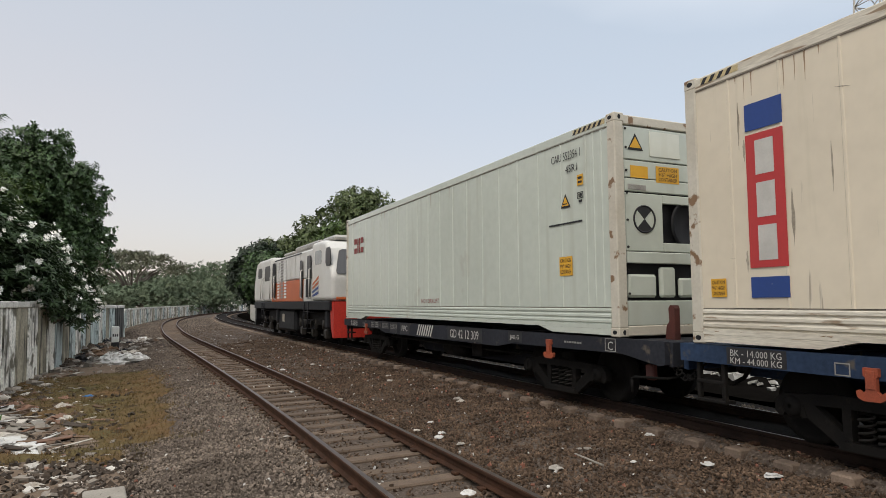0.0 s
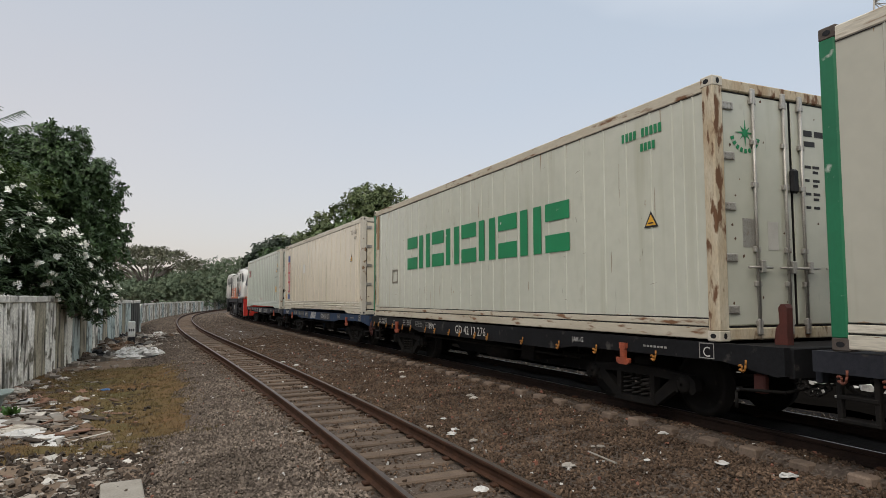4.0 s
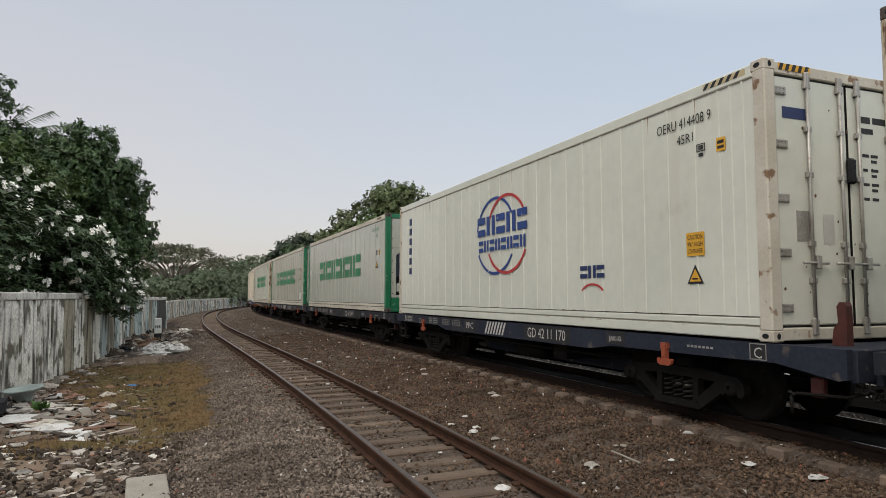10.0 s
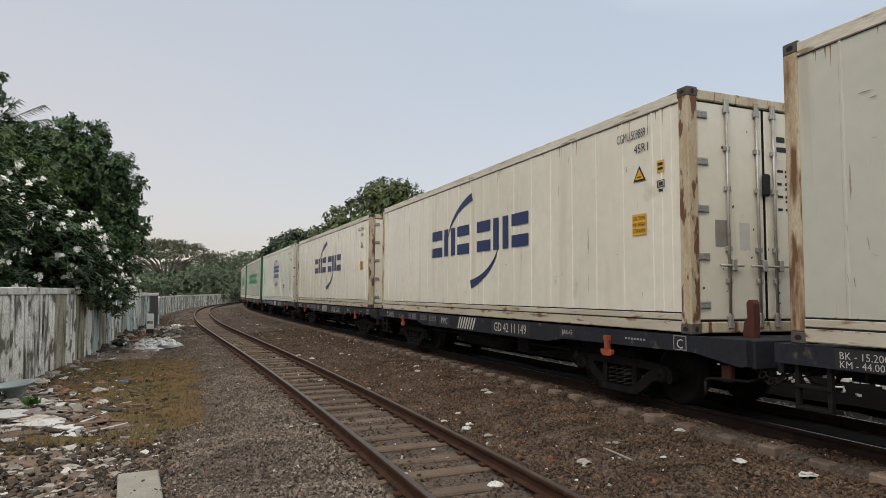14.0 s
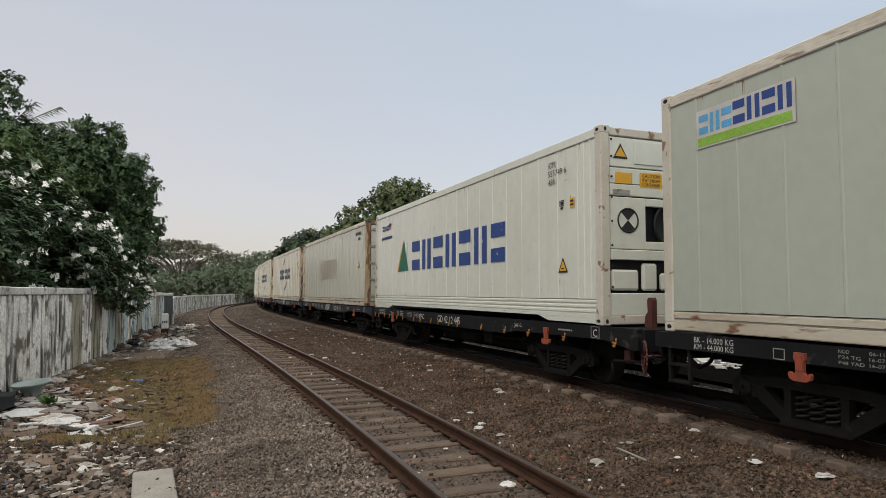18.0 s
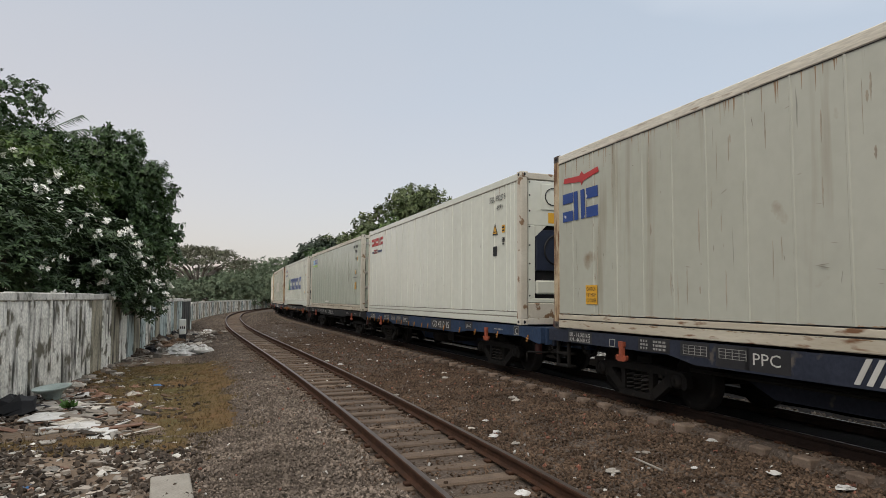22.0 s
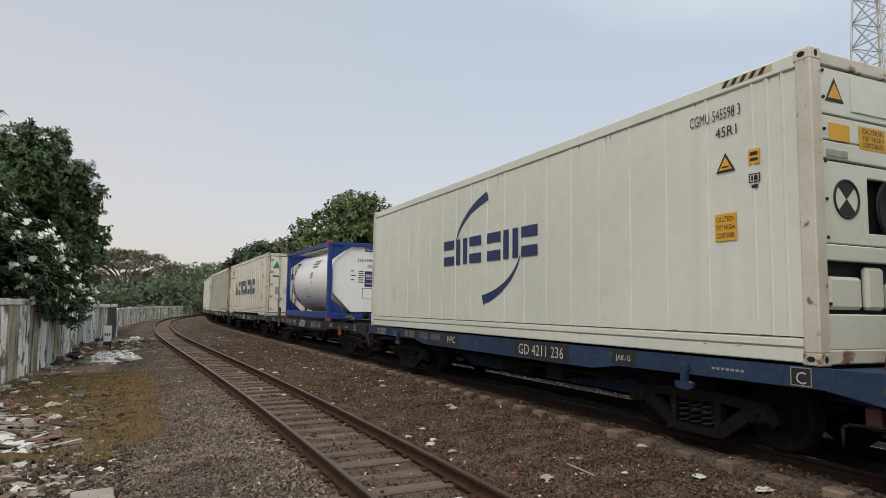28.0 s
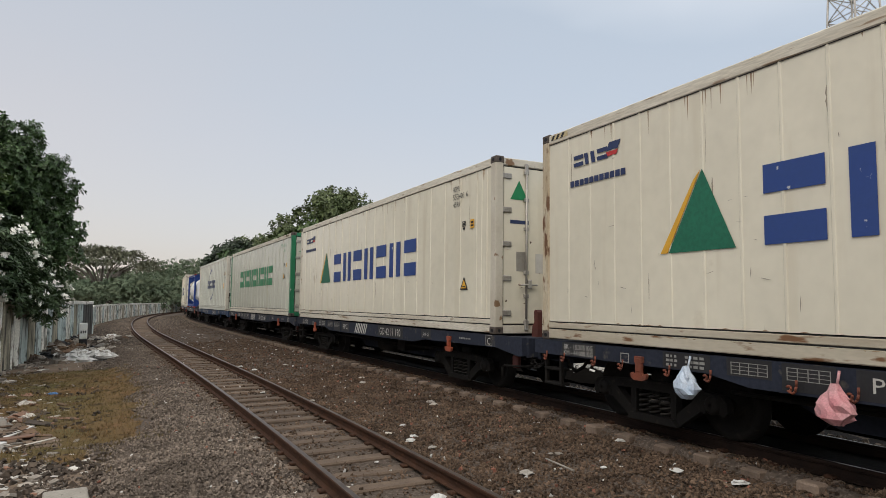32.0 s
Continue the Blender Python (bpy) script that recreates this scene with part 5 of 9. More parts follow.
M_STAIN = mat("grimy_run", (0.37, 0.335, 0.265), (0.24, 0.205, 0.155), 5, 0.75, stretch=(1, 2, 0.6), fine=0.2)


def stains(root, seed, n, low=0.35, high=2.6):
    """Ragged upright runs of grime on the near side."""
    r = random.Random(seed)
    m = Mesh()
    for _ in range(n):
        y, z, h, w = 6.096 - r.uniform(0.5, 11.4), r.uniform(low + 0.2, high), r.uniform(0.06, 0.55), r.uniform(0.004, 0.022)
        k = 7
        left = [(y - w * r.uniform(0.2, 1.0) * math.sin(math.pi * (i + 0.6) / (k + 0.6)), z - h * i / k) for i in range(k)]
        right = [(y + w * r.uniform(0.2, 1.0) * math.sin(math.pi * (i + 0.6) / (k + 0.6)), z - h * i / k) for i in range(k)]
        m.slab(left + [(y, z - h)] + right[::-1], "x", -1.2034, -1.2017)
    tagged(part("grime_runs", fix_normals(m.data("grime_runs", M_STAIN)), None, root, "upright runs of grime"), kind="stuff")


def green_row(root, a0=2.63, a1=9.33, z0=1.14, z1=1.88):
    blocks(root, "brand_block", "large plain green block", 9, a0, a1, z0, z1, M_GREEN, 0.06)


def star_end(root, x, z, y):
    m = Mesh()
    pts = []
    for i in range(16):
        r = (0.15 if i % 4 == 0 else 0.10) if i % 2 == 0 else 0.035
        t = math.pi / 2 + i * math.pi / 8
        pts.append((x + r * math.cos(t), z + r * math.sin(t)))
    m.slab(pts, "y", y - 0.003, y)
    for i in range(9):
        t = radians(200 + i * 17.5)
        m.slab([(x + 0.20 * math.cos(t + d) * q, z + 0.20 * math.sin(t + d) * q) for d, q in ((-0.09, 0.9), (0.09, 0.9), (0.09, 1.15), (-0.09, 1.15))], "y", y - 0.003, y)
    part("star_badge", fix_normals(m.data("star_badge", M_GREEN)), None, root, "green star badge with a ring of plain dashes")


def swoosh(root, a=(3.99, 6.03, 6.41, 8.45), z=(1.27, 1.86), bows=((6.75, 1.50), (5.55, 1.55))):
    blocks(root, "brand_block", "large plain navy block", 3, a[0], a[1], z[0], z[1], M_NAVY, 0.10)
    blocks(root, "brand_block", "large plain navy block", 3, a[2], a[3], z[0], z[1], M_NAVY, 0.10)
    for (ca, cz), (t0, t1) in zip(bows, ((168, 108), (-12, -72))):
        m = arc(Mesh(), ca, cz, 1.85, 0.95, t0, t1, 0.01, 0.17)
        part("bow", fix_normals(m.data("bow", M_NAVY)), None, root, "tapering navy bow")


M_EMERALD = mat("emerald_mark", (0.012, 0.14, 0.08), None, 2, 0.5)


def triangle_row(root, col=None):
    g = Mesh().slab([(6.096 - 2.42, 1.05), (6.096 - 3.30, 1.05), (6.096 - 2.90, 1.90)], "x", NEAR, NEAR + 0.003)
    part("triangle_mark", g, M_EMERALD, root, "green triangle with a yellow edge")
    y = Mesh().slab([(6.096 - 2.30, 1.05), (6.096 - 2.40, 1.05), (6.096 - 2.88, 1.90), (6.096 - 2.78, 1.80)], "x", NEAR, NEAR + 0.003)
    part("triangle_edge", y, M_YEL, root)
    blocks(root, "brand_block", "large plain blue block", 7, 3.62, 9.1, 1.05, 1.80, col or M_BLUE, 0.22)
    blocks(root, "small_block", "small plain navy block", 3, 0.74, 1.42, 2.31, 2.46, M_NAVY, 0.1, -0.03)
    part("small_block", flat(Mesh(), 1.40, 1.61, 2.40, 2.50, lean=0.05), M_NAVY, root)
    part("small_red_bar", flat(Mesh(), 1.37, 1.58, 2.33, 2.385, lean=0.03), M_RED, root)
    m = Mesh()
    for i in range(11):
        flat(m, 0.66 + 0.1 * i, 0.74 + 0.1 * i, 2.05, 2.13)
    tagged(part("web_line", m, M_NAVY, root, "thin row of plain dark bars"), kind="stuff")


def reefer(paint, post, style="plain", pitch=0.61, rear="doors", cast="plain", unit="casing", label=""):
    root = tagged(new("refrigerated_container"), label, "shipping container", "containers of the train")
    shell(root, paint, post, style, pitch, cast)
    if rear == "doors":
        doors(root, paint, post)
    else:
        machinery(root, paint, post, unit)
    drips(root, len(label) * 7 + int(pitch * 100), {"worn": 90, "drab": 90, "offwhite": 45, "cream": 40, "ivory": 40, "white": 35}.get(paint, 14))
    return root


# ---- the train: one wagon and one container after the other ----
TRAIN = []               # (thing, place in the train)


def put(n, wag, load):
    TRAIN.append((wag, n))
    if load is not None:
        TRAIN.append((load, n))


def train():
    # 1
    c = reefer("grey", "plain", "ribbed", 0.61, "unit", "plain", "panels", "pale grey refrigerated container with its cooling unit end facing back")
    blocks(c, "brand_block", "small plain brown-red block", 3, 0.78, 1.62, 1.84, 2.26, M_DKRED, 0.15)
    number_words(c, "CAIU 552354 1", M_BLK, 10.75, 2.47, 11.45)
    hatch_marks(c, 11.3, 12.0)
    triangle(c, 10.97, 11.2, 1.79, 1.99)
    small_labels(c, 11.37, 2.06, 0.0)
    caution(c, 10.91, 11.22, 0.82, 1.09)
    part("notice_lettering", word(Mesh(), "NO FORKLIFT", 5.75, 6.66, 0.44, 0.53), M_DKRED, c)
    part("notice_line", flat(Mesh(), 10.66, 11.47, 1.55, 1.575), M_BLK, c)
    put(1, wagon("slate", "GD 42 12 309"), c)
    # 2
    c = reefer("cream", "plain", "ribbed", 0.61, "doors", "plain", label="cream refrigerated container with a blue and red upright panel")
    for z0, z1 in ((2.13, 2.40), (0.48, 0.68)):
        part("blue_panel", flat(Mesh(), 0.80, 1.23, z0, z1), M_BLUE, c)
    part("red_panel", flat(Mesh(), 0.80, 1.23, 0.77, 2.09), M_RED, c)
    for z0, z1 in ((1.68, 2.02), (1.26, 1.60), (0.84, 1.18)):
        part("white_block", flat(Mesh(), 0.91, 1.12, z0, z1, NEAR - 0.003), M_WHT, c, "plain white block on the red panel")
    caution(c, 0.29, 0.49, 0.49, 0.68)
    for z0, z1, mt in ((2.42, 2.54, M_BLUE), (1.42, 2.38, M_RED), (1.20, 1.36, M_BLUE)):
        part("door_panel", flat_end(Mesh(), -0.53, -0.27, z0, z1, YR + 0.0305), mt, c)
    for k in range(3):
        part("white_block", flat_end(Mesh(), -0.48, -0.32, 1.48 + 0.30 * k, 1.70 + 0.30 * k, YR + 0.0265), M_WHT, c)
    hatch_marks(c, 0.25, 0.75)
    triangle(c, 10.95, 11.2, 1.62, 1.84)
    number_words(c, "TCLU 111324 7", M_BLK, 11.00, 2.45, 11.67)
    stains(c, 42, 26)
    scuffs(c, 2, 40, M_SCRAPE)
    m = Mesh()
    flat(m, 4.05, 4.35, 1.52, 1.86, -1.2175)
    part("patch", m, mat("pale_repair_patch", (0.55, 0.56, 0.52), None, 3, 0.6), c, "pale square repair patch")
    put(2, wagon("blue", "GD 42 11 257", wheel=True), c)
    # 3
    c = reefer("dull", "rusty", "plain", 0.46, "doors", "plain", label="white refrigerated container with rusty edges and large green blocks")
    green_row(c, 2.66, 9.45, 1.16, 1.91)
    part("green_corner_post", Mesh().cbox(-1.2225, -1.2195, y_of(0.15), y_of(0.005), 0.13, 2.77, 0.001), POST["green"], c)
    part("rust_strip", flat(Mesh(), 0.26, 0.43, 1.80, 2.72), mat("rust_stain", (0.27, 0.16, 0.08), (0.38, 0.28, 0.17), 2.5, 0.8, stretch=(1, 3, 0.8)), c, "rust stain below the top rail")
    part("rust_strip", flat(Mesh(), 0.28, 0.42, 0.30, 1.80), mat("pale_rust_stain", (0.50, 0.43, 0.30), (0.55, 0.49, 0.38), 2.5, 0.8, stretch=(1, 3, 0.8)), c, "pale rust stain")
    m = Mesh()
    for p in ((1.55, 1.95, 0.86, 0.90), (1.55, 1.95, 1.16, 1.20), (1.55, 1.60, 0.86, 1.20), (1.90, 1.95, 0.86, 1.20)):
        flat(m, *p, -1.2145)
    part("patch_frame", m, M_SCRAPE, c, "square repair patch")
    triangle(c, 11.05, 11.3, 1.32, 1.52)
    stains(c, 43, 22)
    scuffs(c, 3, 35, M_SCRAPE)
    number_bars(c, M_GREEN, 10.66)
    star_end(c, -0.72, 2.3, YR + 0.031)
    put(3, wagon("black", "GD 42 12 276", "gold", num=(5.42, 6.74), ppc=4.04), c)
    # 4
    c = reefer("offwhite", "green", "plain", 0.61, "doors", "dark", label="dirty white refrigerated container with green frame and green blocks")
    green_row(c)
    number_words(c, "EMCU 540450 6", M_GREEN)
    triangle(c, 11.05, 11.3, 1.32, 1.54)
    small_labels(c, 11.41, 1.70)
    hatch_marks(c, 11.45, 11.95)
    star_end(c, -0.72, 2.3, YR + 0.031)
    part("year_mark", word(Mesh(), "2017", 10.3, 10.6, 0.45, 0.55, -1.2140), M_SCRAPE, c)
    part("patch", flat(Mesh(), 11.0, 11.4, 0.35, 0.65, -1.2135), M_WHT, c, "pale patch")
    stains(c, 44, 22)
    scuffs(c, 4, 20, M_SCRAPE)
    put(4, wagon("slate", "GD 42 1372", "orange"), c)
    # 5
    c = reefer("stone", "green", "plain", 0.61, "unit", "dark", "casing", "white refrigerated container with green frame and dark blue cooling unit")
    green_row(c, 2.55, 9.25)
    number_words(c, "EMCU 543450 0", M_GREEN)
    triangle(c, 11.05, 11.3, 1.32, 1.54)
    small_labels(c, 11.41, 1.72)
    hatch_marks(c, 11.2, 11.7)
    scuffs(c, 5, 25, M_SCRAPE)
    put(5, wagon("slate", "GD 4212499", "steel", ppc=4.66), c)
    # 6
    c = reefer("clean", "plain", "plain", 0.46, "doors", "plain", label="clean white refrigerated container with a red and blue ring mark")
    ringmark(c)
    number_words(c, "OERU 414408 9", M_BLK, 10.55, 2.44, 11.45)
    caution(c, 11.02, 11.3, 0.92, 1.19)
    triangle(c, 11.02, 11.28, 0.60, 0.82)
    small_labels(c, 11.52, 2.05)
    hatch_marks(c, 11.35, 11.95)
    hatch_end(c)
    put(6, wagon("navy", "GD 42 11 170"), c)
    # 7
    c = reefer("white", "rusty", "plain", 0.61, "doors", "dark", label="scraped white refrigerated container with rusty frame and navy blocks")
    swoosh(c)
    number_words(c, "AMCU 927442", M_BLK, 10.79, 2.45, 11.44)
    triangle(c, 11.1, 11.35, 1.9, 2.1)
    caution(c, 11.07, 11.34, 1.19, 1.47)
    stains(c, 47, 26)
    scuffs(c, 7, 45, M_SCRAPE)
    put(7, wagon("slate", "GD 42 12 421", "steel"), c)
    # 8
    c = reefer("white", "rusty", "plain", 0.61, "doors", "dark", label="warm white refrigerated container with rusty frame and navy blocks")
    swoosh(c)
    number_words(c, "CGMU 509889 1", M_BLK, 10.87, 2.46, 11.5)
    triangle(c, 11.2, 11.44, 1.9, 2.1)
    small_labels(c, 11.65, 1.95, 0.0)
    caution(c, 11.17, 11.44, 1.21, 1.48)
    stains(c, 48, 16)
    scuffs(c, 8, 30, M_SCRAPE)
    put(8, wagon("slate", "GD 42 11 149"), c)
    # 9
    c = reefer("worn", "rust", "plain", 0.61, "doors", "dark", label="grey-white worn refrigerated container with rusty frame and a faded patch")
    for i in range(8):
        part("faded_block", flat(Mesh(), 4.2 + 0.42 * i, 4.55 + 0.42 * i, 1.05, 1.80, -1.2135), M_SKETCH, c, "faded pale block of an overpainted mark")
    triangle(c, 11.05, 11.3, 1.32, 1.54)
    number_bars(c, M_BLK, 10.7)
    stains(c, 49, 34)
    scuffs(c, 9, 50, M_SCRAPE)
    put(9, wagon("slate", "GD 42 11", bk="BK - 15.200 KG"), c)
    # 10
    c = reefer("clean", "plain", "ribbed", 0.61, "unit", "plain", "panels", "white refrigerated container with blue blocks and a green triangle")
    triangle_row(c)
    number_words(c, "HDMU", M_BLK, 10.7, 2.42, 11.3, True, "555749 6")
    small_labels(c, 11.35, 1.78)
    triangle(c, 11.0, 11.28, 0.78, 1.02)
    stains(c, 50, 12)
    scuffs(c, 10, 30, M_SCRAPE)
    put(10, wagon("black", "GD 42 12 445", "gold", True, num=(5.55, 6.92), ppc=4.24), c)
    # 11
    c = reefer("sage", "plain", "plain", 0.61, "doors", "plain", label="pale grey refrigerated container with a small blue and lime panel")
    part("white_panel", flat(Mesh(), 0.62, 1.98, 2.12, 2.56), M_WHT, c)
    blocks(c, "small_block", "plain light blue block", 3, 0.66, 1.16, 2.28, 2.50, M_LBLUE, 0.1, 0, 0.003)
    blocks(c, "small_block", "plain blue block", 4, 1.18, 1.94, 2.28, 2.53, M_BLUE, 0.08, 0, 0.003)
    part("lime_bar", flat(Mesh(), 0.64, 1.94, 2.14, 2.24, NEAR - 0.003), M_LIME, c)
    m = Mesh()
    for pts in (((9.81, 1.95), (9.73, 1.81), (9.71, 1.62), (9.745, 1.43), (9.84, 1.13)), ((9.82, 1.95), (9.83, 1.55), (9.845, 1.16)), ((9.83, 1.625), (9.94, 1.65), (10.14, 1.63)), ((9.87, 1.28), (9.97, 1.42), (10.07, 1.51), (10.32, 1.77)), ((9.90, 1.36), (9.99, 1.47))):
        for p, q in zip(pts[:-1], pts[1:]):
            u, w = (0.009, 0.0) if abs(p[1] - q[1]) > abs(p[0] - q[0]) else (0.0, 0.009)
            m.slab([(6.096 - p[0], p[1]), (6.096 - p[0] - u, p[1] + w), (6.096 - q[0] - u, q[1] + w), (6.096 - q[0], q[1])], "x", NEAR, NEAR + 0.003)
    part("chalk_drawing", fix_normals(m.data("chalk_drawing", M_SCRAPE)), None, c, "outline scratched into the paint")
    number_bars(c, M_BLK, 10.7)
    triangle(c, 11.05, 11.3, 1.42, 1.66)
    small_labels(c, 11.4, 1.95)
    caution(c, 11.02, 11.3, 0.85, 1.12)
    part("notice_line", flat(Mesh(), 10.66, 11.47, 1.30, 1.325), M_BLK, c)
    part("notice_panel", flat(Mesh(), 4.6, 5.45, 0.30, 0.38, -1.2225), M_WHT, c)
    put(11, wagon("black", "GD 42 12 311", num=(5.49, 6.62), jak=(9.56, 9.92)), c)
    # 12
    c = reefer("clean", "plain", "plain", 0.61, "unit", "plain", "casing", "white refrigerated container with small red blocks and dark blue cooling unit")
    blocks(c, "brand_block", "plain red block", 5, 0.48, 1.97, 2.30, 2.56, M_RED, 0.1)
    m = Mesh()
    flat(m, 0.57, 0.75, 2.06, 2.13)
    flat(m, 1.33, 1.89, 2.06, 2.13)
    part("small_bars", m, M_NAVY, c)
    blocks(c, "small_block", "", 3, 0.80, 1.27, 2.04, 2.18, M_DKRED, 0.05)
    number_words(c, "SEGU 958227 8", M_BLK, 10.75, 2.46, 11.5)
    triangle(c, 10.9, 11.15, 1.78, 2.02)
    small_labels(c, 11.35, 1.80, 0.0)
    part("black_sticker", flat(Mesh(), 10.93, 11.12, 1.35, 1.55), M_BLK, c)
    scuffs(c, 12, 25, M_SCRAPE)
    put(12, wagon("blue", "GD 4212 15", "gold"), c)
    # 13
    c = reefer("drab", "rust", "plain", 0.61, "doors", "dark", label="stained grey-white refrigerated container with rusty frame and blue blocks")
    part("red_wing", fix_normals(Mesh().slab([(6.096 - p, q) for p, q in ((0.33, 2.38), (0.86, 2.33), (0.90, 2.27), (0.94, 2.33), (1.39, 2.40), (1.36, 2.48), (0.97, 2.43), (0.90, 2.49), (0.83, 2.43), (0.36, 2.46))], "x", NEAR, NEAR + 0.003).data("red_wing", M_RED)), None, c, "plain red winged shape")
    blocks(c, "brand_block", "plain blue block", 3, 0.31, 1.36, 1.74, 2.20, M_BLUE, 0.0, -0.02)
    caution(c, 1.0, 1.32, 0.41, 0.70)
    number_words(c, "APRU 576589 5", M_BLK, 10.58, 2.45, 11.3)
    triangle(c, 10.91, 11.16, 1.37, 1.60)
    small_labels(c, 11.58, 1.74, 0.55)
    arc_m = arc(Mesh(), 11.45, 0.42, 0.14, 0.13, 60, 300, 0.03, 0.03)
    part("red_ring", fix_normals(arc_m.data("red_ring", M_RED)), None, c, "hand-painted red hook")
    stains(c, 53, 60)
    scuffs(c, 13, 50, M_SCRAPE)
    part("brand_block", flat_end(Mesh(), -0.95, -0.55, 2.36, 2.50, YR + 0.031), M_BLUE, c)
    put(13, wagon("navy", "GD 42 11 191", wheel=True, ppc=4.30), c)
    # 14
    c = reefer("ivory", "plain", "ribbed", 0.61, "doors", "plain", label="cream refrigerated container with navy blocks and a green triangle")
    triangle_row(c, M_NAVY)
    number_words(c, "HDMU", M_BLK, 10.7, 2.42, 11.3, True, "557785 1")
    small_labels(c, 11.35, 1.78)
    triangle(c, 11.0, 11.28, 0.78, 1.02)
    stains(c, 54, 14)
    scuffs(c, 14, 30, M_SCRAPE)
    tri_end_green(c)
    put(14, wagon("navy", "GD 42 11 138", lock="dull"), c)
    # 15
    put(15, wagon("slate", "GD 42 11 124", wheel=True), tank())
    TRAIN.append((black_bag(), 15))
    # 16
    c = reefer("clean", "plain", "plain", 0.61, "unit", "plain", "panels", "clean white refrigerated container with navy blocks between two bows")
    swoosh(c, (4.36, 5.9, 6.12, 7.70), (1.28, 1.76), ((6.70, 1.52), (5.40, 1.52)))
    number_words(c, "CGMU 545598 3", M_BLK, 10.75, 2.46, 11.42)
    triangle(c, 11.1, 11.34, 1.9, 2.1)
    small_labels(c, 11.5, 1.92, 0.0)
    caution(c, 11.07, 11.34, 1.19, 1.47)
    hatch_marks(c, 11.2, 11.8)
    put(16, wagon("blue", "GD 4211 236", lock="blue"), c)
    # 17
    c = reefer("dull", "green", "plain", 0.61, "doors", "dark", label="white refrigerated container with green frame and green blocks")
    green_row(c)
    number_words(c, "EMCU 539516 9", M_GREEN)
    triangle(c, 11.05, 11.3, 1.32, 1.54)
    small_labels(c, 11.41, 1.72)
    hatch_marks(c, 11.3, 11.8)
    star_end(c, -0.72, 2.3, YR + 0.031)
    put(17, wagon("navy", "GD 42 12 440"), c)
    # 18
    c = reefer("ivory", "plain", "plain", 0.61, "doors", "dark", label="warm white refrigerated container with blue blocks and a green triangle")
    triangle_row(c)
    number_words(c, "HDMU", M_BLK, 10.7, 2.42, 11.3, True, "553401 6")
    small_labels(c, 11.35, 1.78)
    triangle(c, 11.0, 11.28, 0.72, 0.95)
    tri_end_green(c)
    stains(c, 58, 12)
    scuffs(c, 18, 20, M_SCRAPE)
    put(18, wagon("navy", "GD 42 11 190"), c)
    # 19
    c = reefer("ivory", "rusty", "plain", 0.46, "doors", "dark", label="warm white refrigerated container with large blue blocks")
    triangle_row(c)
    hatch_marks(c, 0.22, 0.6)
    stains(c, 59, 16)
    scuffs(c, 19, 40, M_SCRAPE)
    w = wagon("navy", "GD 42 12 440", "orange", bk="BK - 15.205 KG", lock="dull")
    put(19, w, c)
    TRAIN.append((carrier_bag(2.72, -0.44, "white_bag", mat("white_carrier_bag", (0.55, 0.58, 0.62), (0.40, 0.50, 0.62), 5, 0.5), "white and blue plastic bag hanging from a wagon"), 19))
    TRAIN.append((carrier_bag(4.30, -0.44, "pink_bag", mat("pink_carrier_bag", (0.55, 0.22, 0.24), (0.50, 0.30, 0.30), 5, 0.5), "pink plastic bag hanging from a wagon"), 19))


def carrier_bag(a, z, name, material, label):
    m = Mesh()
    r = random.Random(int(a * 10))
    rings, n = 7, 16
    prof = [0.02, 0.045, 0.09, 0.125, 0.14, 0.12, 0.045]
    for i, rad in enumerate(prof):
        for j in range(n):
            t = 2 * math.pi * j / n
            q = rad * r.uniform(0.68, 1.2) + 0.012
            m.v.append((-1.30 + q * 0.75 * math.cos(t), y_of(a) + q * math.sin(t), z + 0.30 - 0.055 * i))
    for i in range(rings - 1):
        for j in range(n):
            k = (j + 1) % n
            m.f.append((i * n + j, i * n + k, (i + 1) * n + k, (i + 1) * n + j))
            m.smooth.append(False)
    m.f.append(tuple((rings - 1) * n + j for j in range(n)))
    m.smooth.append(True)
    m.tube((-1.27, y_of(a), z + 0.29), (-1.235, y_of(a), z + 0.40), 0.012, 0.012, 6)
    root = part("carrier_bag", fix_normals(m.data("carrier_bag", material)), None)
    return tagged(root, label, "plastic bag")


def black_bag():
    """A stuffed black bag left on the empty end of a wagon."""
    r = random.Random(77)
    m = Mesh()
    n, prof = 14, [0.10, 0.20, 0.23, 0.19, 0.12, 0.04, 0.07]
    for i, rad in enumerate(prof):
        for j in range(n):
            t = 2 * math.pi * j / n
            q = rad * r.uniform(0.8, 1.15)
            m.v.append((-0.92 + q * math.cos(t) * 0.8, y_of(10.54) + q * math.sin(t), -0.03 + 0.055 * i))
    for i in range(len(prof) - 1):
        for j in range(n):
            k = (j + 1) % n
            m.f.append((i * n + j, i * n + k, (i + 1) * n + k, (i + 1) * n + j))
            m.smooth.append(False)
    m.f.append(tuple(range(n)))
    m.smooth.append(False)
    ob = part("rubbish_bag", fix_normals(m.data("rubbish_bag", mat("black_plastic_bag", (0.012, 0.012, 0.013), None, 6, 0.35))), None)
    return tagged(ob, "stuffed black plastic bag lying on a flat wagon", "rubbish bag")


def number_bars(root, col, a):
    m = Mesh()
    for i in range(10):
        if i != 4:
            flat(m, a + 0.075 * i, a + 0.075 * i + 0.05, 2.46, 2.57)
    for i in range(4):
        flat(m, a + 0.35 + 0.07 * i, a + 0.40 + 0.07 * i, 2.28, 2.38)
    tagged(part("worn_lettering", m, col, root, "plain bars of worn lettering"), kind="stuff")


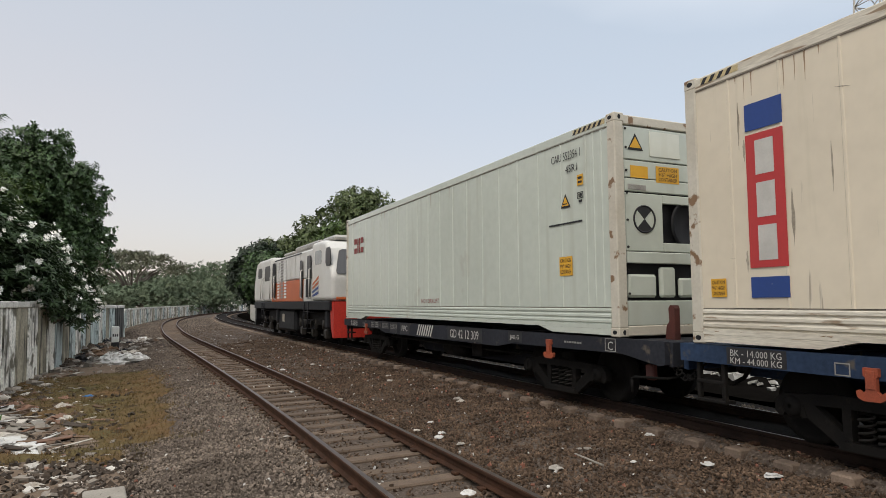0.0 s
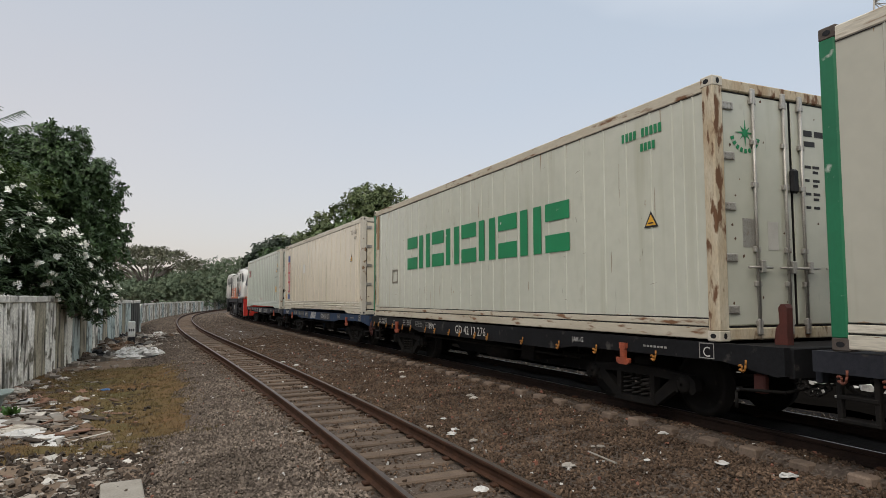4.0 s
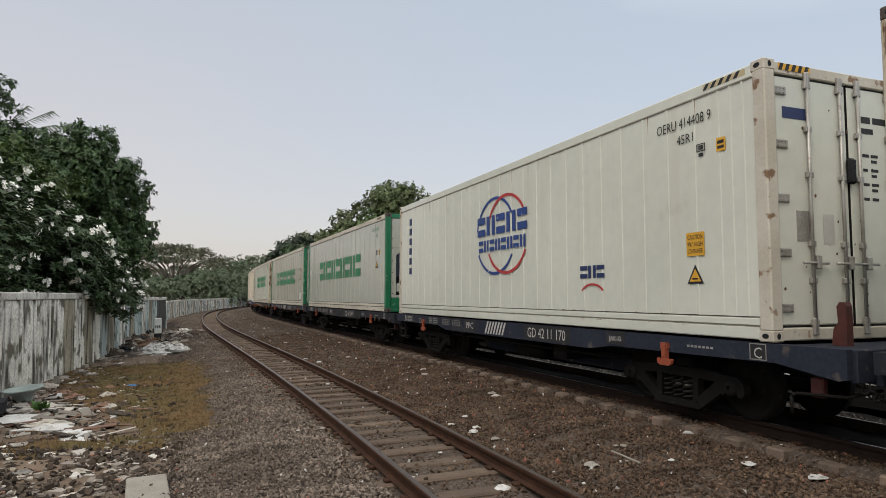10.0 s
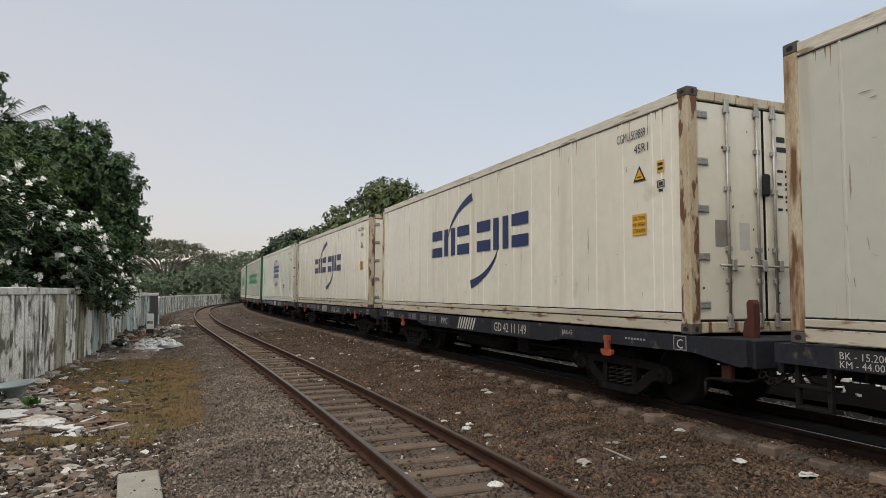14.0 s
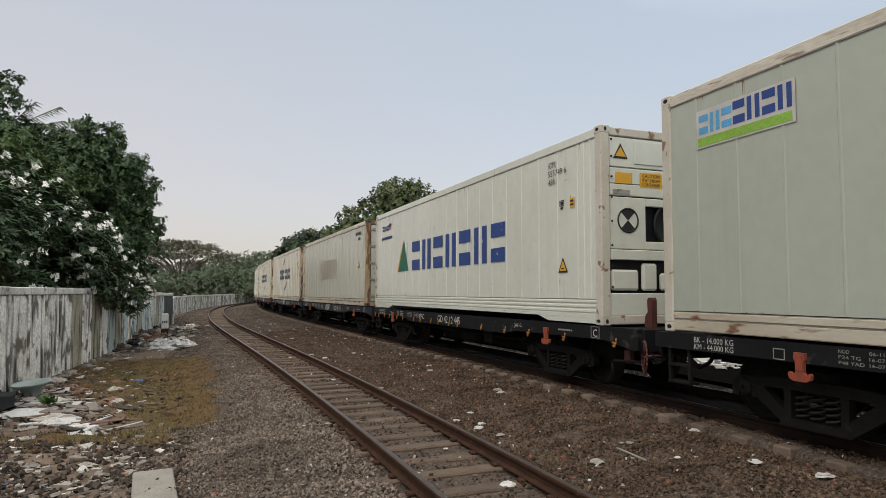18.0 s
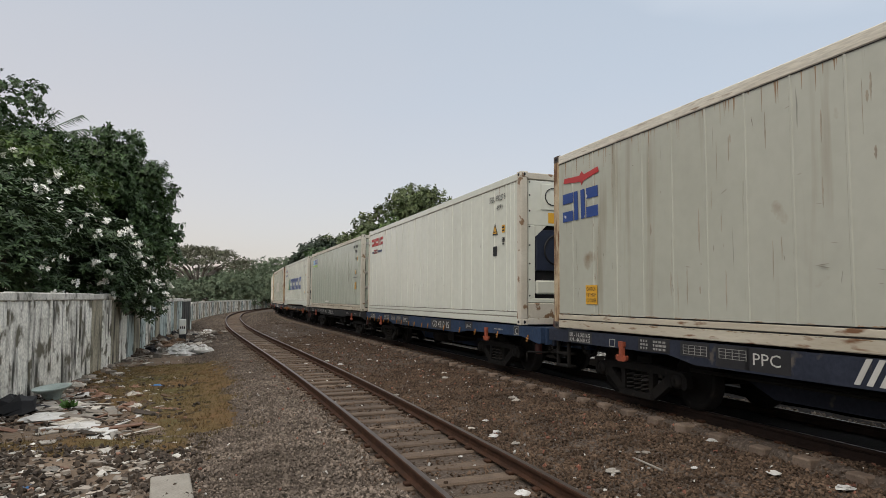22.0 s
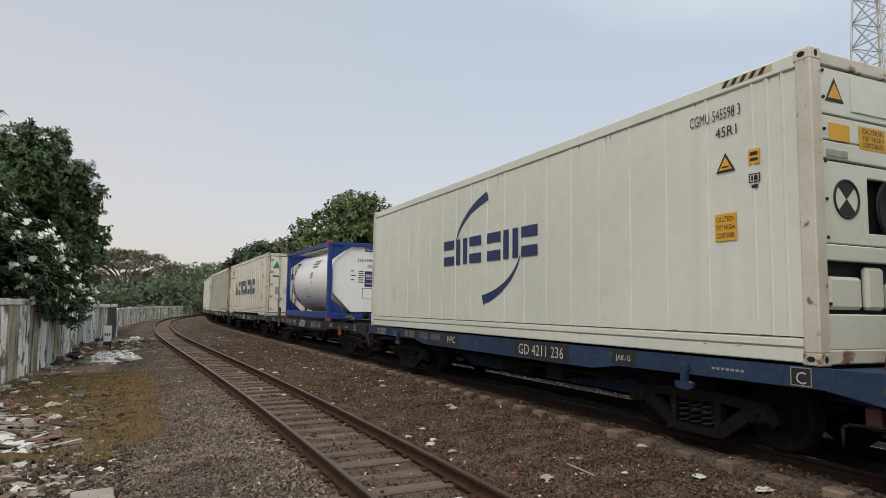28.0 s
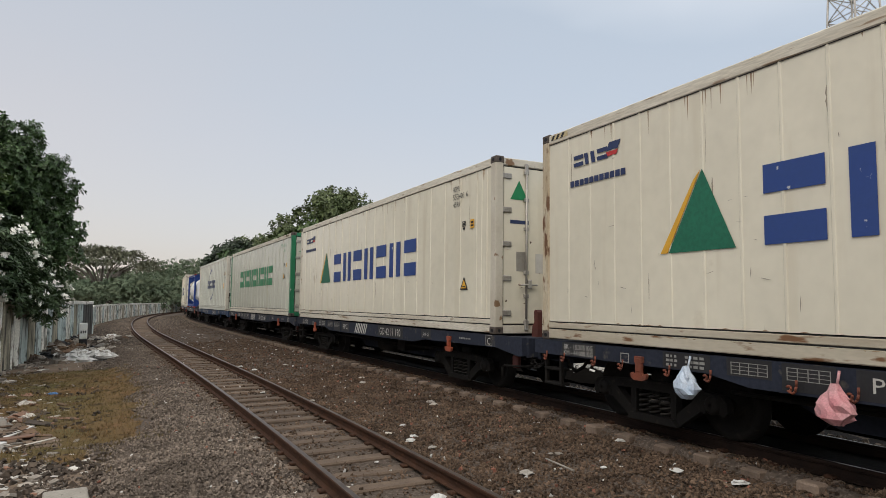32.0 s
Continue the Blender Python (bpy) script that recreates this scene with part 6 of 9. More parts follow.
def hatch_end(root):
    s = part("hatched_strip", flat_end(Mesh(), -1.0, -0.55, 2.80, 2.87, YR + 0.015), M_YEL, root)
    k = Mesh()
    for i in range(5):
        k.slab([(-1.0 + 0.09 * i, 2.80), (-0.955 + 0.09 * i, 2.80), (-0.925 + 0.09 * i, 2.87), (-0.97 + 0.09 * i, 2.87)], "y", YR + 0.012, YR + 0.015)
    part("hatching", k, M_BLK, s)


def tri_end_green(root):
    m = Mesh().slab([(-0.92, 2.20), (-0.58, 2.20), (-0.75, 2.52)], "y", YR + 0.028, YR + 0.031)
    part("triangle_mark", m, M_GREEN, root)
    part("small_bar", flat_end(Mesh(), -0.92, -0.56, 1.80, 1.86, YR + 0.031), M_NAVY, root)


def ringmark(root):
    for ca, cz, rz, t0, t1, mt, nm in ((5.93, 1.60, 0.72, 62, 168, M_BLUE, "blue"), (6.40, 1.60, 0.72, 30, 150, M_RED, "red"), (5.93, 1.60, 0.72, 30, 62, M_BLUE, "blue"), (5.93, 1.55, 0.66, 205, 330, M_BLUE, "blue"), (6.40, 1.55, 0.66, 205, 335, M_RED, "red")):
        part("ring_bow", fix_normals(arc(Mesh(), ca, cz, 0.80, rz, t0, t1, 0.055, 0.055).data("ring_bow", mt)), None, root, "plain " + nm + " ring bow").location.x = -0.003 if mt is M_RED else 0.0
    blocks(root, "brand_block", "plain blue block", 5, 5.16, 7.20, 1.63, 2.0, M_BLUE, 0.08, 0, 0.006)
    blocks(root, "brand_block", "plain blue block", 8, 5.22, 7.14, 1.32, 1.54, M_BLUE, 0.12, 0, 0.006)
    for i in range(6):
        part("small_block", flat(Mesh(), 0.84, 1.02, 1.03 + 0.255 * i, 1.20 + 0.255 * i), M_NAVY, root, "plain dark block in an upright row")
    blocks(root, "small_block", "small plain navy block", 3, 8.8, 9.4, 0.72, 0.90, M_NAVY, 0.0)
    part("red_bow", fix_normals(arc(Mesh(), 9.1, 0.45, 0.3, 0.18, 30, 150, 0.03, 0.03).data("red_bow", M_RED)), None, root)
    part("small_block", flat_end(Mesh(), -0.95, -0.60, 2.30, 2.42, YR + 0.031), M_NAVY, root)


M_CASTRED = mat("dull_red_casting", (0.28, 0.045, 0.03), (0.2, 0.04, 0.03), 6, 0.6)


def tank():
    """A 20-foot tank in a blue frame."""
    root = tagged(new("tank_container"), "white tank container in a bright blue steel frame", "tank container", "containers of the train")
    h, L, y0, y1 = 2.55, 6.058, -3.085, 2.973
    for x in (-1.16, 1.16):
        for y in (y0 + 0.08, y1 - 0.08):
            part("corner_post", Mesh().cbox(x - 0.06, x + 0.06, y - 0.08, y + 0.08, 0.1, h - 0.1, 0.012), M_TANKBLUE, root)
            for z in (0.055, h - 0.055):
                cc = part("corner_casting", Mesh().cbox(x - 0.078, x + 0.078, y - 0.09, y + 0.09, z - 0.056, z + 0.056, 0.012), M_CASTRED, root, "red corner casting")
        part("side_rail", Mesh().cbox(x - 0.05, x + 0.05, y0 + 0.15, y1 - 0.15, h - 0.14, h - 0.03, 0.01), M_TANKBLUE, root)
        part("side_rail", Mesh().cbox(x - 0.05, x + 0.05, y0 + 0.15, y1 - 0.15, 0.10, 0.30, 0.01), M_TANKBLUE, root)
    for y in (y0 + 0.08, y1 - 0.08):
        part("end_rail", Mesh().cbox(-1.1, 1.1, y - 0.05, y + 0.05, h - 0.15, h - 0.03, 0.01), M_TANKBLUE, root)
        part("end_rail", Mesh().cbox(-1.1, 1.1, y - 0.05, y + 0.05, 0.08, 0.25, 0.01), M_TANKBLUE, root)
        for sx in (-1, 1):
            for p in (((1.12, h - 0.62), (1.12, h - 0.44), (0.60, h - 0.10), (0.42, h - 0.10)), ((1.12, 0.68), (1.12, 0.50), (0.72, 0.18), (0.54, 0.18))):
                m = Mesh().slab([(sx * a, b) for a, b in p], "y", y - 0.04, y + 0.04)
                part("brace", fix_normals(m.data("brace", M_TANKBLUE)), None, root)
        for sx in (-1, 1):
            for p in (((1.10, h - 0.14), (1.10, h - 0.60), (0.46, h - 0.14)), ((1.10, 0.24), (1.10, 0.72), (0.58, 0.24))):
                g = Mesh().slab([(sx * a, b) for a, b in p], "y", y - 0.012, y + 0.012)
                part("gusset", fix_normals(g.data("gusset", M_TANKBLUE)), None, root, "blue corner gusset")
    R, cz = 1.10, 1.36
    t = Mesh().lathe([(y0 + 0.12, 0.02), (y0 + 0.13, 0.60), (y0 + 0.20, 0.95), (y0 + 0.34, 1.07), (y0 + 0.50, R), (y1 - 0.50, R), (y1 - 0.34, 1.07), (y1 - 0.2, 0.95), (y1 - 0.13, 0.6), (y1 - 0.12, 0.02)], "y", 48, (0, 0, cz))
    shell_ = part("tank_shell", fix_normals(t.data("tank_shell", M_TANK)), None, root, "white cylindrical tank")
    e = Mesh().slab([(1.13 * math.cos(radians(22.5 + 45 * i)), cz + 1.14 * math.sin(radians(22.5 + 45 * i))) for i in range(8)], "y", y0 + 0.115, y0 + 0.16)
    part("end_plate", fix_normals(e.data("end_plate", M_TANK)), None, root, "white eight-sided end plate")
    walk_ = Mesh()
    for k in range(5):
        walk_.box(-0.75 + 0.12 * k, -0.66 + 0.12 * k, y0 + 0.2, y1 - 0.2, h - 0.09, h - 0.06)
    part("walkway", walk_, M_STEEL, root, "steel roof walkway")
    lad = Mesh()
    for x in (0.72, 1.0):
        lad.tube((x, y0 + 0.02, 0.25), (x, y0 + 0.02, h - 0.15), 0.02, None, 8)
    for k in range(7):
        lad.tube((0.72, y0 + 0.02, 0.42 + 0.3 * k), (1.0, y0 + 0.02, 0.42 + 0.3 * k), 0.014, None, 8)
    part("ladder", lad, M_STEEL, root, "steel ladder")
    m = Mesh()
    flat_end(m, 0.02, 0.42, 1.12, 1.62, y0 + 0.11)
    part("blue_panel", m, mat("navy_panel", (0.02, 0.035, 0.16), None, 2, 0.4), root, "navy panel with plain white blocks")
    m = Mesh()
    for i in range(5):
        flat_end(m, 0.06 + 0.066 * i, 0.11 + 0.066 * i, 1.42, 1.52, y0 + 0.106)
    flat_end(m, 0.06, 0.38, 1.35, 1.38, y0 + 0.106)
    flat_end(m, 0.06, 0.38, 1.20, 1.23, y0 + 0.106)
    part("white_blocks", m, M_WHT, root)
    w = Mesh()
    word_end(w, "EXFU 559681 8", -0.22, 0.52, 1.92, 2.02, y0 + 0.108)
    word_end(w, "22K2", 0.10, 0.36, 1.75, 1.84, y0 + 0.108)
    for k in range(6):
        flat_end(w, -0.18 - 0.02 * (k % 2), -0.02, 1.60 - 0.07 * k, 1.630 - 0.07 * k, y0 + 0.11)
        if k % 2 == 0:
            flat_end(w, -0.45, -0.34 + 0.03 * (k % 4), 1.60 - 0.07 * k, 1.630 - 0.07 * k, y0 + 0.11)
    flat_end(w, 0.0, 0.36, 2.26, 2.30, y0 + 0.11)
    for i in range(6):
        flat_end(w, 0.01 + 0.06 * i, 0.05 + 0.06 * i, 2.32, 2.38, y0 + 0.11)
    part("lettering", w, M_BLK, root)
    tri_end(root, 0.58, 1.78, y0 + 0.11, 0.15)
    d = Mesh().slab([(0.48, 0.80), (0.62, 0.94), (0.48, 1.08), (0.34, 0.94)], "y", y0 + 0.106, y0 + 0.11)
    part("diamond_sign", d, M_SKETCH, root, "worn grey diamond sign")
    fr = Mesh()
    for x0, x1, z0, z1 in ((-0.05, 0.40, 0.72, 0.735), (-0.05, 0.40, 1.06, 1.075), (-0.05, -0.035, 0.72, 1.07), (0.385, 0.40, 0.72, 1.07)):
        flat_end(fr, x0, x1, z0, z1, y0 + 0.11)
    part("placard_frame", fr, M_BLK, root)
    part("side_box", Mesh().cbox(-1.13, -1.05, y0 + 0.16, y0 + 0.50, 0.95, 1.75, 0.02), M_STEEL, root, "grey document box")
    v = Mesh().lathe([(0, 0.05), (-0.14, 0.10), (-0.2, 0.10), (-0.2, 0.02)], "y", 14, (0.05, y0 + 0.14, 0.18))
    part("outlet_valve", v, M_GRIME, root)

    def on_shell(a0, a1, t0, t1, material, name, n=6, off=0.006):
        mm = Mesh()
        for i in range(n + 1):
            t = radians(t0 + (t1 - t0) * i / n)
            for y in (a0, a1):
                mm.v.append((-(R + off) * math.cos(t), y, cz + (R + off) * math.sin(t)))
        for i in range(n):
            mm.f.append((2 * i, 2 * i + 1, 2 * i + 3, 2 * i + 2))
            mm.smooth.append(True)
        return part(name, fix_normals(mm.data(name, material)), None, shell_)
    navy = mat("navy_band", (0.02, 0.04, 0.15), None, 2, 0.4)
    on_shell(2.15, 2.42, -42, 42, navy, "navy_band", 10)
    for k in range(5):
        on_shell(2.21, 2.36, 25 - 14 * k, 33 - 14 * k, M_WHT, "white_block", 2, 0.010)
    for k in range(3):
        for i in range(7):
            on_shell(-0.30 - 0.11 * i, -0.22 - 0.11 * i, 36 - 6 * k, 39 - 6 * k, M_BLK, "lettering_bar", 2)
    for k in range(4):
        on_shell(-0.6, -0.25, 14 - 3.2 * k, 15.4 - 3.2 * k, M_BLK, "lettering_bar", 2)
    on_shell(-0.55, -0.45, -6, -1, M_YEL, "yellow_sticker", 2)
    for p in ((0.05, 0.07, -30, -14), (0.55, 0.57, -30, -14), (0.05, 0.57, -14.8, -14), (0.05, 0.57, -30, -29.2)):
        on_shell(*p, M_BLK, "placard_frame", 3)
    return root


def locomotive():
    """A double-cab diesel in white, orange and black; its middle at y = 0, heights from the wagons' loads."""
    root = tagged(new("locomotive"), "white and orange diesel locomotive with black running gear", "locomotive")
    z0, zs, X = 0.52, 2.36, 1.36

    def on_side(name, ya, yb, za, zb, material, parent, label="", cut=0.06, proud=0.008):
        pts = [(ya, za + cut), (ya + cut, za), (yb - cut, za), (yb, za + cut), (yb, zb - cut), (yb - cut, zb), (ya + cut, zb), (ya, zb - cut)]
        for x in (-X, X):
            part(name, fix_normals(Mesh().slab(pts, "x", x - proud, x + proud).data(name, material)), None, parent, label)

    for sg, yin in ((1, 2.75), (-1, -4.75)):
        ye = sg * 7.3
        prof = [(yin, z0), (ye, z0), (ye + sg * 0.06, 1.30), (ye - sg * 0.45, 2.20), (ye - sg * 0.80, 2.44), (ye - sg * 1.3, 2.52), (yin, 2.52)]
        cab = part("cab", fix_normals(Mesh().slab(prof, "x", -X, X).data("cab", M_LOCOWHITE)), None, root, "white driver's cab")
        bv = cab.modifiers.new("bevel", "BEVEL")
        bv.width, bv.segments = 0.14, 4
        for sx in (-1, 1):
            w = Mesh().slab([(sx * p, q) for p, q in ((0.06, 0.0), (1.18, 0.0), (1.20, 0.12), (1.02, 0.86), (0.90, 0.92), (0.06, 0.92))], "y", -0.015, 0.015)
            ob = part("windscreen", fix_normals(w.data("windscreen", M_GLASS)), None, cab, "dark windscreen")
            ob.matrix_basis = Matrix.Translation((0, ye + sg * 0.045, 1.36)) @ Euler((sg * radians(29), 0, 0)).to_matrix().to_4x4()
            part("headlight", Mesh().lathe([(0, 0.11), (sg * 0.06, 0.11), (sg * 0.06, 0.02)], "y", 14, (sx * 0.75, ye + sg * 0.03, 1.08)), M_STEEL, cab)
        part("nose_band", Mesh().cbox(-1.2, 1.2, min(ye, ye + sg * 0.045), max(ye, ye + sg * 0.045), 0.56, 0.64, 0.01), M_LOCOORANGE, cab)
        part("coupler", Mesh().cbox(-0.13, 0.13, min(sg * 7.2, sg * 7.7), max(sg * 7.2, sg * 7.7), -0.42, -0.14, 0.03), M_GRIME, root)
        part("end_skirt", fix_normals(Mesh().slab([(ye + sg * 0.05, 0.50), (ye - sg * 0.42, 0.50), (ye - sg * 0.30, -0.30), (ye - sg * 0.10, -0.62), (ye + sg * 0.05, -0.62)], "x", -1.28, 1.28).data("end_skirt", M_LOCORED if sg < 0 else M_DARK)), None, root, "red end skirt" if sg < 0 else "black end skirt")
    # front cab side
    on_side("cab_window", 2.95, 4.30, 1.48, 2.16, M_CABDARK, root, "dark rounded side window", 0.14)
    on_side("cab_window", 5.05, 6.15, 1.66, 2.14, M_CABDARK, root, "", 0.10)
    on_side("cab_door", 4.35, 4.95, 0.58, 2.20, M_LOCOWHITE, root, "white cab door", 0.03)
    # rear cab side
    # grey base colour stands in for sky reflected by this pane
    on_side("cab_window", -6.10, -5.25, 1.74, 2.20, mat("sky_lit_glass", (0.16, 0.18, 0.18), None, 2, 0.15, spec=0.7), root, "side window greyed for the sky's reflection", 0.06)
    on_side("nose_window", -7.22, -6.62, 1.62, 2.22, M_CABDARK, root, "dark corner window", 0.12)
    on_side("side_door", -4.60, -4.12, 1.34, 2.12, M_CABDARK, root, "", 0.04)
    on_side("side_door", -4.50, -3.95, 0.66, 1.30, M_DARK, root, "dark door recess", 0.02)
    on_side("side_door", -3.34, -2.98, 0.66, 2.02, M_CABDARK, root, "", 0.04)
    on_side("side_door", 1.80, 2.40, 0.70, 2.20, M_DARK, root, "dark door opening", 0.02)
    for k, c in enumerate((M_LOCOORANGE, M_LOCOORANGE, M_BLUE, M_BLUE)):
        st = Mesh().slab([(-4.95, 1.12 - 0.13 * k), (-5.75, 1.36 - 0.17 * k), (-5.75, 1.27 - 0.17 * k), (-4.95, 1.05 - 0.13 * k)], "x", -X - 0.01, -X - 0.004)
        part("cab_stripe", fix_normals(st.data("cab_stripe", c)), None, root)
    part("engine_hood", Mesh().cbox(-1.30, 1.30, -4.76, 2.76, 1.32, zs, 0.06), M_LOCOWHITE, root, "white engine hood")
    part("orange_band", Mesh().cbox(-1.312, 1.312, -3.35, 2.76, z0, 1.34, 0.02), M_LOCOORANGE, root, "orange lower hood")
    part("door_bay", Mesh().cbox(-1.31, 1.31, -4.76, -3.36, z0, 1.32, 0.02), M_LOCOWHITE, root)
    for ya, yb, za, zb in ((-4.7, 2.7, 2.36, 2.50), (-4.2, -0.4, 2.50, 2.72), (0.1, 1.9, 2.50, 2.62)):
        part("roof_hatch", Mesh().cbox(-0.98, 0.98, ya, yb, za, zb, 0.06), M_STEEL, root, "grey raised roof equipment")
    part("roof_grille", Mesh().cbox(-1.0, 1.0, -6.3, -4.7, 2.52, 2.70, 0.08), M_STEEL, root)
    # darker grey copy that puts shade into the middle louvre bank's colour
    tone = mat("shaded_louvre_steel", (0.28, 0.27, 0.25), None, 4, 0.6)
    for j, yy in enumerate((1.05, 0.35, -0.35)):
        g = Mesh()
        for k in range(13):
            g.slab([(-1.30, 0.66 + 0.125 * k), (-1.335, 0.66 + 0.125 * k), (-1.312, 0.745 + 0.125 * k), (-1.30, 0.745 + 0.125 * k)], "y", yy, yy + 0.42)
        part("louvre_bank", fix_normals(g.data("louvre_bank", tone if j == 1 else M_LOCOWHITE)), None, root, "bank of slanted louvres")
    for yy in (-2.75, -1.95, -1.15):
        part("hood_door", Mesh().cbox(-1.318, -1.30, yy, yy + 0.72, 1.40, 2.26, 0.006), M_LOCOWHITE, root)
    part("name_bar", Mesh().box(-1.309, -1.30, -3.0, 2.2, 2.275, 2.325), M_BLK, root, "thin dark line of plain bars")
    part("underframe", Mesh().cbox(-1.36, 1.36, -7.1, 7.2, 0.22, z0, 0.02), M_DARK, root, "black underframe")
    part("fuel_tank", Mesh().cbox(-1.22, 1.22, -1.5, 1.6, -0.66, 0.22, 0.10), M_DARK, root, "black fuel tank")
    part("number_plate_panel", Mesh().box(-1.232, -1.222, 0.35, 0.75, -0.30, 0.02), M_SKETCH, root)
    for yy in (4.98, 4.32, 2.55, 1.65, -3.42, -4.72):
        part("handrail", Mesh().path([(-1.36, yy, 0.62), (-1.44, yy, 0.66), (-1.44, yy, 1.62), (-1.36, yy, 1.66)], 0.02, 6), M_WHT, root, "white handrail")
    for yy in (4.65, -4.05):
        st = Mesh()
        for z in (-0.45, -0.15, 0.15):
            st.box(-1.40, -1.15, yy - 0.28, yy + 0.28, z, z + 0.03)
        for d in (-0.28, 0.28):
            st.tube((-1.38, yy + d, -0.46), (-1.38, yy + d, 0.5), 0.02, None, 6)
        part("steps", st, M_DARK, root, "black steps up to the cab")
    for yb in (4.05, -4.05):
        b = part("bogie", Mesh().cbox(-0.9, 0.9, yb - 0.4, yb + 0.4, -0.5, 0.2, 0.03), M_GRIME, root, "black three-axle bogie")
        for x in (-1.0, 1.0):
            fm = Mesh().slab([(yb + p, q) for p, q in ((-2.3, -0.12), (-2.2, 0.14), (2.2, 0.14), (2.3, -0.12), (2.1, -0.45), (1.25, -0.45), (1.1, -0.30), (0.6, -0.30), (0.45, -0.45), (-0.45, -0.45), (-0.6, -0.30), (-1.1, -0.30), (-1.25, -0.45), (-2.1, -0.45))], "x", x - 0.09, x + 0.09)
            part("side_frame", fix_normals(fm.data("side_frame", M_GRIME)), None, b)
        for dy in (-1.7, 0, 1.7):
            ws = part("wheelset", WHEELSET, None, root)
            ws.matrix_basis = pose(0, yb + dy, -WAGON_Z + 0.387)
            part("axle_box", Mesh().cbox(-1.14, -0.95, yb + dy - 0.17, yb + dy + 0.17, -0.72, -0.42, 0.04), M_TREAD, b)
            for d in (-0.32, 0.32):
                part("coil_spring", Mesh().tube((-1.06, yb + dy + d, -0.42), (-1.06, yb + dy + d, -0.12), 0.075, None, 10), M_TREAD, b)
            WHEELS.append((ws, root, yb + dy))
        part("brake_cylinder", Mesh().lathe([(-0.3, 0.02), (-0.28, 0.12), (0.28, 0.12), (0.3, 0.02)], "y", 12, (-1.12, yb + 0.85, -0.02)), M_GRIME, b)
        part("sand_box", Mesh().cbox(-1.3, -1.05, yb - 2.6, yb - 2.25, -0.35, 0.2, 0.04), M_DARK, b)
    return root


train()
LOCO = locomotive()


# ---- boundary wall ----
def wall_run(pts, mats, group_label, height, posts=2.4):
    root = tagged(new("boundary_wall"), group_label, "wall", kind="structure")
    k = 0
    for (x0, y0), (x1, y1) in zip(pts[:-1], pts[1:]):
        L = math.hypot(x1 - x0, y1 - y0)
        th = math.atan2(y1 - y0, x1 - x0)
        n = max(1, round(L / 1.2))
        for i in range(n):
            base = Matrix.Translation((x0 + (x1 - x0) * i / n, y0 + (y1 - y0) * i / n, -0.40)) @ Matrix.Rotation(th, 4, "Z")
            w = L / n
            mm = mats[k % len(mats)]
            p = part("panel", Mesh().cbox(0.06, w - 0.005, -0.035, 0.035, 0.0, height - 0.17, 0.012), mm, root)
            p.matrix_basis = base
            q = part("post", Mesh().cbox(-0.055, 0.065, -0.065, 0.065, 0.0, height - 0.15, 0.015), mm, root)
            q.matrix_basis = base
            c = part("coping", Mesh().cbox(0.0, w - 0.006, -0.075, 0.075, height - 0.17, height + random.uniform(-0.01, 0.015), 0.02), M_COPING, root)
            c.matrix_basis = base
            k += 1
    return root


wall_run([(-0.6, -13.0), (-4.6, -1.0), (-9.95, 15.0), (-13.0, 24.0)], [M_FENCE] * 27 + [M_FENCE3, M_FENCE] + [M_FENCE3, M_FENCE, M_FENCE2] * 3, "mould-streaked whitewashed concrete panel wall", 2.28)
wall_run([(-13.0, 24.0), (-17.4, 36.7)], [M_FENCE2, M_FENCE, M_FENCE2, M_FENCE3, M_FENCE2], "blue-green weathered concrete panel wall", 2.13)
wall_run([(-17.4, 36.7), (-18.9, 41.0)], [M_FENCE4], "blackened stretch of concrete panel wall", 2.10)
wall_run([(-19.0, 41.3), (-26.3, 57.3), (-31.4, 73.1)] + [near_at(s, 3.1)[:2] for s in (94, 112, 132, 155)], [M_FENCE2, M_FENCE, M_FENCE, M_FENCE3, M_FENCE], "long weathered concrete wall following the track", 1.78)


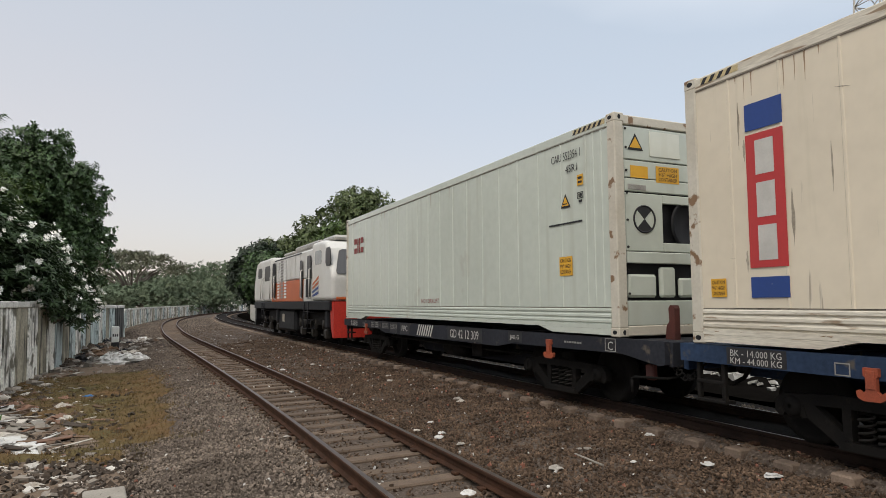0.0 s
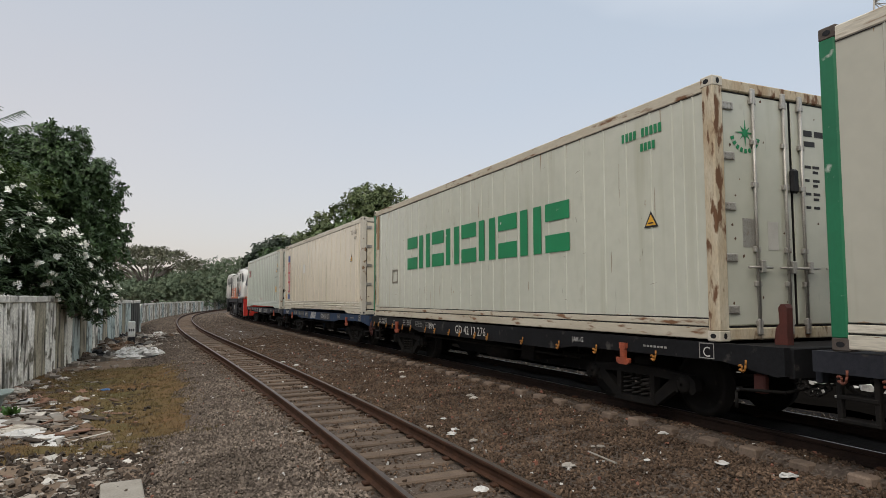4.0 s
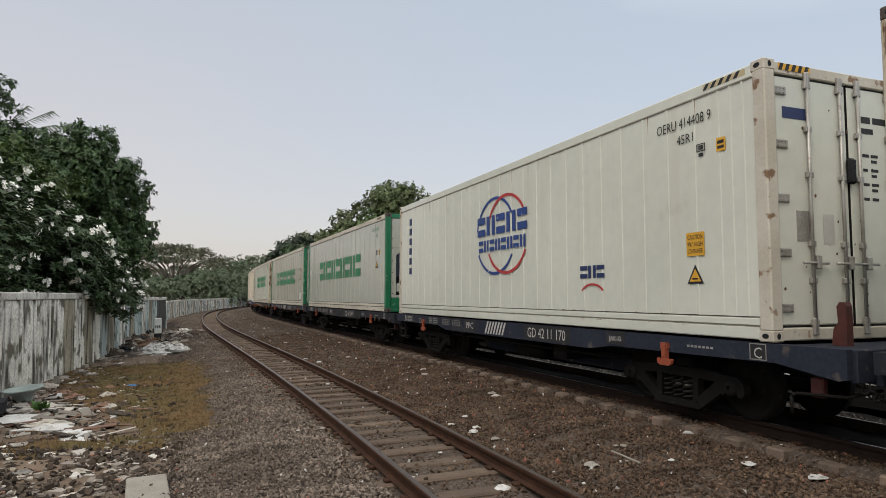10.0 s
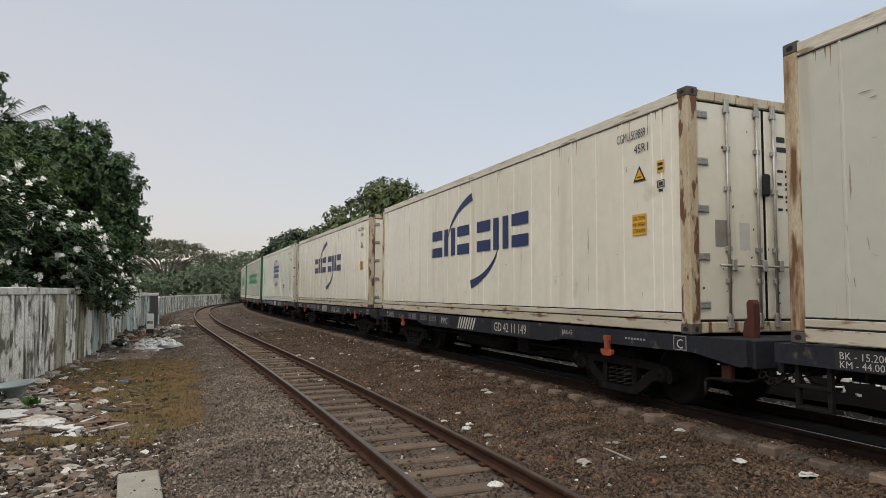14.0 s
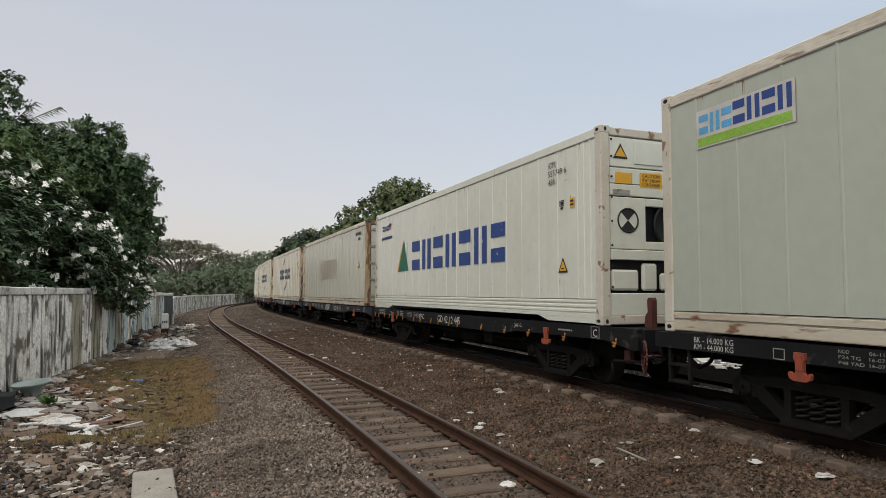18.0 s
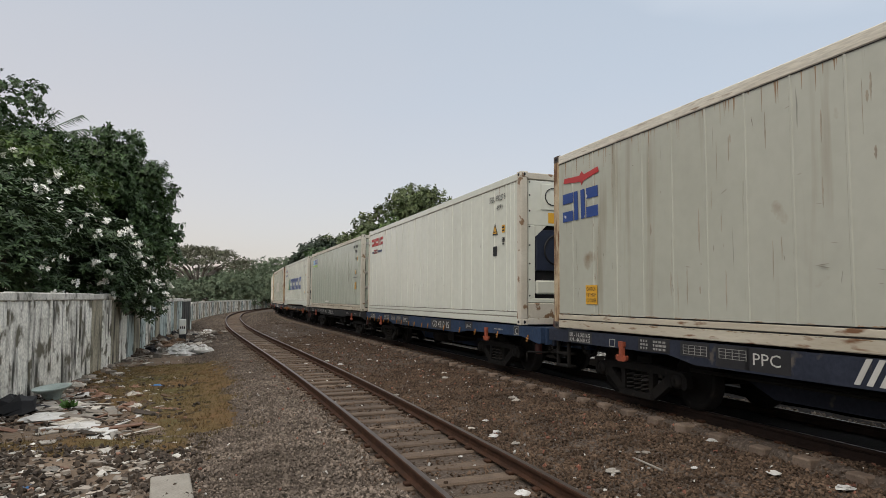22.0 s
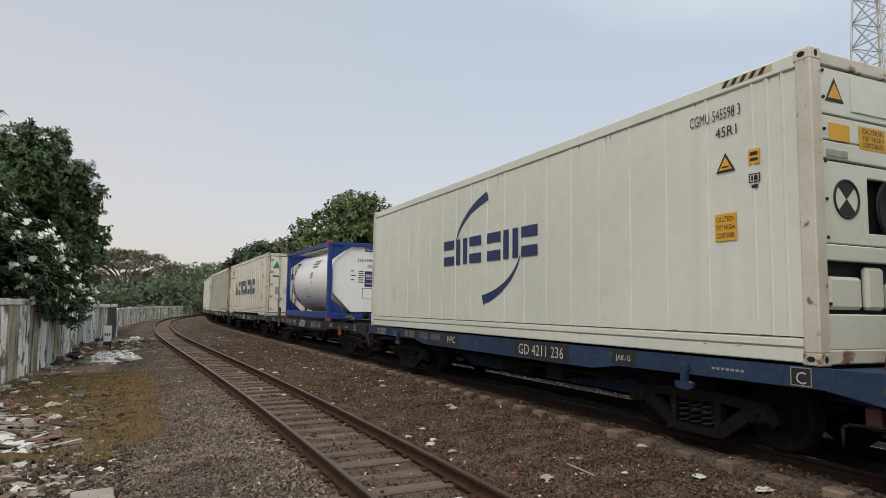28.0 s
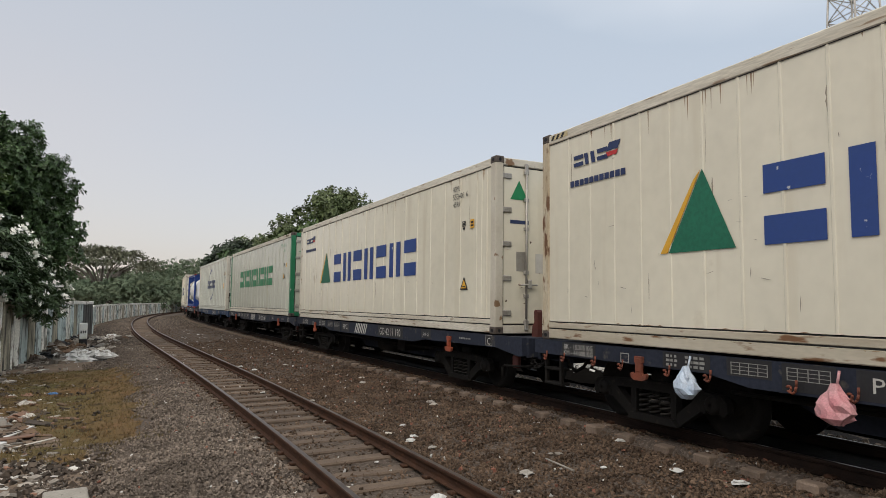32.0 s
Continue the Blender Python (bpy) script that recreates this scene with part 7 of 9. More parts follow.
# ---- trees ----
def leaves(m, lumps, count, size, rnd, up=0.3, shell=0.6, per=11):
    """Twigs with whorls of folded leaves, set over the lumps of a crown."""
    g = np.random.default_rng(rnd.randrange(1 << 30))
    centre, radius = np.array([c for c, _ in lumps], float), np.array([r for _, r in lumps], float)
    area = (radius[:, 0] * radius[:, 2]) ** 1.0
    n = max(1, count // per)
    pick = g.choice(len(lumps), n, p=area / area.sum())
    d = g.normal(size=(n, 3)) + np.array([0, 0, 0.25])
    d /= np.linalg.norm(d, axis=1, keepdims=True)
    q = g.uniform(shell, 1.0, (n, 1)) * (1 + 0.09 * g.normal(size=(n, 1)))
    p = centre[pick] + d * radius[pick] * q
    axis = d + g.normal(0, 0.45, (n, 3)) + np.array([0, 0, up])
    axis /= np.linalg.norm(axis, axis=1, keepdims=True)
    n *= per
    k = np.tile(np.arange(per) / per, len(p))[:, None]
    p, axis = np.repeat(p, per, 0) + np.repeat(axis, per, 0) * k * size * 2.2, np.repeat(axis, per, 0)
    rad = np.cross(axis, g.normal(size=(n, 3)))
    rad /= np.linalg.norm(rad, axis=1, keepdims=True) + 1e-9
    t = axis * g.uniform(0.05, 0.7, (n, 1)) + rad + np.array([0, 0, -0.28])
    t /= np.linalg.norm(t, axis=1, keepdims=True)
    b = np.cross(t, axis)
    b /= np.linalg.norm(b, axis=1, keepdims=True) + 1e-9
    nn = np.cross(b, t)
    s = size * g.uniform(0.9, 2.0, (n, 1))
    tip = p + t * s + np.array([0, 0, -0.12]) * s
    mid = p + t * s * 0.5
    quad = np.stack([p, mid + b * s * 0.27 + nn * s * 0.07, tip, mid - b * s * 0.27 + nn * s * 0.07], 1).reshape(-1, 3)
    k = len(m.v)
    m.v += [tuple(v) for v in quad.tolist()]
    i = k + 4 * np.arange(n)[:, None]
    m.f += [tuple(f) for f in np.concatenate([i + [0, 1, 2], i + [0, 2, 3]], 0).tolist()]
    m.smooth += [False] * (2 * n)


def crown_lumps(c, r, n, rnd, k=0.42):
    """A ragged crown: a loose core, bulging boughs of differing size, and sprays that stick out of them."""
    out = [(c, (r[0] * 0.55, r[1] * 0.55, r[2] * 0.6))]
    for i in range(n):
        d = Vector((rnd.gauss(0, 1), rnd.gauss(0, 1), rnd.gauss(0.1, 0.9))).normalized()
        s = rnd.uniform(0.45, 1.05) * k
        q = rnd.uniform(0.78, 1.02) - s * 0.62
        at = (c[0] + d.x * r[0] * q, c[1] + d.y * r[1] * q, c[2] + d.z * r[2] * q)
        out.append((at, (r[0] * s, r[1] * s, r[2] * s * rnd.uniform(0.5, 0.8))))
        for _ in range(2):
            e = (d + Vector((rnd.gauss(0, 0.6), rnd.gauss(0, 0.6), rnd.gauss(0.1, 0.5)))).normalized()
            w = s * rnd.uniform(0.22, 0.42)
            out.append(((at[0] + e.x * r[0] * s, at[1] + e.y * r[1] * s, at[2] + e.z * r[2] * s * 0.75), (r[0] * w, r[1] * w, r[2] * w * 0.7)))
    return out


def limbs(m, foot, top, spread, n, rnd, r0):
    mid = foot.lerp(top, 0.45)
    mid += Vector((rnd.uniform(-0.2, 0.2), rnd.uniform(-0.2, 0.2), 0))
    m.tube(foot, mid, r0, r0 * 0.7, 10)
    for i in range(n):
        t = 2 * math.pi * i / n + rnd.uniform(-0.4, 0.4)
        e = top + Vector((math.cos(t) * spread[0], math.sin(t) * spread[1], rnd.uniform(-0.3, 0.4) * spread[2]))
        k = mid.lerp(e, 0.5) + Vector((0, 0, 0.12 * spread[2]))
        m.tube(mid, k, r0 * 0.5, r0 * 0.32, 7)
        m.tube(k, e, r0 * 0.32, r0 * 0.08, 6)


def tree(label, foot, c, r, n_lumps, count, size, material, seed, trunk=0.2, group="", cat="tree", k=0.42, shell=0.6):
    rnd = random.Random(seed)
    root = tagged(new("tree"), label, cat, group)
    tm = Mesh()
    limbs(tm, Vector(foot), Vector((c[0], c[1], c[2] - r[2] * 0.15)), (r[0] * 0.6, r[1] * 0.6, r[2] * 0.6), 6, rnd, trunk)
    part("trunk", tm, M_BARK, root)
    lumps = crown_lumps(c, r, n_lumps, rnd, k)
    m = Mesh()
    leaves(m, lumps, count, size, rnd, shell=shell)
    part("crown", m, material, root)
    return root, lumps


def polar(az, d, z):
    """A place by its bearing (degrees right of the world's y axis) and distance from the line's foot path."""
    return (d * math.sin(radians(az)), d * math.cos(radians(az)), z)




def umbrella(label, foot, c, r, seed, material, count):
    """A rain tree: a thin wide canopy on spreading bare limbs."""
    rnd = random.Random(seed)
    root = tagged(new("tree"), label, "tree", "distant trees")
    tm = Mesh()
    f, mid = Vector(foot), Vector((c[0], c[1], foot[2] + (c[2] - foot[2]) * 0.42))
    tm.tube(f, mid, 0.75, 0.6, 8)
    for i in range(22):
        t = 2 * math.pi * i / 22 + rnd.uniform(-0.2, 0.2)
        q = rnd.uniform(0.5, 0.9)
        e = Vector((c[0] + math.cos(t) * r[0] * q, c[1] + math.sin(t) * r[1] * q, c[2] + rnd.uniform(-0.2, 0.3) * r[2]))
        k = mid.lerp(e, 0.5) + Vector((0, 0, 0.25 * r[2]))
        tm.tube(mid, k, 0.26, 0.16, 6)
        tm.tube(k, e, 0.16, 0.05, 5)
    part("trunk", tm, M_PALEBARK, root)
    lumps = []
    for _ in range(120):
        t, q = rnd.uniform(0, 6.283), rnd.uniform(0.02, 1.0) ** 0.55
        lumps.append(((c[0] + math.cos(t) * r[0] * q, c[1] + math.sin(t) * r[1] * q, c[2] + r[2] * (0.72 - 0.95 * q * q) + rnd.uniform(-0.12, 0.12) * r[2]), (r[0] * 0.17, r[1] * 0.17, r[2] * 0.12)))
    m = Mesh()
    leaves(m, lumps, count, 0.20, rnd, up=0.8, shell=0.3)
    part("crown", m, material, root)
    return root


def palm(foot, top, seed):
    rnd = random.Random(seed)
    root = tagged(new("palm_tree"), "coconut palm with ragged fronds behind the trees", "palm", "trees behind the wall")
    f, t = Vector(foot), Vector(top)
    tm = Mesh()
    for i in range(6):
        tm.tube(f.lerp(t, i / 6), f.lerp(t, (i + 1) / 6), 0.16 - 0.012 * i, 0.15 - 0.012 * i, 9)
    part("trunk", tm, M_BARK, root)
    for i in range(13):
        az = 2 * math.pi * i / 13 + rnd.uniform(-0.2, 0.2)
        rise = rnd.uniform(0.85, 1.4)
        m = Mesh()
        prev = t
        L = rnd.uniform(2.2, 3.0)
        for k in range(1, 31):
            u = k / 30
            p = t + Vector((math.cos(az) * L * u * math.cos(rise * (1 - u)), math.sin(az) * L * u * math.cos(rise * (1 - u)), L * (math.sin(rise) * u - 0.28 * u * u)))
            m.tube(prev, p, 0.022, 0.018, 4)
            d = (p - prev).normalized()
            side = d.cross(Vector((0, 0, 1))).normalized()
            for sg in (-1, 1):
                tip = p + side * sg * 0.40 * (1 - u * 0.5) + d * 0.38 - Vector((0, 0, rnd.uniform(0.25, 0.48)))
                m.add([p - d * 0.03, p + d * 0.04, tip], [(0, 1, 2)])
            prev = p
        part("frond", m, M_LEAF, root)
    return root


tree("broad dark green tree behind the wall", (-15.9, 27.2, -0.3), (-15.8, 27.0, 6.0), (2.15, 2.4, 3.35), 54, 66000, 0.10, M_LEAF, 103, 0.22, "trees behind the wall", k=0.40)
tree("tall leafy green tree behind the wall", (-18.9, 23.0, -0.3), (-18.8, 22.8, 6.2), (3.4, 3.4, 4.1), 46, 76000, 0.105, M_LEAF, 2, 0.24, "trees behind the wall", k=0.40)
tree("leafy green tree between taller ones behind the wall", (-17.6, 25.2, -0.3), (-17.5, 25.0, 5.7), (2.6, 2.4, 3.1), 38, 50000, 0.105, M_LEAF, 9, 0.2, "trees behind the wall", k=0.38)
tree("bright green tree with drooping leaves behind the wall", (-14.9, 21.2, -0.3), (-15.3, 21.0, 5.3), (2.4, 2.3, 2.2), 26, 32000, 0.115, M_LEAF2, 4, 0.15, "trees behind the wall")
tree("dense green tree far behind the wall", (-21.5, 19.5, -0.3), (-21.5, 19.5, 6.0), (4.3, 4.3, 5.2), 30, 44000, 0.12, M_LEAF, 6, 0.25, "trees behind the wall")
tree("low dark green tree behind the flowering shrub", (-15.6, 27.8, -0.3), (-15.3, 27.5, 3.9), (1.95, 2.2, 2.0), 30, 30000, 0.10, M_LEAF, 77, 0.14, "trees behind the wall", k=0.40)
palm((-23.4, 31.6, -0.3), (-23.3, 31.5, 9.2), 5)


M_FRANGI = mat("frangipani_leaf", (0.050, 0.088, 0.036), (0.068, 0.108, 0.044), 1.0, 0.5, island=0.45)


def frangipani(label, foot, lumps, seed, count, flowers):
    """Rosettes of long leaves with clusters of white flowers."""
    rnd = random.Random(seed)
    root = tagged(new("frangipani"), label, "tree", "trees behind the wall")
    tm = Mesh()
    f = Vector(foot)
    for c, r in lumps:
        mid = f.lerp(Vector(c), 0.5) + Vector((0, 0, 0.3))
        tm.tube(f, mid, 0.11, 0.08, 8)
        tm.tube(mid, Vector(c), 0.08, 0.04, 7)
    part("trunk", tm, M_BARK, root)
    m = Mesh()
    heads = []
    tot = sum(r[0] * r[1] for _, r in lumps)
    for c, r in lumps:
        for _ in range(int(count * r[0] * r[1] / tot)):
            d = Vector((rnd.gauss(0, 1), rnd.gauss(0, 1), rnd.gauss(0.25, 0.8))).normalized()
            q = rnd.uniform(0.6, 1.03)
            p = Vector((c[0] + d.x * r[0] * q, c[1] + d.y * r[1] * q, c[2] + d.z * r[2] * q))
            up = (d * 0.6 + Vector((0, 0, 0.8))).normalized()
            a = up.orthogonal().normalized()
            b = up.cross(a)
            heads.append((p, up, d, q))
            for i in range(11):
                t = 2 * math.pi * i / 11 + rnd.uniform(-0.2, 0.2)
                out = (a * math.cos(t) + b * math.sin(t) + up * rnd.uniform(-0.1, 0.7)).normalized()
                side = out.cross(up).normalized() * 0.036
                L = rnd.uniform(0.17, 0.30)
                k = len(m.v)
                m.v += [tuple(p), tuple(p + out * L * 0.55 + side), tuple(p + out * L - up * 0.04), tuple(p + out * L * 0.55 - side)]
                m.f += [(k, k + 1, k + 2), (k, k + 2, k + 3)]
                m.smooth += [False, False]
    part("crown", m, M_FRANGI, root)
    def buried(p):
        return sum(((p.x - c[0]) / r[0]) ** 2 + ((p.y - c[1]) / r[1]) ** 2 + ((p.z - c[2]) / r[2]) ** 2 < 0.85 for c, r in lumps) > 0
    heads = [h for h in heads if h[3] > 0.8 and not buried(h[0] + h[2] * 0.1) and (h[0].z < 4.0 or rnd.random() < 0.6)]
    rnd.shuffle(heads)
    for p, up, d, q in heads[:flowers]:
        fm = Mesh()
        c = p + up * 0.13 + d * 0.11
        for _ in range(rnd.choice((2, 3, 4, 5, 7, 9))):
            o = c + Vector((rnd.uniform(-0.10, 0.10), rnd.uniform(-0.10, 0.10), rnd.uniform(-0.08, 0.08)))
            n = (d + Vector((rnd.gauss(0, 0.4), rnd.gauss(0, 0.4), rnd.gauss(0.2, 0.4)))).normalized()
            a = n.orthogonal().normalized()
            b = n.cross(a)
            for i in range(5):
                t = 2 * math.pi * i / 5
                e1, e2 = a * math.cos(t - 0.5) + b * math.sin(t - 0.5), a * math.cos(t + 0.5) + b * math.sin(t + 0.5)
                fm.add([o, o + e1 * 0.046 + n * 0.01, o + (e1 + e2) * 0.042 + n * 0.02, o + e2 * 0.046 + n * 0.01], [(0, 1, 2, 3)])
        part("blossom", fm, M_FLOWER, root, "white blossom")
    return root


frangipani("frangipani in white flower leaning over the wall", (-12.6, 18.6, -0.3),
           [((-12.2, 18.6, 3.2), (1.7, 1.8, 1.4)), ((-12.9, 20.6, 3.0), (1.5, 1.7, 1.3)), ((-12.0, 19.6, 2.4), (1.2, 1.5, 0.9)), ((-13.2, 22.3, 2.8), (1.4, 1.6, 1.2)), ((-12.3, 21.8, 2.0), (0.9, 1.2, 0.7)), ((-11.75, 20.4, 1.75), (0.5, 0.9, 0.6)), ((-13.0, 23.6, 2.3), (1.0, 1.2, 0.8)),
            ((-12.4, 16.4, 3.4), (1.7, 1.6, 1.5)), ((-11.6, 14.6, 3.2), (1.6, 1.7, 1.4)), ((-12.4, 17.6, 4.0), (1.3, 1.4, 1.0)),
            ((-12.0, 16.8, 1.9), (0.9, 2.4, 0.8)), ((-12.7, 20.0, 1.7), (0.8, 2.4, 0.9)), ((-11.9, 22.6, 1.6), (0.6, 1.0, 0.7)),
            ((-12.7, 15.2, 4.5), (1.5, 1.5, 1.1)), ((-13.1, 17.2, 4.7), (1.3, 1.4, 0.9)), ((-13.4, 19.4, 4.1), (1.2, 1.3, 0.8))], 7, 4600, 210)
frangipani("small frangipani in white flower farther along the wall", (-15.8, 29.0, -0.3), [((-15.9, 29.0, 2.3), (1.0, 1.4, 1.0)), ((-15.2, 28.6, 1.9), (0.7, 0.9, 0.6))], 8, 500, 30)

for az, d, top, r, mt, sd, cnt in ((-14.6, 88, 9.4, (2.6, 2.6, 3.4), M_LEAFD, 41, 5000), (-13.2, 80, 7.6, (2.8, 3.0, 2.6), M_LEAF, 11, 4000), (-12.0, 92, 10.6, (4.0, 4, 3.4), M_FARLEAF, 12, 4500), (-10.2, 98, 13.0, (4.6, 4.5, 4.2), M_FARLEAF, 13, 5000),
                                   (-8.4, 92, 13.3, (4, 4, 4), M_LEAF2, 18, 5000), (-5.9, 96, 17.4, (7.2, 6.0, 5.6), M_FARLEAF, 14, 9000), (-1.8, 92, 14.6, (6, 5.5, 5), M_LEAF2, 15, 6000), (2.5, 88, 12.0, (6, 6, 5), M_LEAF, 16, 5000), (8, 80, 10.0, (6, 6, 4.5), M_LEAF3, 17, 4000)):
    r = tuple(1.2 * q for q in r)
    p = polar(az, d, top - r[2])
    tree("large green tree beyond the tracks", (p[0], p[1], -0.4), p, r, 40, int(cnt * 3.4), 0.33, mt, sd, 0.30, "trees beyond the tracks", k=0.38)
p = polar(-24.2, 150, 9.0)
umbrella("wide rain tree with bare spreading limbs in the distance", (p[0], p[1], -0.4), p, (11.0, 10, 4.6), 21, M_UMBRELLA, 26000)
p = polar(-28.5, 165, 7.5)
umbrella("rain tree in the hazy distance", (p[0], p[1], -0.4), p, (10, 9, 3.6), 31, M_UMBRELLA, 12000)
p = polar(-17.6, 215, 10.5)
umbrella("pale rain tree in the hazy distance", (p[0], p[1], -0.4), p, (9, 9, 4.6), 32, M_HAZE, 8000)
# these crowns get their haze from the paled leaf colour
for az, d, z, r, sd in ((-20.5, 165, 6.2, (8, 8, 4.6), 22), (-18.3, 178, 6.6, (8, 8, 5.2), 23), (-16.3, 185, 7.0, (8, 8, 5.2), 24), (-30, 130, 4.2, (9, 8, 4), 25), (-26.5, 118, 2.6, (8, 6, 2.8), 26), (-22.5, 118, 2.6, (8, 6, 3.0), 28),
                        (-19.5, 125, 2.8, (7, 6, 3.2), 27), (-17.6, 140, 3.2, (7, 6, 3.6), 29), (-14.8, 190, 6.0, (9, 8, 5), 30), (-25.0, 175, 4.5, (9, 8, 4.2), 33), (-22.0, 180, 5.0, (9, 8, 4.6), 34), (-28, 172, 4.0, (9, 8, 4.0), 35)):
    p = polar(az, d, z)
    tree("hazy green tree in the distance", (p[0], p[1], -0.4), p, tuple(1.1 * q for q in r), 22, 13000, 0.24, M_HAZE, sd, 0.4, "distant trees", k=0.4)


# ---- stones, grass and rubbish on the ground ----
def ground_z(s, d):
    """The level of what lies on top at d metres left of the near track."""
    z = max(bed_height(s, d) if d < 3.4 else -9, soil_height(s, d))
    return max(z, 0.08) if 0.63 < d + gap_at(s) < 0.86 else z


CUBE_V = np.array([(x, y, z) for z in (-1, 1) for y in (-1, 1) for x in (-1, 1)], float)
CUBE_F = np.array([(0, 2, 3, 1), (4, 5, 7, 6), (0, 1, 5, 4), (2, 6, 7, 3), (0, 4, 6, 2), (1, 3, 7, 5)])

CRUSH_V = np.array([(1.35, 0, 0), (-1.35, 0, 0), (0, 1.35, 0), (0, -1.35, 0), (0, 0, 1.35), (0, 0, -1.35)], float)
CRUSH_F = np.array([(0, 2, 4), (2, 1, 4), (1, 3, 4), (3, 0, 4), (2, 0, 5), (1, 2, 5), (3, 1, 5), (0, 3, 5)])


def strew(name, material, places, size, flatness, rng, parent=None, label="", cat="", sink=0.3):
    """Broken stones, one loose block each, joined as uncountable stuff."""
    n = len(places)
    base, faces = (CUBE_V, CUBE_F) if flatness < 0.7 else (CRUSH_V, CRUSH_F)
    v = base[None] * rng.uniform(0.55, 1.0, (n, len(base), 3))
    if flatness >= 0.7:
        v += rng.uniform(-0.38, 0.38, v.shape)
    v *= rng.uniform(0.6, 1.35, (n, 1, 3)) * np.array([1, 1, flatness])
    v *= (size * (rng.uniform(0.6, 1.4, n) if flatness > 0.55 else rng.lognormal(-0.25, 0.5, n)))[:, None, None]
    ax = rng.normal(size=(n, 3))
    ax /= np.linalg.norm(ax, axis=1, keepdims=True)
    an = rng.uniform(0, 6.28, n) if flatness > 0.5 else rng.normal(0, 0.25, n)
    c, s = np.cos(an)[:, None, None], np.sin(an)[:, None, None]
    k = ax[:, None, :]
    v = v * c + np.cross(np.broadcast_to(k, v.shape), v) * s + k * (v * k).sum(2, keepdims=True) * (1 - c)
    if flatness <= 0.5:
        a2 = rng.uniform(0, 6.28, n)
        ca, sa = np.cos(a2)[:, None], np.sin(a2)[:, None]
        v = np.stack([v[..., 0] * ca - v[..., 1] * sa, v[..., 0] * sa + v[..., 1] * ca, v[..., 2]], 2)
    low = v[..., 2].min(1)
    p = np.array(places)
    p[:, 2] += -low * (1 - sink)
    v += p[:, None, :]
    f = (faces[None] + (np.arange(n) * len(base))[:, None, None]).reshape(-1, faces.shape[1])
    me = bpy.data.meshes.new(name)
    me.from_pydata(v.reshape(-1, 3).tolist(), [], f.tolist())
    me.materials.append(material)
    ob = part(name, me, None, parent)
    return tagged(ob, label, cat, kind="stuff")


RNG = np.random.default_rng(5)


def places(n, s0, s1, d0, d1, skip=None):
    out = []
    for s, d in zip(RNG.uniform(s0, s1, n), RNG.uniform(d0, d1, n)):
        if skip and skip(s, d):
            continue
        x, y, _ = near_at(s, d)
        out.append((x, y, ground_z(s, d) + 0.035 * lump(x, y, 2.6)))
    return out


def on_rail(s, d):
    g = gap_at(s)
    return min(abs(abs(d) - 0.5685), abs(abs(d + g) - 0.5685)) < 0.075 or abs(d + g) < 0.62 or (5.8 < s < 16.5 and d > 2.0 + 0.4 * lump(s, d, 1.3) + 0.15 * RNG.random())


M_RUB2 = mat("pale_grey_stone", (0.58, 0.57, 0.54), (0.36, 0.35, 0.33), 2, 0.9, island=0.4)
strew("shoulder_stones", M_GSTONE, places(46000, -4, 11, 0.75, 3.3, on_rail) + places(5000, -10, -4, 0.75, 3.3, on_rail) + places(14000, 11, 26, 0.75, 3.0, on_rail), 0.0155, 0.8, RNG, label="loose grey ballast stones on the shoulder", cat="stones")
strew("middle_stones", M_STONE, places(50000, -4, 11, -3.45, -0.70, on_rail) + places(5000, -10, -4, -3.45, -0.70, on_rail) + places(16000, 11, 26, -3.6, -0.70, on_rail) + places(5000, 26, 48, -3.6, -0.7, on_rail), 0.0150, 0.8, RNG, label="loose brown ballast stones between the tracks", cat="stones")
strew("track_stones", M_STONE, places(9000, -4, 22, -0.95, 0.95, on_rail), 0.017, 0.8, RNG, label="small brown stones between the rails", cat="stones", sink=0.45)
far_bank = []
for _ in range(2600):
    u = RNG.uniform(-8, 34)
    w = -7.0 + RNG.normal(0, 0.6)
    x, y, _t = line_at(u, w)
    if lump(x, y, 0.8, 6.0) + 0.4 * RNG.random() > 0.05:
        far_bank.append((x, y, -0.385 + 0.10 * max(0.0, lump(x, y, 0.8, 6.0))))
far_shoulder = []
for _ in range(9000):
    u, w = RNG.uniform(-8, 34), -RNG.uniform(0.66, 1.25)
    x, y, _t = line_at(u, w)
    far_shoulder.append((x, y, 0.075 - 0.03 * (abs(w) - 0.66)))
strew("far_shoulder_stones", M_GSTONE, far_shoulder, 0.030, 0.8, RNG, label="grey ballast stones behind the far rail", cat="stones")
strew("far_rubbish", M_RUB2, far_bank, 0.085, 0.5, RNG, label="pale rubble and paper on the far side of the tracks", cat="rubble")
strew("pale_specks", M_RUB2, places(420, -4, 30, -3.4, -0.7, on_rail) + places(220, -4, 30, 0.8, 3.2, on_rail) + places(60, -2, 30, -0.4, 0.4), 0.014, 0.6, RNG, label="pale specks of litter among the stones", cat="litter", sink=0.1)
strew("red_specks", mat("red_brown_chip", (0.24, 0.10, 0.065), (0.17, 0.075, 0.05), 2, 0.9, island=0.4), places(420, -4, 20, -3.4, -0.7, on_rail) + places(150, -4, 16, 0.8, 3.2, on_rail), 0.017, 0.6, RNG, label="reddish brick chips among the stones", cat="stones", sink=0.1)
strew("distant_stones", M_GSTONE, places(5000, 26, 55, 0.75, 3.0, on_rail) + places(4500, 40, 75, -3.7, -0.7, on_rail) + places(2500, 55, 100, 0.75, 3.0, on_rail), 0.034, 0.8, RNG, label="grey ballast stones farther along", cat="stones")

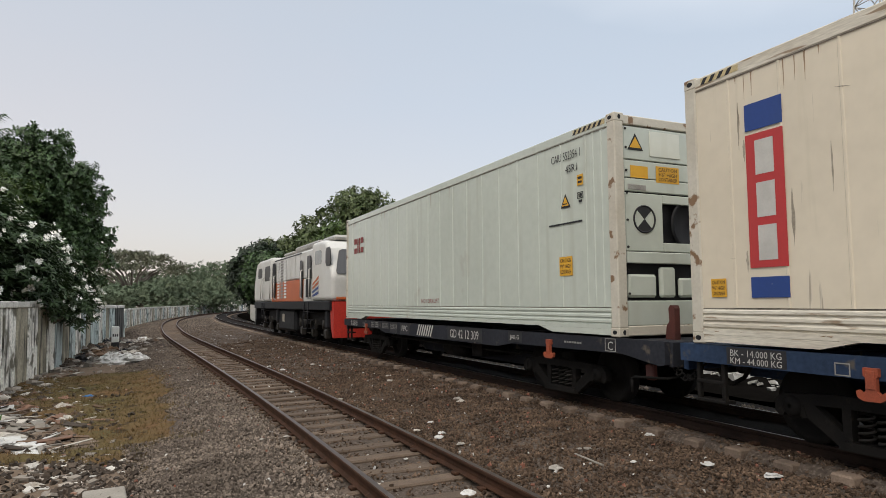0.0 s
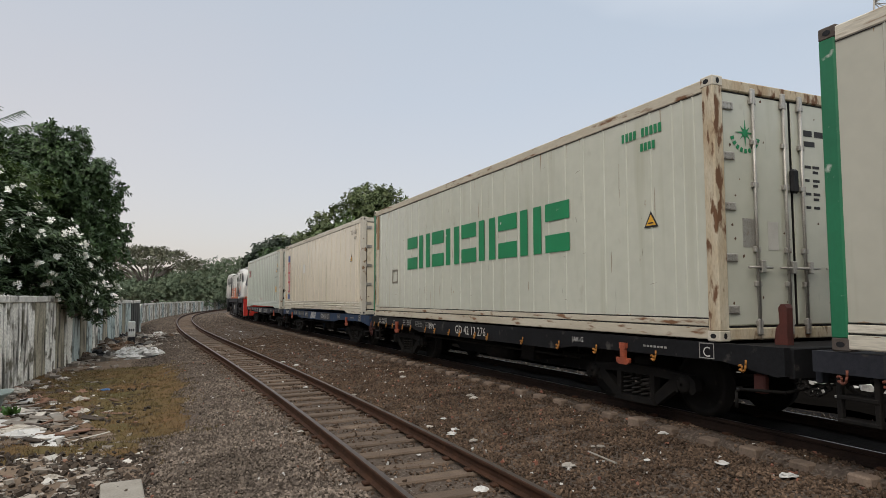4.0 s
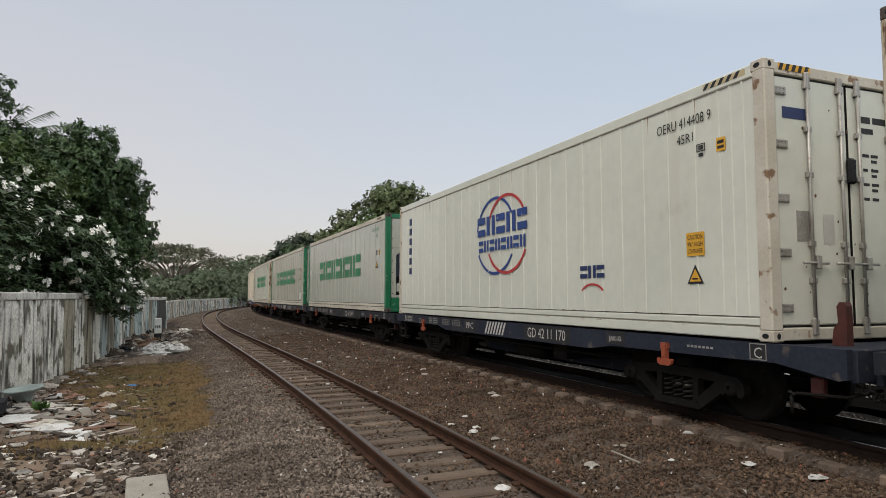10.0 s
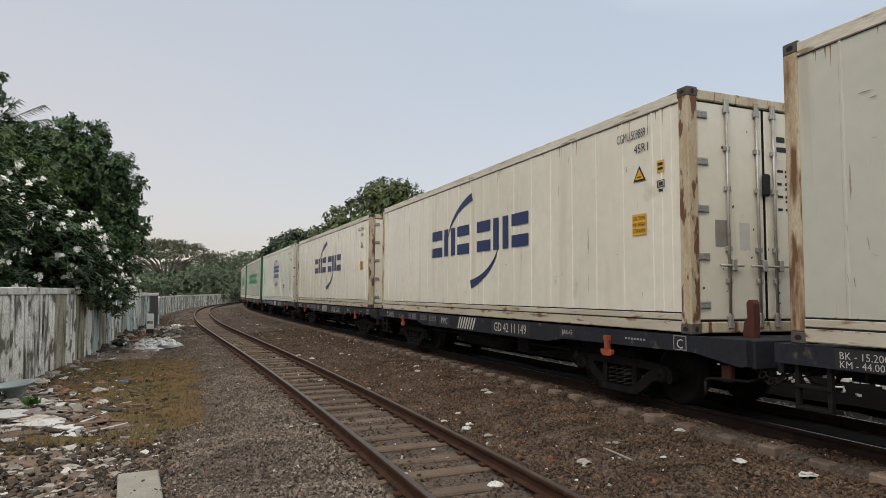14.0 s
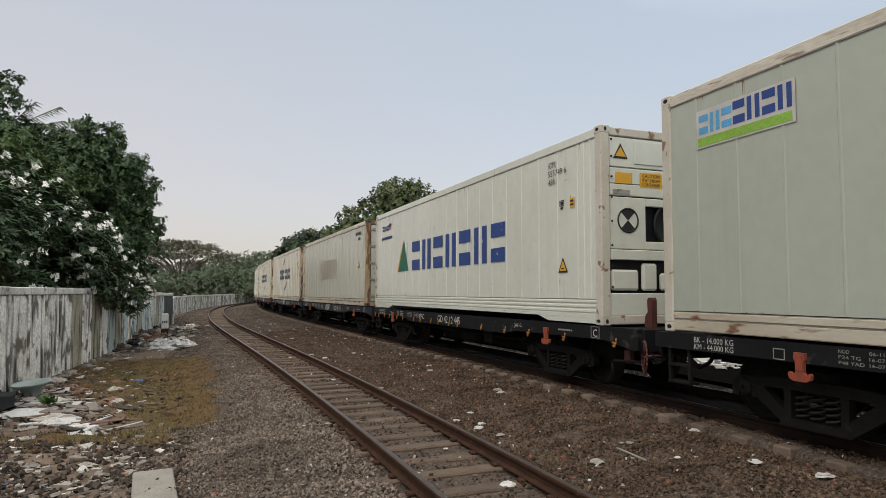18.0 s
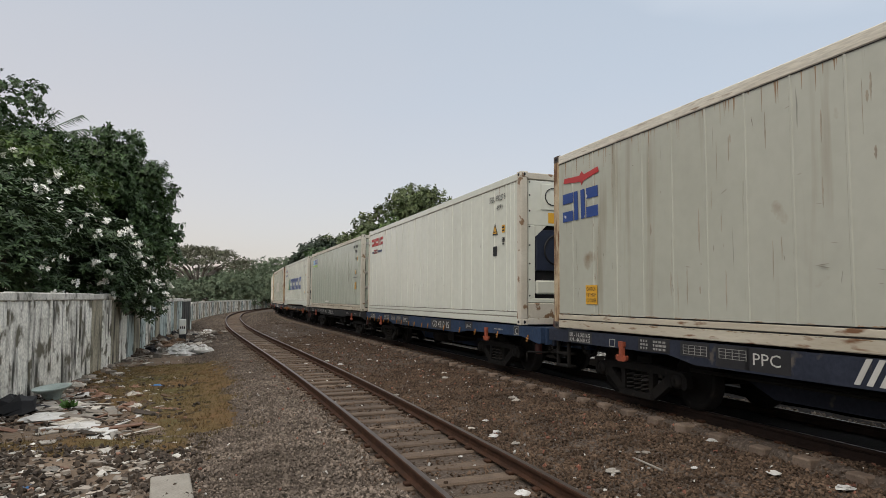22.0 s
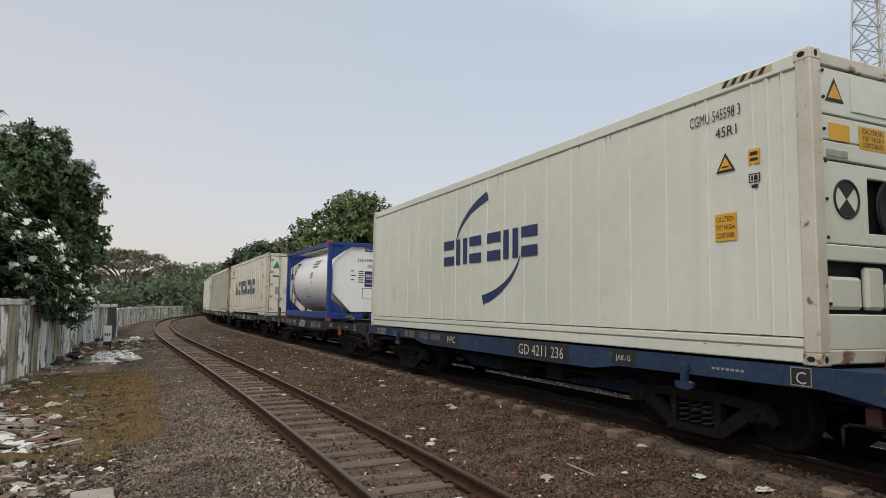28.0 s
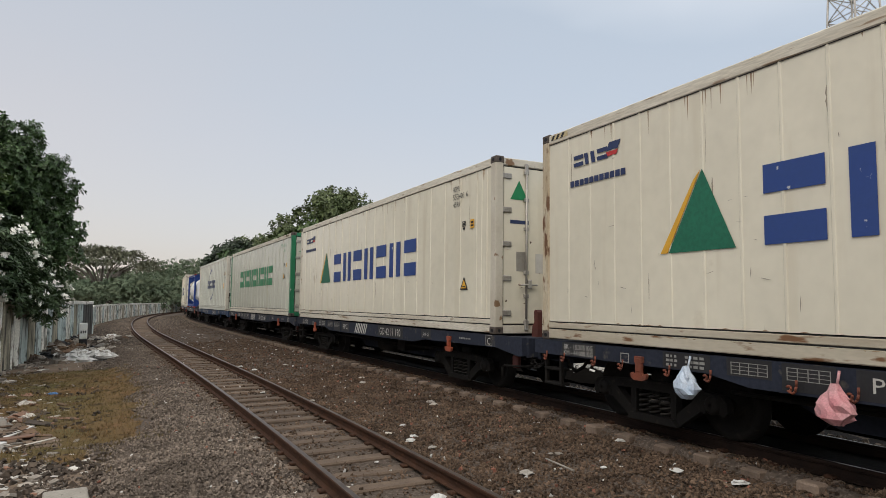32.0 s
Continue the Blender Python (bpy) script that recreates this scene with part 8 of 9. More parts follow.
# rubble of the foreground
M_RUB = [mat("grey_rubble", (0.30, 0.265, 0.225), (0.20, 0.175, 0.145), 2, 0.9, island=0.5), mat("brick_rubble", (0.22, 0.115, 0.075), (0.17, 0.11, 0.08), 2, 0.9, island=0.4),
         mat("pale_rubble", (0.64, 0.62, 0.57), (0.44, 0.42, 0.38), 2, 0.9, island=0.3), mat("dark_rubble", (0.085, 0.064, 0.047), (0.045, 0.035, 0.027), 2, 0.9, island=0.5)]


def near_rubbish(s, d):
    """Rubbish lies thick close by and along the foot of the wall."""
    x, y, _ = near_at(s, d)
    w = lump(x, y, 0.9, 4.0)
    if y > 8.9 and d < 5.6:
        return RNG.random() > 0.10
    return w + RNG.random() < 0.25


# larger broken pieces, each its own thing
rk = random.Random(21)
for i in range(60):
    s, d = rk.uniform(-2.6, 2.2), rk.uniform(3.2, 7.2)
    x, y, _ = near_at(s, d)
    w, h = rk.uniform(0.05, 0.16), rk.uniform(0.03, 0.07)
    q = [rk.uniform(0.6, 1.0) for _ in range(7)]
    m = Mesh().slab([(w * q[j] * math.cos(0.8976 * j), w * 0.75 * q[j] * math.sin(0.8976 * j)) for j in range(7)], "z", 0.0, h)
    ob = part("broken_piece", fix_normals(m.data("broken_piece", rk.choice([M_RUB[0], M_RUB[0], M_RUB[2], M_RUB[3], M_CONC]))), None)
    ob.matrix_basis = pose(x, y, ground_z(s, d) + 0.02, rk.uniform(-14, 14), rk.uniform(-14, 14), rk.uniform(0, 360))
    tagged(ob, "broken piece of plaster and concrete on the soil", "rubble", "broken pieces")
strew("rubble", M_RUB[0], places(1500, -9, -3, 2.9, 8.0, near_rubbish) + places(11000, -3, 14, 2.9, 8.0, near_rubbish), 0.034, 0.32, RNG, label="broken grey rubble and chips", cat="rubble")
strew("brick_chips", M_RUB[1], places(2400, -3, 14, 2.7, 8.0, near_rubbish), 0.026, 0.4, RNG, label="broken brick chips", cat="rubble")
strew("pale_chips", M_RUB[2], places(2600, -3, 14, 2.7, 8.0, near_rubbish), 0.036, 0.22, RNG, label="pale plaster and plastic chips", cat="rubble")
strew("dark_clods", M_RUB[3], places(15000, -3, 14, 2.6, 8.0, near_rubbish), 0.030, 0.6, RNG, label="dark clods of earth", cat="soil")
strew("verge_debris", M_RUB[0], places(900, 14, 30, 3.4, 6.0, lambda s, d: d < 4.4 and RNG.random() < 0.8), 0.055, 0.5, RNG, label="debris along the foot of the wall", cat="rubble")


# dry grass
def grass_margin(s, d):
    """How far inside the grass a place lies; below nought outside it."""
    x, y, _ = near_at(s, d)
    w = lump(x, y, 0.6, 9.0) * 0.7 + lump(x, y, 2.2, 3.0) * 0.45 + lump(x, y, 7.0, 2.0) * 0.18
    heap = -8.9 + 3.1 * (13.1 - y) / 3.3        # the rubbish heap keeps the grass off
    field = min(y - 9.8, 23.2 - y, d - 2.0 - 0.5 * w, 5.6 + w - d, max(y - 15.4, x - heap - 1.1 - 0.5 * w))
    strip = min(y + w - 8.7, 9.6 - y - w, d - 2.7, 6.9 - d)
    return max(field, strip)


def meadow():
    m = Mesh()
    ss, dd = list(np.arange(0, 17, 0.1)), list(np.arange(1.4, 7.4, 0.08))
    idx = {}
    for i, s in enumerate(ss):
        for j, d in enumerate(dd):
            g = grass_margin(s, d)
            if g > -0.35:
                x, y, _ = near_at(s, d)
                idx[i, j] = len(m.v)
                m.v.append((x, y, ground_z(s, d) + min(max(g * 0.16, -0.07), 0.030) + 0.05 * lump(x, y, 1.7) + 0.022 * lump(x, y, 5.0)))
    for i in range(len(ss) - 1):
        for j in range(len(dd) - 1):
            q = [(i, j), (i, j + 1), (i + 1, j + 1), (i + 1, j)]
            if all(k in idx for k in q):
                m.f.append(tuple(idx[k] for k in q))
                m.smooth.append(True)
    ob = part("grass_patch", fix_up(m.data("grass_patch", M_MOSS)), None)
    tagged(ob, "patch of short brown and olive grass", "grass", kind="structure")
    b = Mesh()
    r = random.Random(3)
    for _ in range(44000):
        s, d = r.uniform(0, 17), r.uniform(1.4, 7.0)
        if grass_margin(s, d) < r.uniform(-0.3, 0.25):
            continue
        x, y, _ = near_at(s, d)
        z = ground_z(s, d) + 0.02 + 0.05 * lump(x, y, 1.7)
        t, h = r.uniform(0, 6.28), r.uniform(0.02, 0.075)
        c, q = math.cos(t), math.sin(t)
        lean = r.uniform(-0.05, 0.05), r.uniform(-0.05, 0.05)
        b.add([(x - c * 0.006, y - q * 0.006, z), (x + c * 0.006, y + q * 0.006, z), (x + lean[0], y + lean[1], z + h)], [(0, 1, 2)])
    tagged(part("grass_blades", b, M_DRYGRASS), "short dry grass blades", "grass", kind="stuff")


meadow()


# ---- single things lying about ----
def crumple(name, x, y, z, size, material, label, cat, seed, flat_=0.35, group="litter"):
    """A crumpled bag or sheet."""
    r = random.Random(seed)
    m = Mesh()
    n, rows = 9, 5
    for i in range(rows):
        t = math.pi * (i + 0.5) / rows / 1.9
        for j in range(n):
            a = 2 * math.pi * j / n
            q = size * r.uniform(0.55, 1.1) * math.cos(t - 0.1)
            m.v.append((q * math.cos(a), q * math.sin(a), size * flat_ * math.sin(t) * r.uniform(0.5, 1.3)))
    for i in range(rows - 1):
        for j in range(n):
            k = (j + 1) % n
            m.f.append((i * n + j, i * n + k, (i + 1) * n + k, (i + 1) * n + j))
            m.smooth.append(False)
    m.f.append(tuple((rows - 1) * n + j for j in range(n)))
    m.smooth.append(False)
    ob = part(name, m, material)
    ob.matrix_basis = pose(x, y, z - 0.01, 0, 0, r.uniform(0, 360))
    return tagged(ob, label, cat, group)


def at_ground(x, y):
    """Level under a place, from the nearest place on the near track."""
    best = min(np.arange(-6, 60, 0.25), key=lambda s: (near_at(s)[0] - x) ** 2 + (near_at(s)[1] - y) ** 2)
    nx, ny, th = near_at(best)
    d = -(x - nx) * math.cos(th) - (y - ny) * math.sin(th)
    return ground_z(best, d) + 0.03


LITTER = [(0.38, 8.46, 0.09), (-0.3, 7.92, 0.05), (2.64, 8.0, 0.10), (1.32, 7.06, 0.12), (3.15, 6.1, 0.13), (2.75, 6.59, 0.10), (-1.99, 9.23, 0.07), (0.10, 8.9, 0.11), (-0.6, 9.6, 0.10), (-0.2, 9.4, 0.08),
          (0.0, 9.9, 0.07), (0.85, 6.5, 0.06), (-2.3, 9.1, 0.05), (-5.6, 12.9, 0.08), (-1.2, 10.6, 0.07), (1.7, 7.6, 0.05), (2.1, 6.9, 0.06), (-2.9, 13.9, 0.10), (-1.7, 12.5, 0.09), (-4.6, 19.0, 0.12), (-4.0, 18.0, 0.14)]
for i, (x, y, q) in enumerate(LITTER):
    crumple("litter", x, y, at_ground(x, y), q * 0.75, M_WPLAS if i % 3 else M_PAPER, "scrap of white plastic on the ballast", "litter", 100 + i)
rl = random.Random(8)
for i in range(46):
    s, d = rl.uniform(0, 40), rl.choice([rl.uniform(-3.0, -1.0), rl.uniform(-2.6, -1.9), rl.uniform(-0.4, 0.4), rl.uniform(-7.2, -6.0)])
    x, y, _ = near_at(s, d)
    crumple("litter", x, y, ground_z(s, d) + 0.02, rl.uniform(0.03, 0.10), rl.choice([M_WPLAS, M_PAPER, M_PAPER]), "scrap of pale paper on the ballast", "litter", 200 + i)
for i in range(70):
    s, d = rl.uniform(-2.5, 8), rl.uniform(3.2, 7.6)
    x, y, _ = near_at(s, d)
    if 9.3 < y and d < 5.4:
        continue
    crumple("litter", x, y, ground_z(s, d) + 0.02, rl.uniform(0.05, 0.13), rl.choice([M_WPLAS, M_PAPER, M_PAPER, M_RUB[2], M_BPLAS]) if i % 9 else M_BPLAS, "crumpled scrap of rubbish on the soil", "litter", 300 + i)


M_BROWN = mat("rotten_wood", (0.14, 0.085, 0.05), (0.09, 0.06, 0.04), 4, 0.9, randob=0.3)


def board(x, y, z, L, w, h, rz, material, label, name="board", tilt=6):
    ob = part(name, Mesh().cbox(-L / 2, L / 2, -w / 2, w / 2, 0, h, 0.006), material)
    ob.matrix_basis = pose(x, y, z, tilt * 0.4, tilt, rz)
    return tagged(ob, label, "rubbish", "dumped boards")


for i in range(120):
    u = rl.uniform(-0.1, 1.1)
    x, y = -8.9 + 3.1 * u + rl.gauss(0, 0.42), 13.1 - 3.3 * u + rl.gauss(0, 0.42)
    board(x, y, -0.30, rl.uniform(0.18, 0.75), rl.uniform(0.05, 0.24), rl.uniform(0.01, 0.03), rl.uniform(0, 360), rl.choice([M_PAPER, M_PAPER, M_CONC, M_RUB[1], M_RUB[0], M_RUB[3], M_RUB[3], M_WPLAS, M_BROWN, M_BROWN, M_PAPER]), "dirty discarded board on the rubbish heap", tilt=rl.uniform(-10, 14))

slab_ = part("concrete_slab", Mesh().cbox(-0.205, 0.205, -0.75, 0.75, 0, 0.10, 0.012), M_CONC)
slab_.matrix_basis = pose(-3.21, 6.66, -0.345, 0, 0, 27)
tagged(slab_, "pale flat concrete slab lying on rubble", "slab")


def basin():
    m = Mesh().lathe([(0.0, 0.13), (0.05, 0.15), (0.16, 0.19), (0.24, 0.34), (0.27, 0.36), (0.285, 0.355), (0.275, 0.33), (0.20, 0.20), (0.08, 0.12), (0.07, 0.02)], "z", 28)
    ob = part("wash_basin", m, mat("pale_green_plastic", (0.36, 0.42, 0.39), (0.30, 0.36, 0.34), 3, 0.5))
    ob.scale = (1.0, 0.8, 0.9)
    ob.matrix_basis = pose(-8.75, 12.9, -0.31, 4, -5, 20)
    tagged(ob, "pale grey-green plastic basin by the wall", "basin")
    sb = Mesh()
    r = random.Random(2)
    for i in range(60):
        a, q = r.uniform(0, 6.28), r.uniform(0.03, 0.14)
        sb.add([(0, 0, 0.02), (math.cos(a) * q, math.sin(a) * q, r.uniform(0.05, 0.2)), (math.cos(a + 0.4) * q * 1.2, math.sin(a + 0.4) * q * 1.2, r.uniform(0.05, 0.18))], [(0, 1, 2)])
    ob = part("weed", sb, mat("bright_weed", (0.07, 0.15, 0.03), None, 3, 0.6, island=0.3))
    ob.matrix_basis = pose(-7.75, 11.9, -0.31)
    tagged(ob, "small bright green weed in the rubbish", "plant")


basin()
for i, (x, y, q, mt, lb) in enumerate(((-7.5, 10.9, 0.42, M_WPLAS, "large white plastic sheet on the rubbish"), (-6.5, 10.2, 0.34, M_WPLAS, "white plastic sheet on the rubbish"), (-8.4, 12.0, 0.34, M_DARK, "black plastic bag by the wall"),
                                      (-6.9, 10.6, 0.30, M_PAPER, "dirty grey sheet on the rubbish"), (-7.7, 15.1, 0.16, M_BPLAS, "crumpled blue plastic bag on the grass"), (-6.0, 9.9, 0.26, M_WPLAS, "white plastic scraps on the rubbish heap"))):
    crumple("plastic_sheet", x, y, -0.30, q, mt, lb, "plastic sheet", 400 + i, 0.22, "plastic sheets")
for i in range(60):
    u = rl.random()
    x, y = -10.3 - 1.7 * u + rl.gauss(0, 0.26), 23.6 + 1.3 * u + rl.gauss(0, 0.45)
    crumple("rubbish_bag", x, y, -0.33 + 0.16 * rl.random() * math.sin(math.pi * u), rl.uniform(0.2, 0.42), M_WPLAS if i % 9 else M_PAPER, "white rubbish bag in the heap by the post", "rubbish bag", 500 + i, 0.5, "heap of white bags")


for i in range(90):
    u = rl.random()
    x, y = -9.75 - 3.3 * u + abs(rl.gauss(0, 0.75)), 14.2 + 9.8 * u + rl.gauss(0, 0.3)
    if i % 3:
        board(x, y, at_ground(x, y) - 0.05, rl.uniform(0.15, 0.6), rl.uniform(0.04, 0.2), rl.uniform(0.01, 0.03), rl.uniform(0, 360), rl.choice([M_BROWN, M_BROWN, M_RUB[3], M_RUB[3], M_RUB[1], M_RUB[0], M_PAPER]), "dark rotten board at the foot of the wall", tilt=rl.uniform(-14, 16))
    else:
        crumple("litter", x, y, at_ground(x, y) - 0.03, rl.uniform(0.08, 0.22), rl.choice([M_RUB[3], M_BROWN, M_PAPER, M_RUB[0]]), "crumpled brown scrap at the foot of the wall", "litter", 700 + i)
for i in range(46):
    v = rl.uniform(-3.0, 5.5)
    x, y = -13.4 - 0.42 * v + rl.gauss(0, 0.45), 30.6 + v
    crumple("litter", x, y, at_ground(x, y) - 0.03, rl.uniform(0.12, 0.34), rl.choice([M_PAPER, M_PAPER, M_WPLAS, M_RUB[0], M_RUB[3], M_PAPER]), "grey scrap of sacking beside the heap of bags", "litter", 800 + i, 0.45)
# dark rubbish piled between the wall and the bags, and brown waste spilling onto the grass
for i in range(130):
    v, q = rl.random(), abs(rl.gauss(0, 0.75))
    x, y = -12.45 - 4.6 * v + q, 22.3 + 13.2 * v + 0.3 * q
    lift = at_ground(x, y) - 0.04 + 0.30 * max(0.0, 1 - q) * min(1.0, 3 * v)
    if i % 4 == 0:
        board(x, y, lift, rl.uniform(0.3, 1.0), rl.uniform(0.05, 0.2), rl.uniform(0.02, 0.05), rl.uniform(0, 360), rl.choice([M_BROWN, M_RUB[3], M_RUB[0]]), "dark rotten board in the rubbish by the wall", tilt=rl.uniform(-16, 16))
    else:
        crumple("litter", x, y, lift - 0.06, rl.uniform(0.18, 0.42), rl.choice([M_RUB[3], M_RUB[3], M_RUB[3], M_BROWN, M_DARK, M_RUB[0], M_PAPER]), "crumpled dark rubbish piled by the wall", "litter", 1000 + i, 0.6)
for i in range(120):
    u = rl.random()
    x, y = -10.1 + 3.7 * u + rl.gauss(0, 0.38), 15.9 - 3.9 * u + rl.gauss(0, 0.38)
    if i % 3:
        board(x, y, at_ground(x, y) - 0.04, rl.uniform(0.12, 0.55), rl.uniform(0.04, 0.2), rl.uniform(0.01, 0.04), rl.uniform(0, 360), rl.choice([M_BROWN, M_BROWN, M_RUB[1], M_RUB[1], M_RUB[3], M_RUB[0], M_PAPER]), "brown rotten board spilling onto the grass", tilt=rl.uniform(-16, 18))
    else:
        crumple("litter", x, y, at_ground(x, y) - 0.04, rl.uniform(0.08, 0.24), rl.choice([M_BROWN, M_RUB[1], M_RUB[3], M_PAPER]), "crumpled brown waste spilling onto the grass", "litter", 1200 + i, 0.5)
crumple("rubbish_bag", -8.35, 11.35, -0.31, 0.42, M_DARK, "black plastic sack slumped against the wall", "rubbish bag", 901, 0.8, "black sacks")


def kilometre_post():
    root = tagged(new("track_marker_post"), "white track marker post with a black foot", "marker post")
    part("post", Mesh().cbox(-0.16, 0.16, -0.10, 0.10, 0.36, 1.08, 0.03), M_FLOWER, root, "white painted upper part")
    part("foot", Mesh().cbox(-0.163, 0.163, -0.103, 0.103, 0.0, 0.36, 0.02), M_BLK, root, "black painted foot")
    for k in (-1, 0, 1):
        part("figure_bar", Mesh().box(k * 0.085 - 0.026, k * 0.085 + 0.026, -0.106, -0.1, 0.62, 0.74), M_BLK, root)
    root.matrix_basis = pose(-14.35, 30.4, -0.33, 0, 0, 26)


kilometre_post()
# a stub of crossing timber beside the rail
board(-4.03, 12.98, -0.20, 0.95, 0.14, 0.05, 24, M_SLEEPER, "short weathered timber beside the rail", "timber", 0)
stick = part("stick", Mesh().tube((1.75, 6.75, 0.0), (1.55, 7.15, 0.03), 0.012, 0.009, 6), M_CONC)
tagged(stick, "pale dry stick on the ballast", "stick")


# ---- beyond the used track ----
def right_side():
    def along(s, side):
        x, y, th = line_at(s, -side)
        return x, y, th
    # low wall with small blue openings
    root = tagged(new("garden_wall"), "low whitewashed wall with small blue openings", "wall", kind="structure")
    s = -14.0
    k = 0
    while s < 46:
        x, y, th = along(s, 8.1 + 0.234 * s)
        th -= math.atan(0.234)
        seg = Mesh().cbox(-0.09, 0.09, 0.0, 2.0, 0, 0.95, 0.01).cbox(-0.09, 0.09, 0.0, 2.0, 1.28, 1.45, 0.01)
        for j in range(4):
            seg.box(-0.09, 0.09, j * 0.5, j * 0.5 + 0.28, 0.95, 1.28)
        p = part("wall_panel", seg, M_FENCE, root)
        p.matrix_basis = pose(x, y, -0.52, 0, 0, math.degrees(th))
        bl = Mesh()
        for j in range(4):
            bl.box(-0.04, 0.04, j * 0.5 + 0.28, j * 0.5 + 0.5, 0.95, 1.28)
        q = part("blue_opening", bl, mat("blue_opening_paint", (0.05, 0.12, 0.28), None, 3, 0.7) if k == 0 else bpy.data.materials["blue_opening_paint"], root)
        q.matrix_basis = p.matrix_basis
        cp = part("coping", Mesh().cbox(-0.15, 0.15, 0.0, 1.99, 1.45, 1.57, 0.02), M_CONC, root)
        cp.matrix_basis = p.matrix_basis
        if k % 2 == 0:
            pl = part("pillar", Mesh().cbox(-0.19, 0.19, -0.17, 0.17, 0, 1.80, 0.03).cbox(-0.24, 0.24, -0.22, 0.22, 1.80, 1.92, 0.03), M_FENCE, root)
            pl.matrix_basis = p.matrix_basis
        s += 2.0
        k += 1
    # houses; the second is added out of view and cuts off sky light
    for s0, side, L, W_, hgt, lb in ((7.5, 15.8, 9.5, 6.0, 3.3, "low whitewashed house with corrugated roofing"), (-6.5, 13.5, 11.0, 6.5, 3.4, "added unseen whitewashed house with a rusty corrugated roof"), (None, None, 12.0, 9.0, 6.4, "taller pale building with a shallow sheet roof")):
        x, y, th = along(s0, side) if s0 is not None else (13.6, 34.0, 0.38)
        h = tagged(new("house"), lb, "house", "houses beyond the tracks")
        h.matrix_basis = pose(x, y, -0.4, 0, 0, math.degrees(th))
        wl_ = Mesh().box(0, 0.15, 0, L, 0, hgt).box(W_ - 0.15, W_, 0, L, 0, hgt).box(0.15, W_ - 0.15, 0, 0.15, 0, hgt).box(0.15, W_ - 0.15, L - 0.15, L, 0, hgt)
        part("wall", wl_, M_HOUSE, h)
        for j in range(3):
            w = part("window", Mesh().box(-0.02, -0.004, L * (0.2 + 0.28 * j), L * (0.2 + 0.28 * j) + 0.45, hgt * 0.62, hgt * 0.62 + 0.40), M_DARK, h, "small dark window")
        rfm = Mesh()
        eave = -0.7 if s0 is not None else -0.06
        n = int(L / 0.16)
        for j in range(n):
            for q, (a, b) in enumerate(((0, 0.02), (0.02, 0))):
                y0, y1 = -0.4 + (L + 0.8) * (j + q * 0.5) / n, -0.4 + (L + 0.8) * (j + q * 0.5 + 0.5) / n
                rfm.add([(eave, y0, hgt - 0.1 + a * 2), (eave, y1, hgt - 0.1 + b * 2), (W_ * 0.55, y1, hgt + 1.25 + b * 2), (W_ * 0.55, y0, hgt + 1.25 + a * 2)], [(0, 1, 2, 3)])
                rfm.add([(W_ * 0.55, y0, hgt + 1.25 + a * 2), (W_ * 0.55, y1, hgt + 1.25 + b * 2), (W_ + 0.6, y1, hgt + 0.1 + b * 2), (W_ + 0.6, y0, hgt + 0.1 + a * 2)], [(0, 1, 2, 3)])
        part("roof", rfm, M_ROOF, h, "corrugated sheet roof")
    # aerial on the taller building
    ae = tagged(new("roof_aerial"), "thin roof aerial on a tall pole", "aerial")
    ae.matrix_basis = pose(15.2, 35.5, 5.6)
    part("pole", Mesh().tube((0, 0, 0), (0, 0, 3.6), 0.03, None, 6), M_STEEL, ae)
    part("aerial_rods", Mesh().tube((-0.4, 0, 3.4), (0.4, 0, 3.4), 0.015, None, 5).tube((-0.25, 0, 3.1), (0.25, 0, 3.1), 0.015, None, 5), M_STEEL, ae)
    # sign seen from behind
    sg = tagged(new("road_sign"), "round road sign on a grey pole seen from behind", "road sign")
    x, y, th = along(6.9, 7.6)
    sg.matrix_basis = pose(x, y, -0.4, 0, 0, math.degrees(th))
    part("pole", Mesh().tube((0, 0, 0), (0, 0, 2.90), 0.035, None, 10), M_STEEL, sg)
    part("disc", Mesh().lathe([(0.0, 0.005), (0.0, 0.29), (0.012, 0.29), (0.012, 0.005)], "x", 28, (0.045, 0, 2.63)), M_WPLAS, sg, "pale back of a round sign")
    part("plate", Mesh().cbox(0.045, 0.057, -0.25, 0.25, 2.04, 2.31, 0.005), M_WPLAS, sg, "pale rectangular plate")
    # water tank
    tk = part("water_drum", Mesh().lathe([(0, 0.02), (0, 0.24), (0.7, 0.24), (0.7, 0.02)], "y", 20), M_BPLAS)
    x, y, th = along(10.6, 11.3)
    tk.matrix_basis = pose(x, y, 1.25, 0, 0, math.degrees(th) - 40)
    tagged(tk, "blue plastic drum lying behind the low wall", "drum")
    st = part("drum_stand", Mesh().cbox(-0.5, 0.5, -0.6, 1.0, 0, 1.42, 0.03), M_HOUSE)
    st.matrix_basis = pose(x, y, -0.4, 0, 0, math.degrees(th) - 40)
    tagged(st, "whitewashed block carrying a drum", "plinth")
    # street lamp
    lp = tagged(new("street_lamp"), "tall street lamp with a curved arm", "street lamp")
    x, y, th = along(19.6, 11.2)
    lp.matrix_basis = pose(x, y, -0.4, 0, 0, math.degrees(th))
    pm = Mesh().tube((0, 0, 0), (0, 0, 5.4), 0.07, 0.05, 10)
    pts = [Vector((-1.6 * (1 - math.cos(a)), 0.0, 5.4 + 1.3 * math.sin(a))) for a in (0.0, 0.3, 0.6, 0.9, 1.2, 1.5)]
    pm.path(pts, 0.035, 8)
    part("pole", pm, M_STEEL, lp)
    part("lamp_head", Mesh().cbox(-2.1, -1.45, -0.12, 0.12, 6.64, 6.76, 0.04), M_STEEL, lp)
    # striped warning board
    wb = tagged(new("warning_board"), "tilted red and white striped warning board", "warning board")
    x, y, th = along(22.0, 13.0)
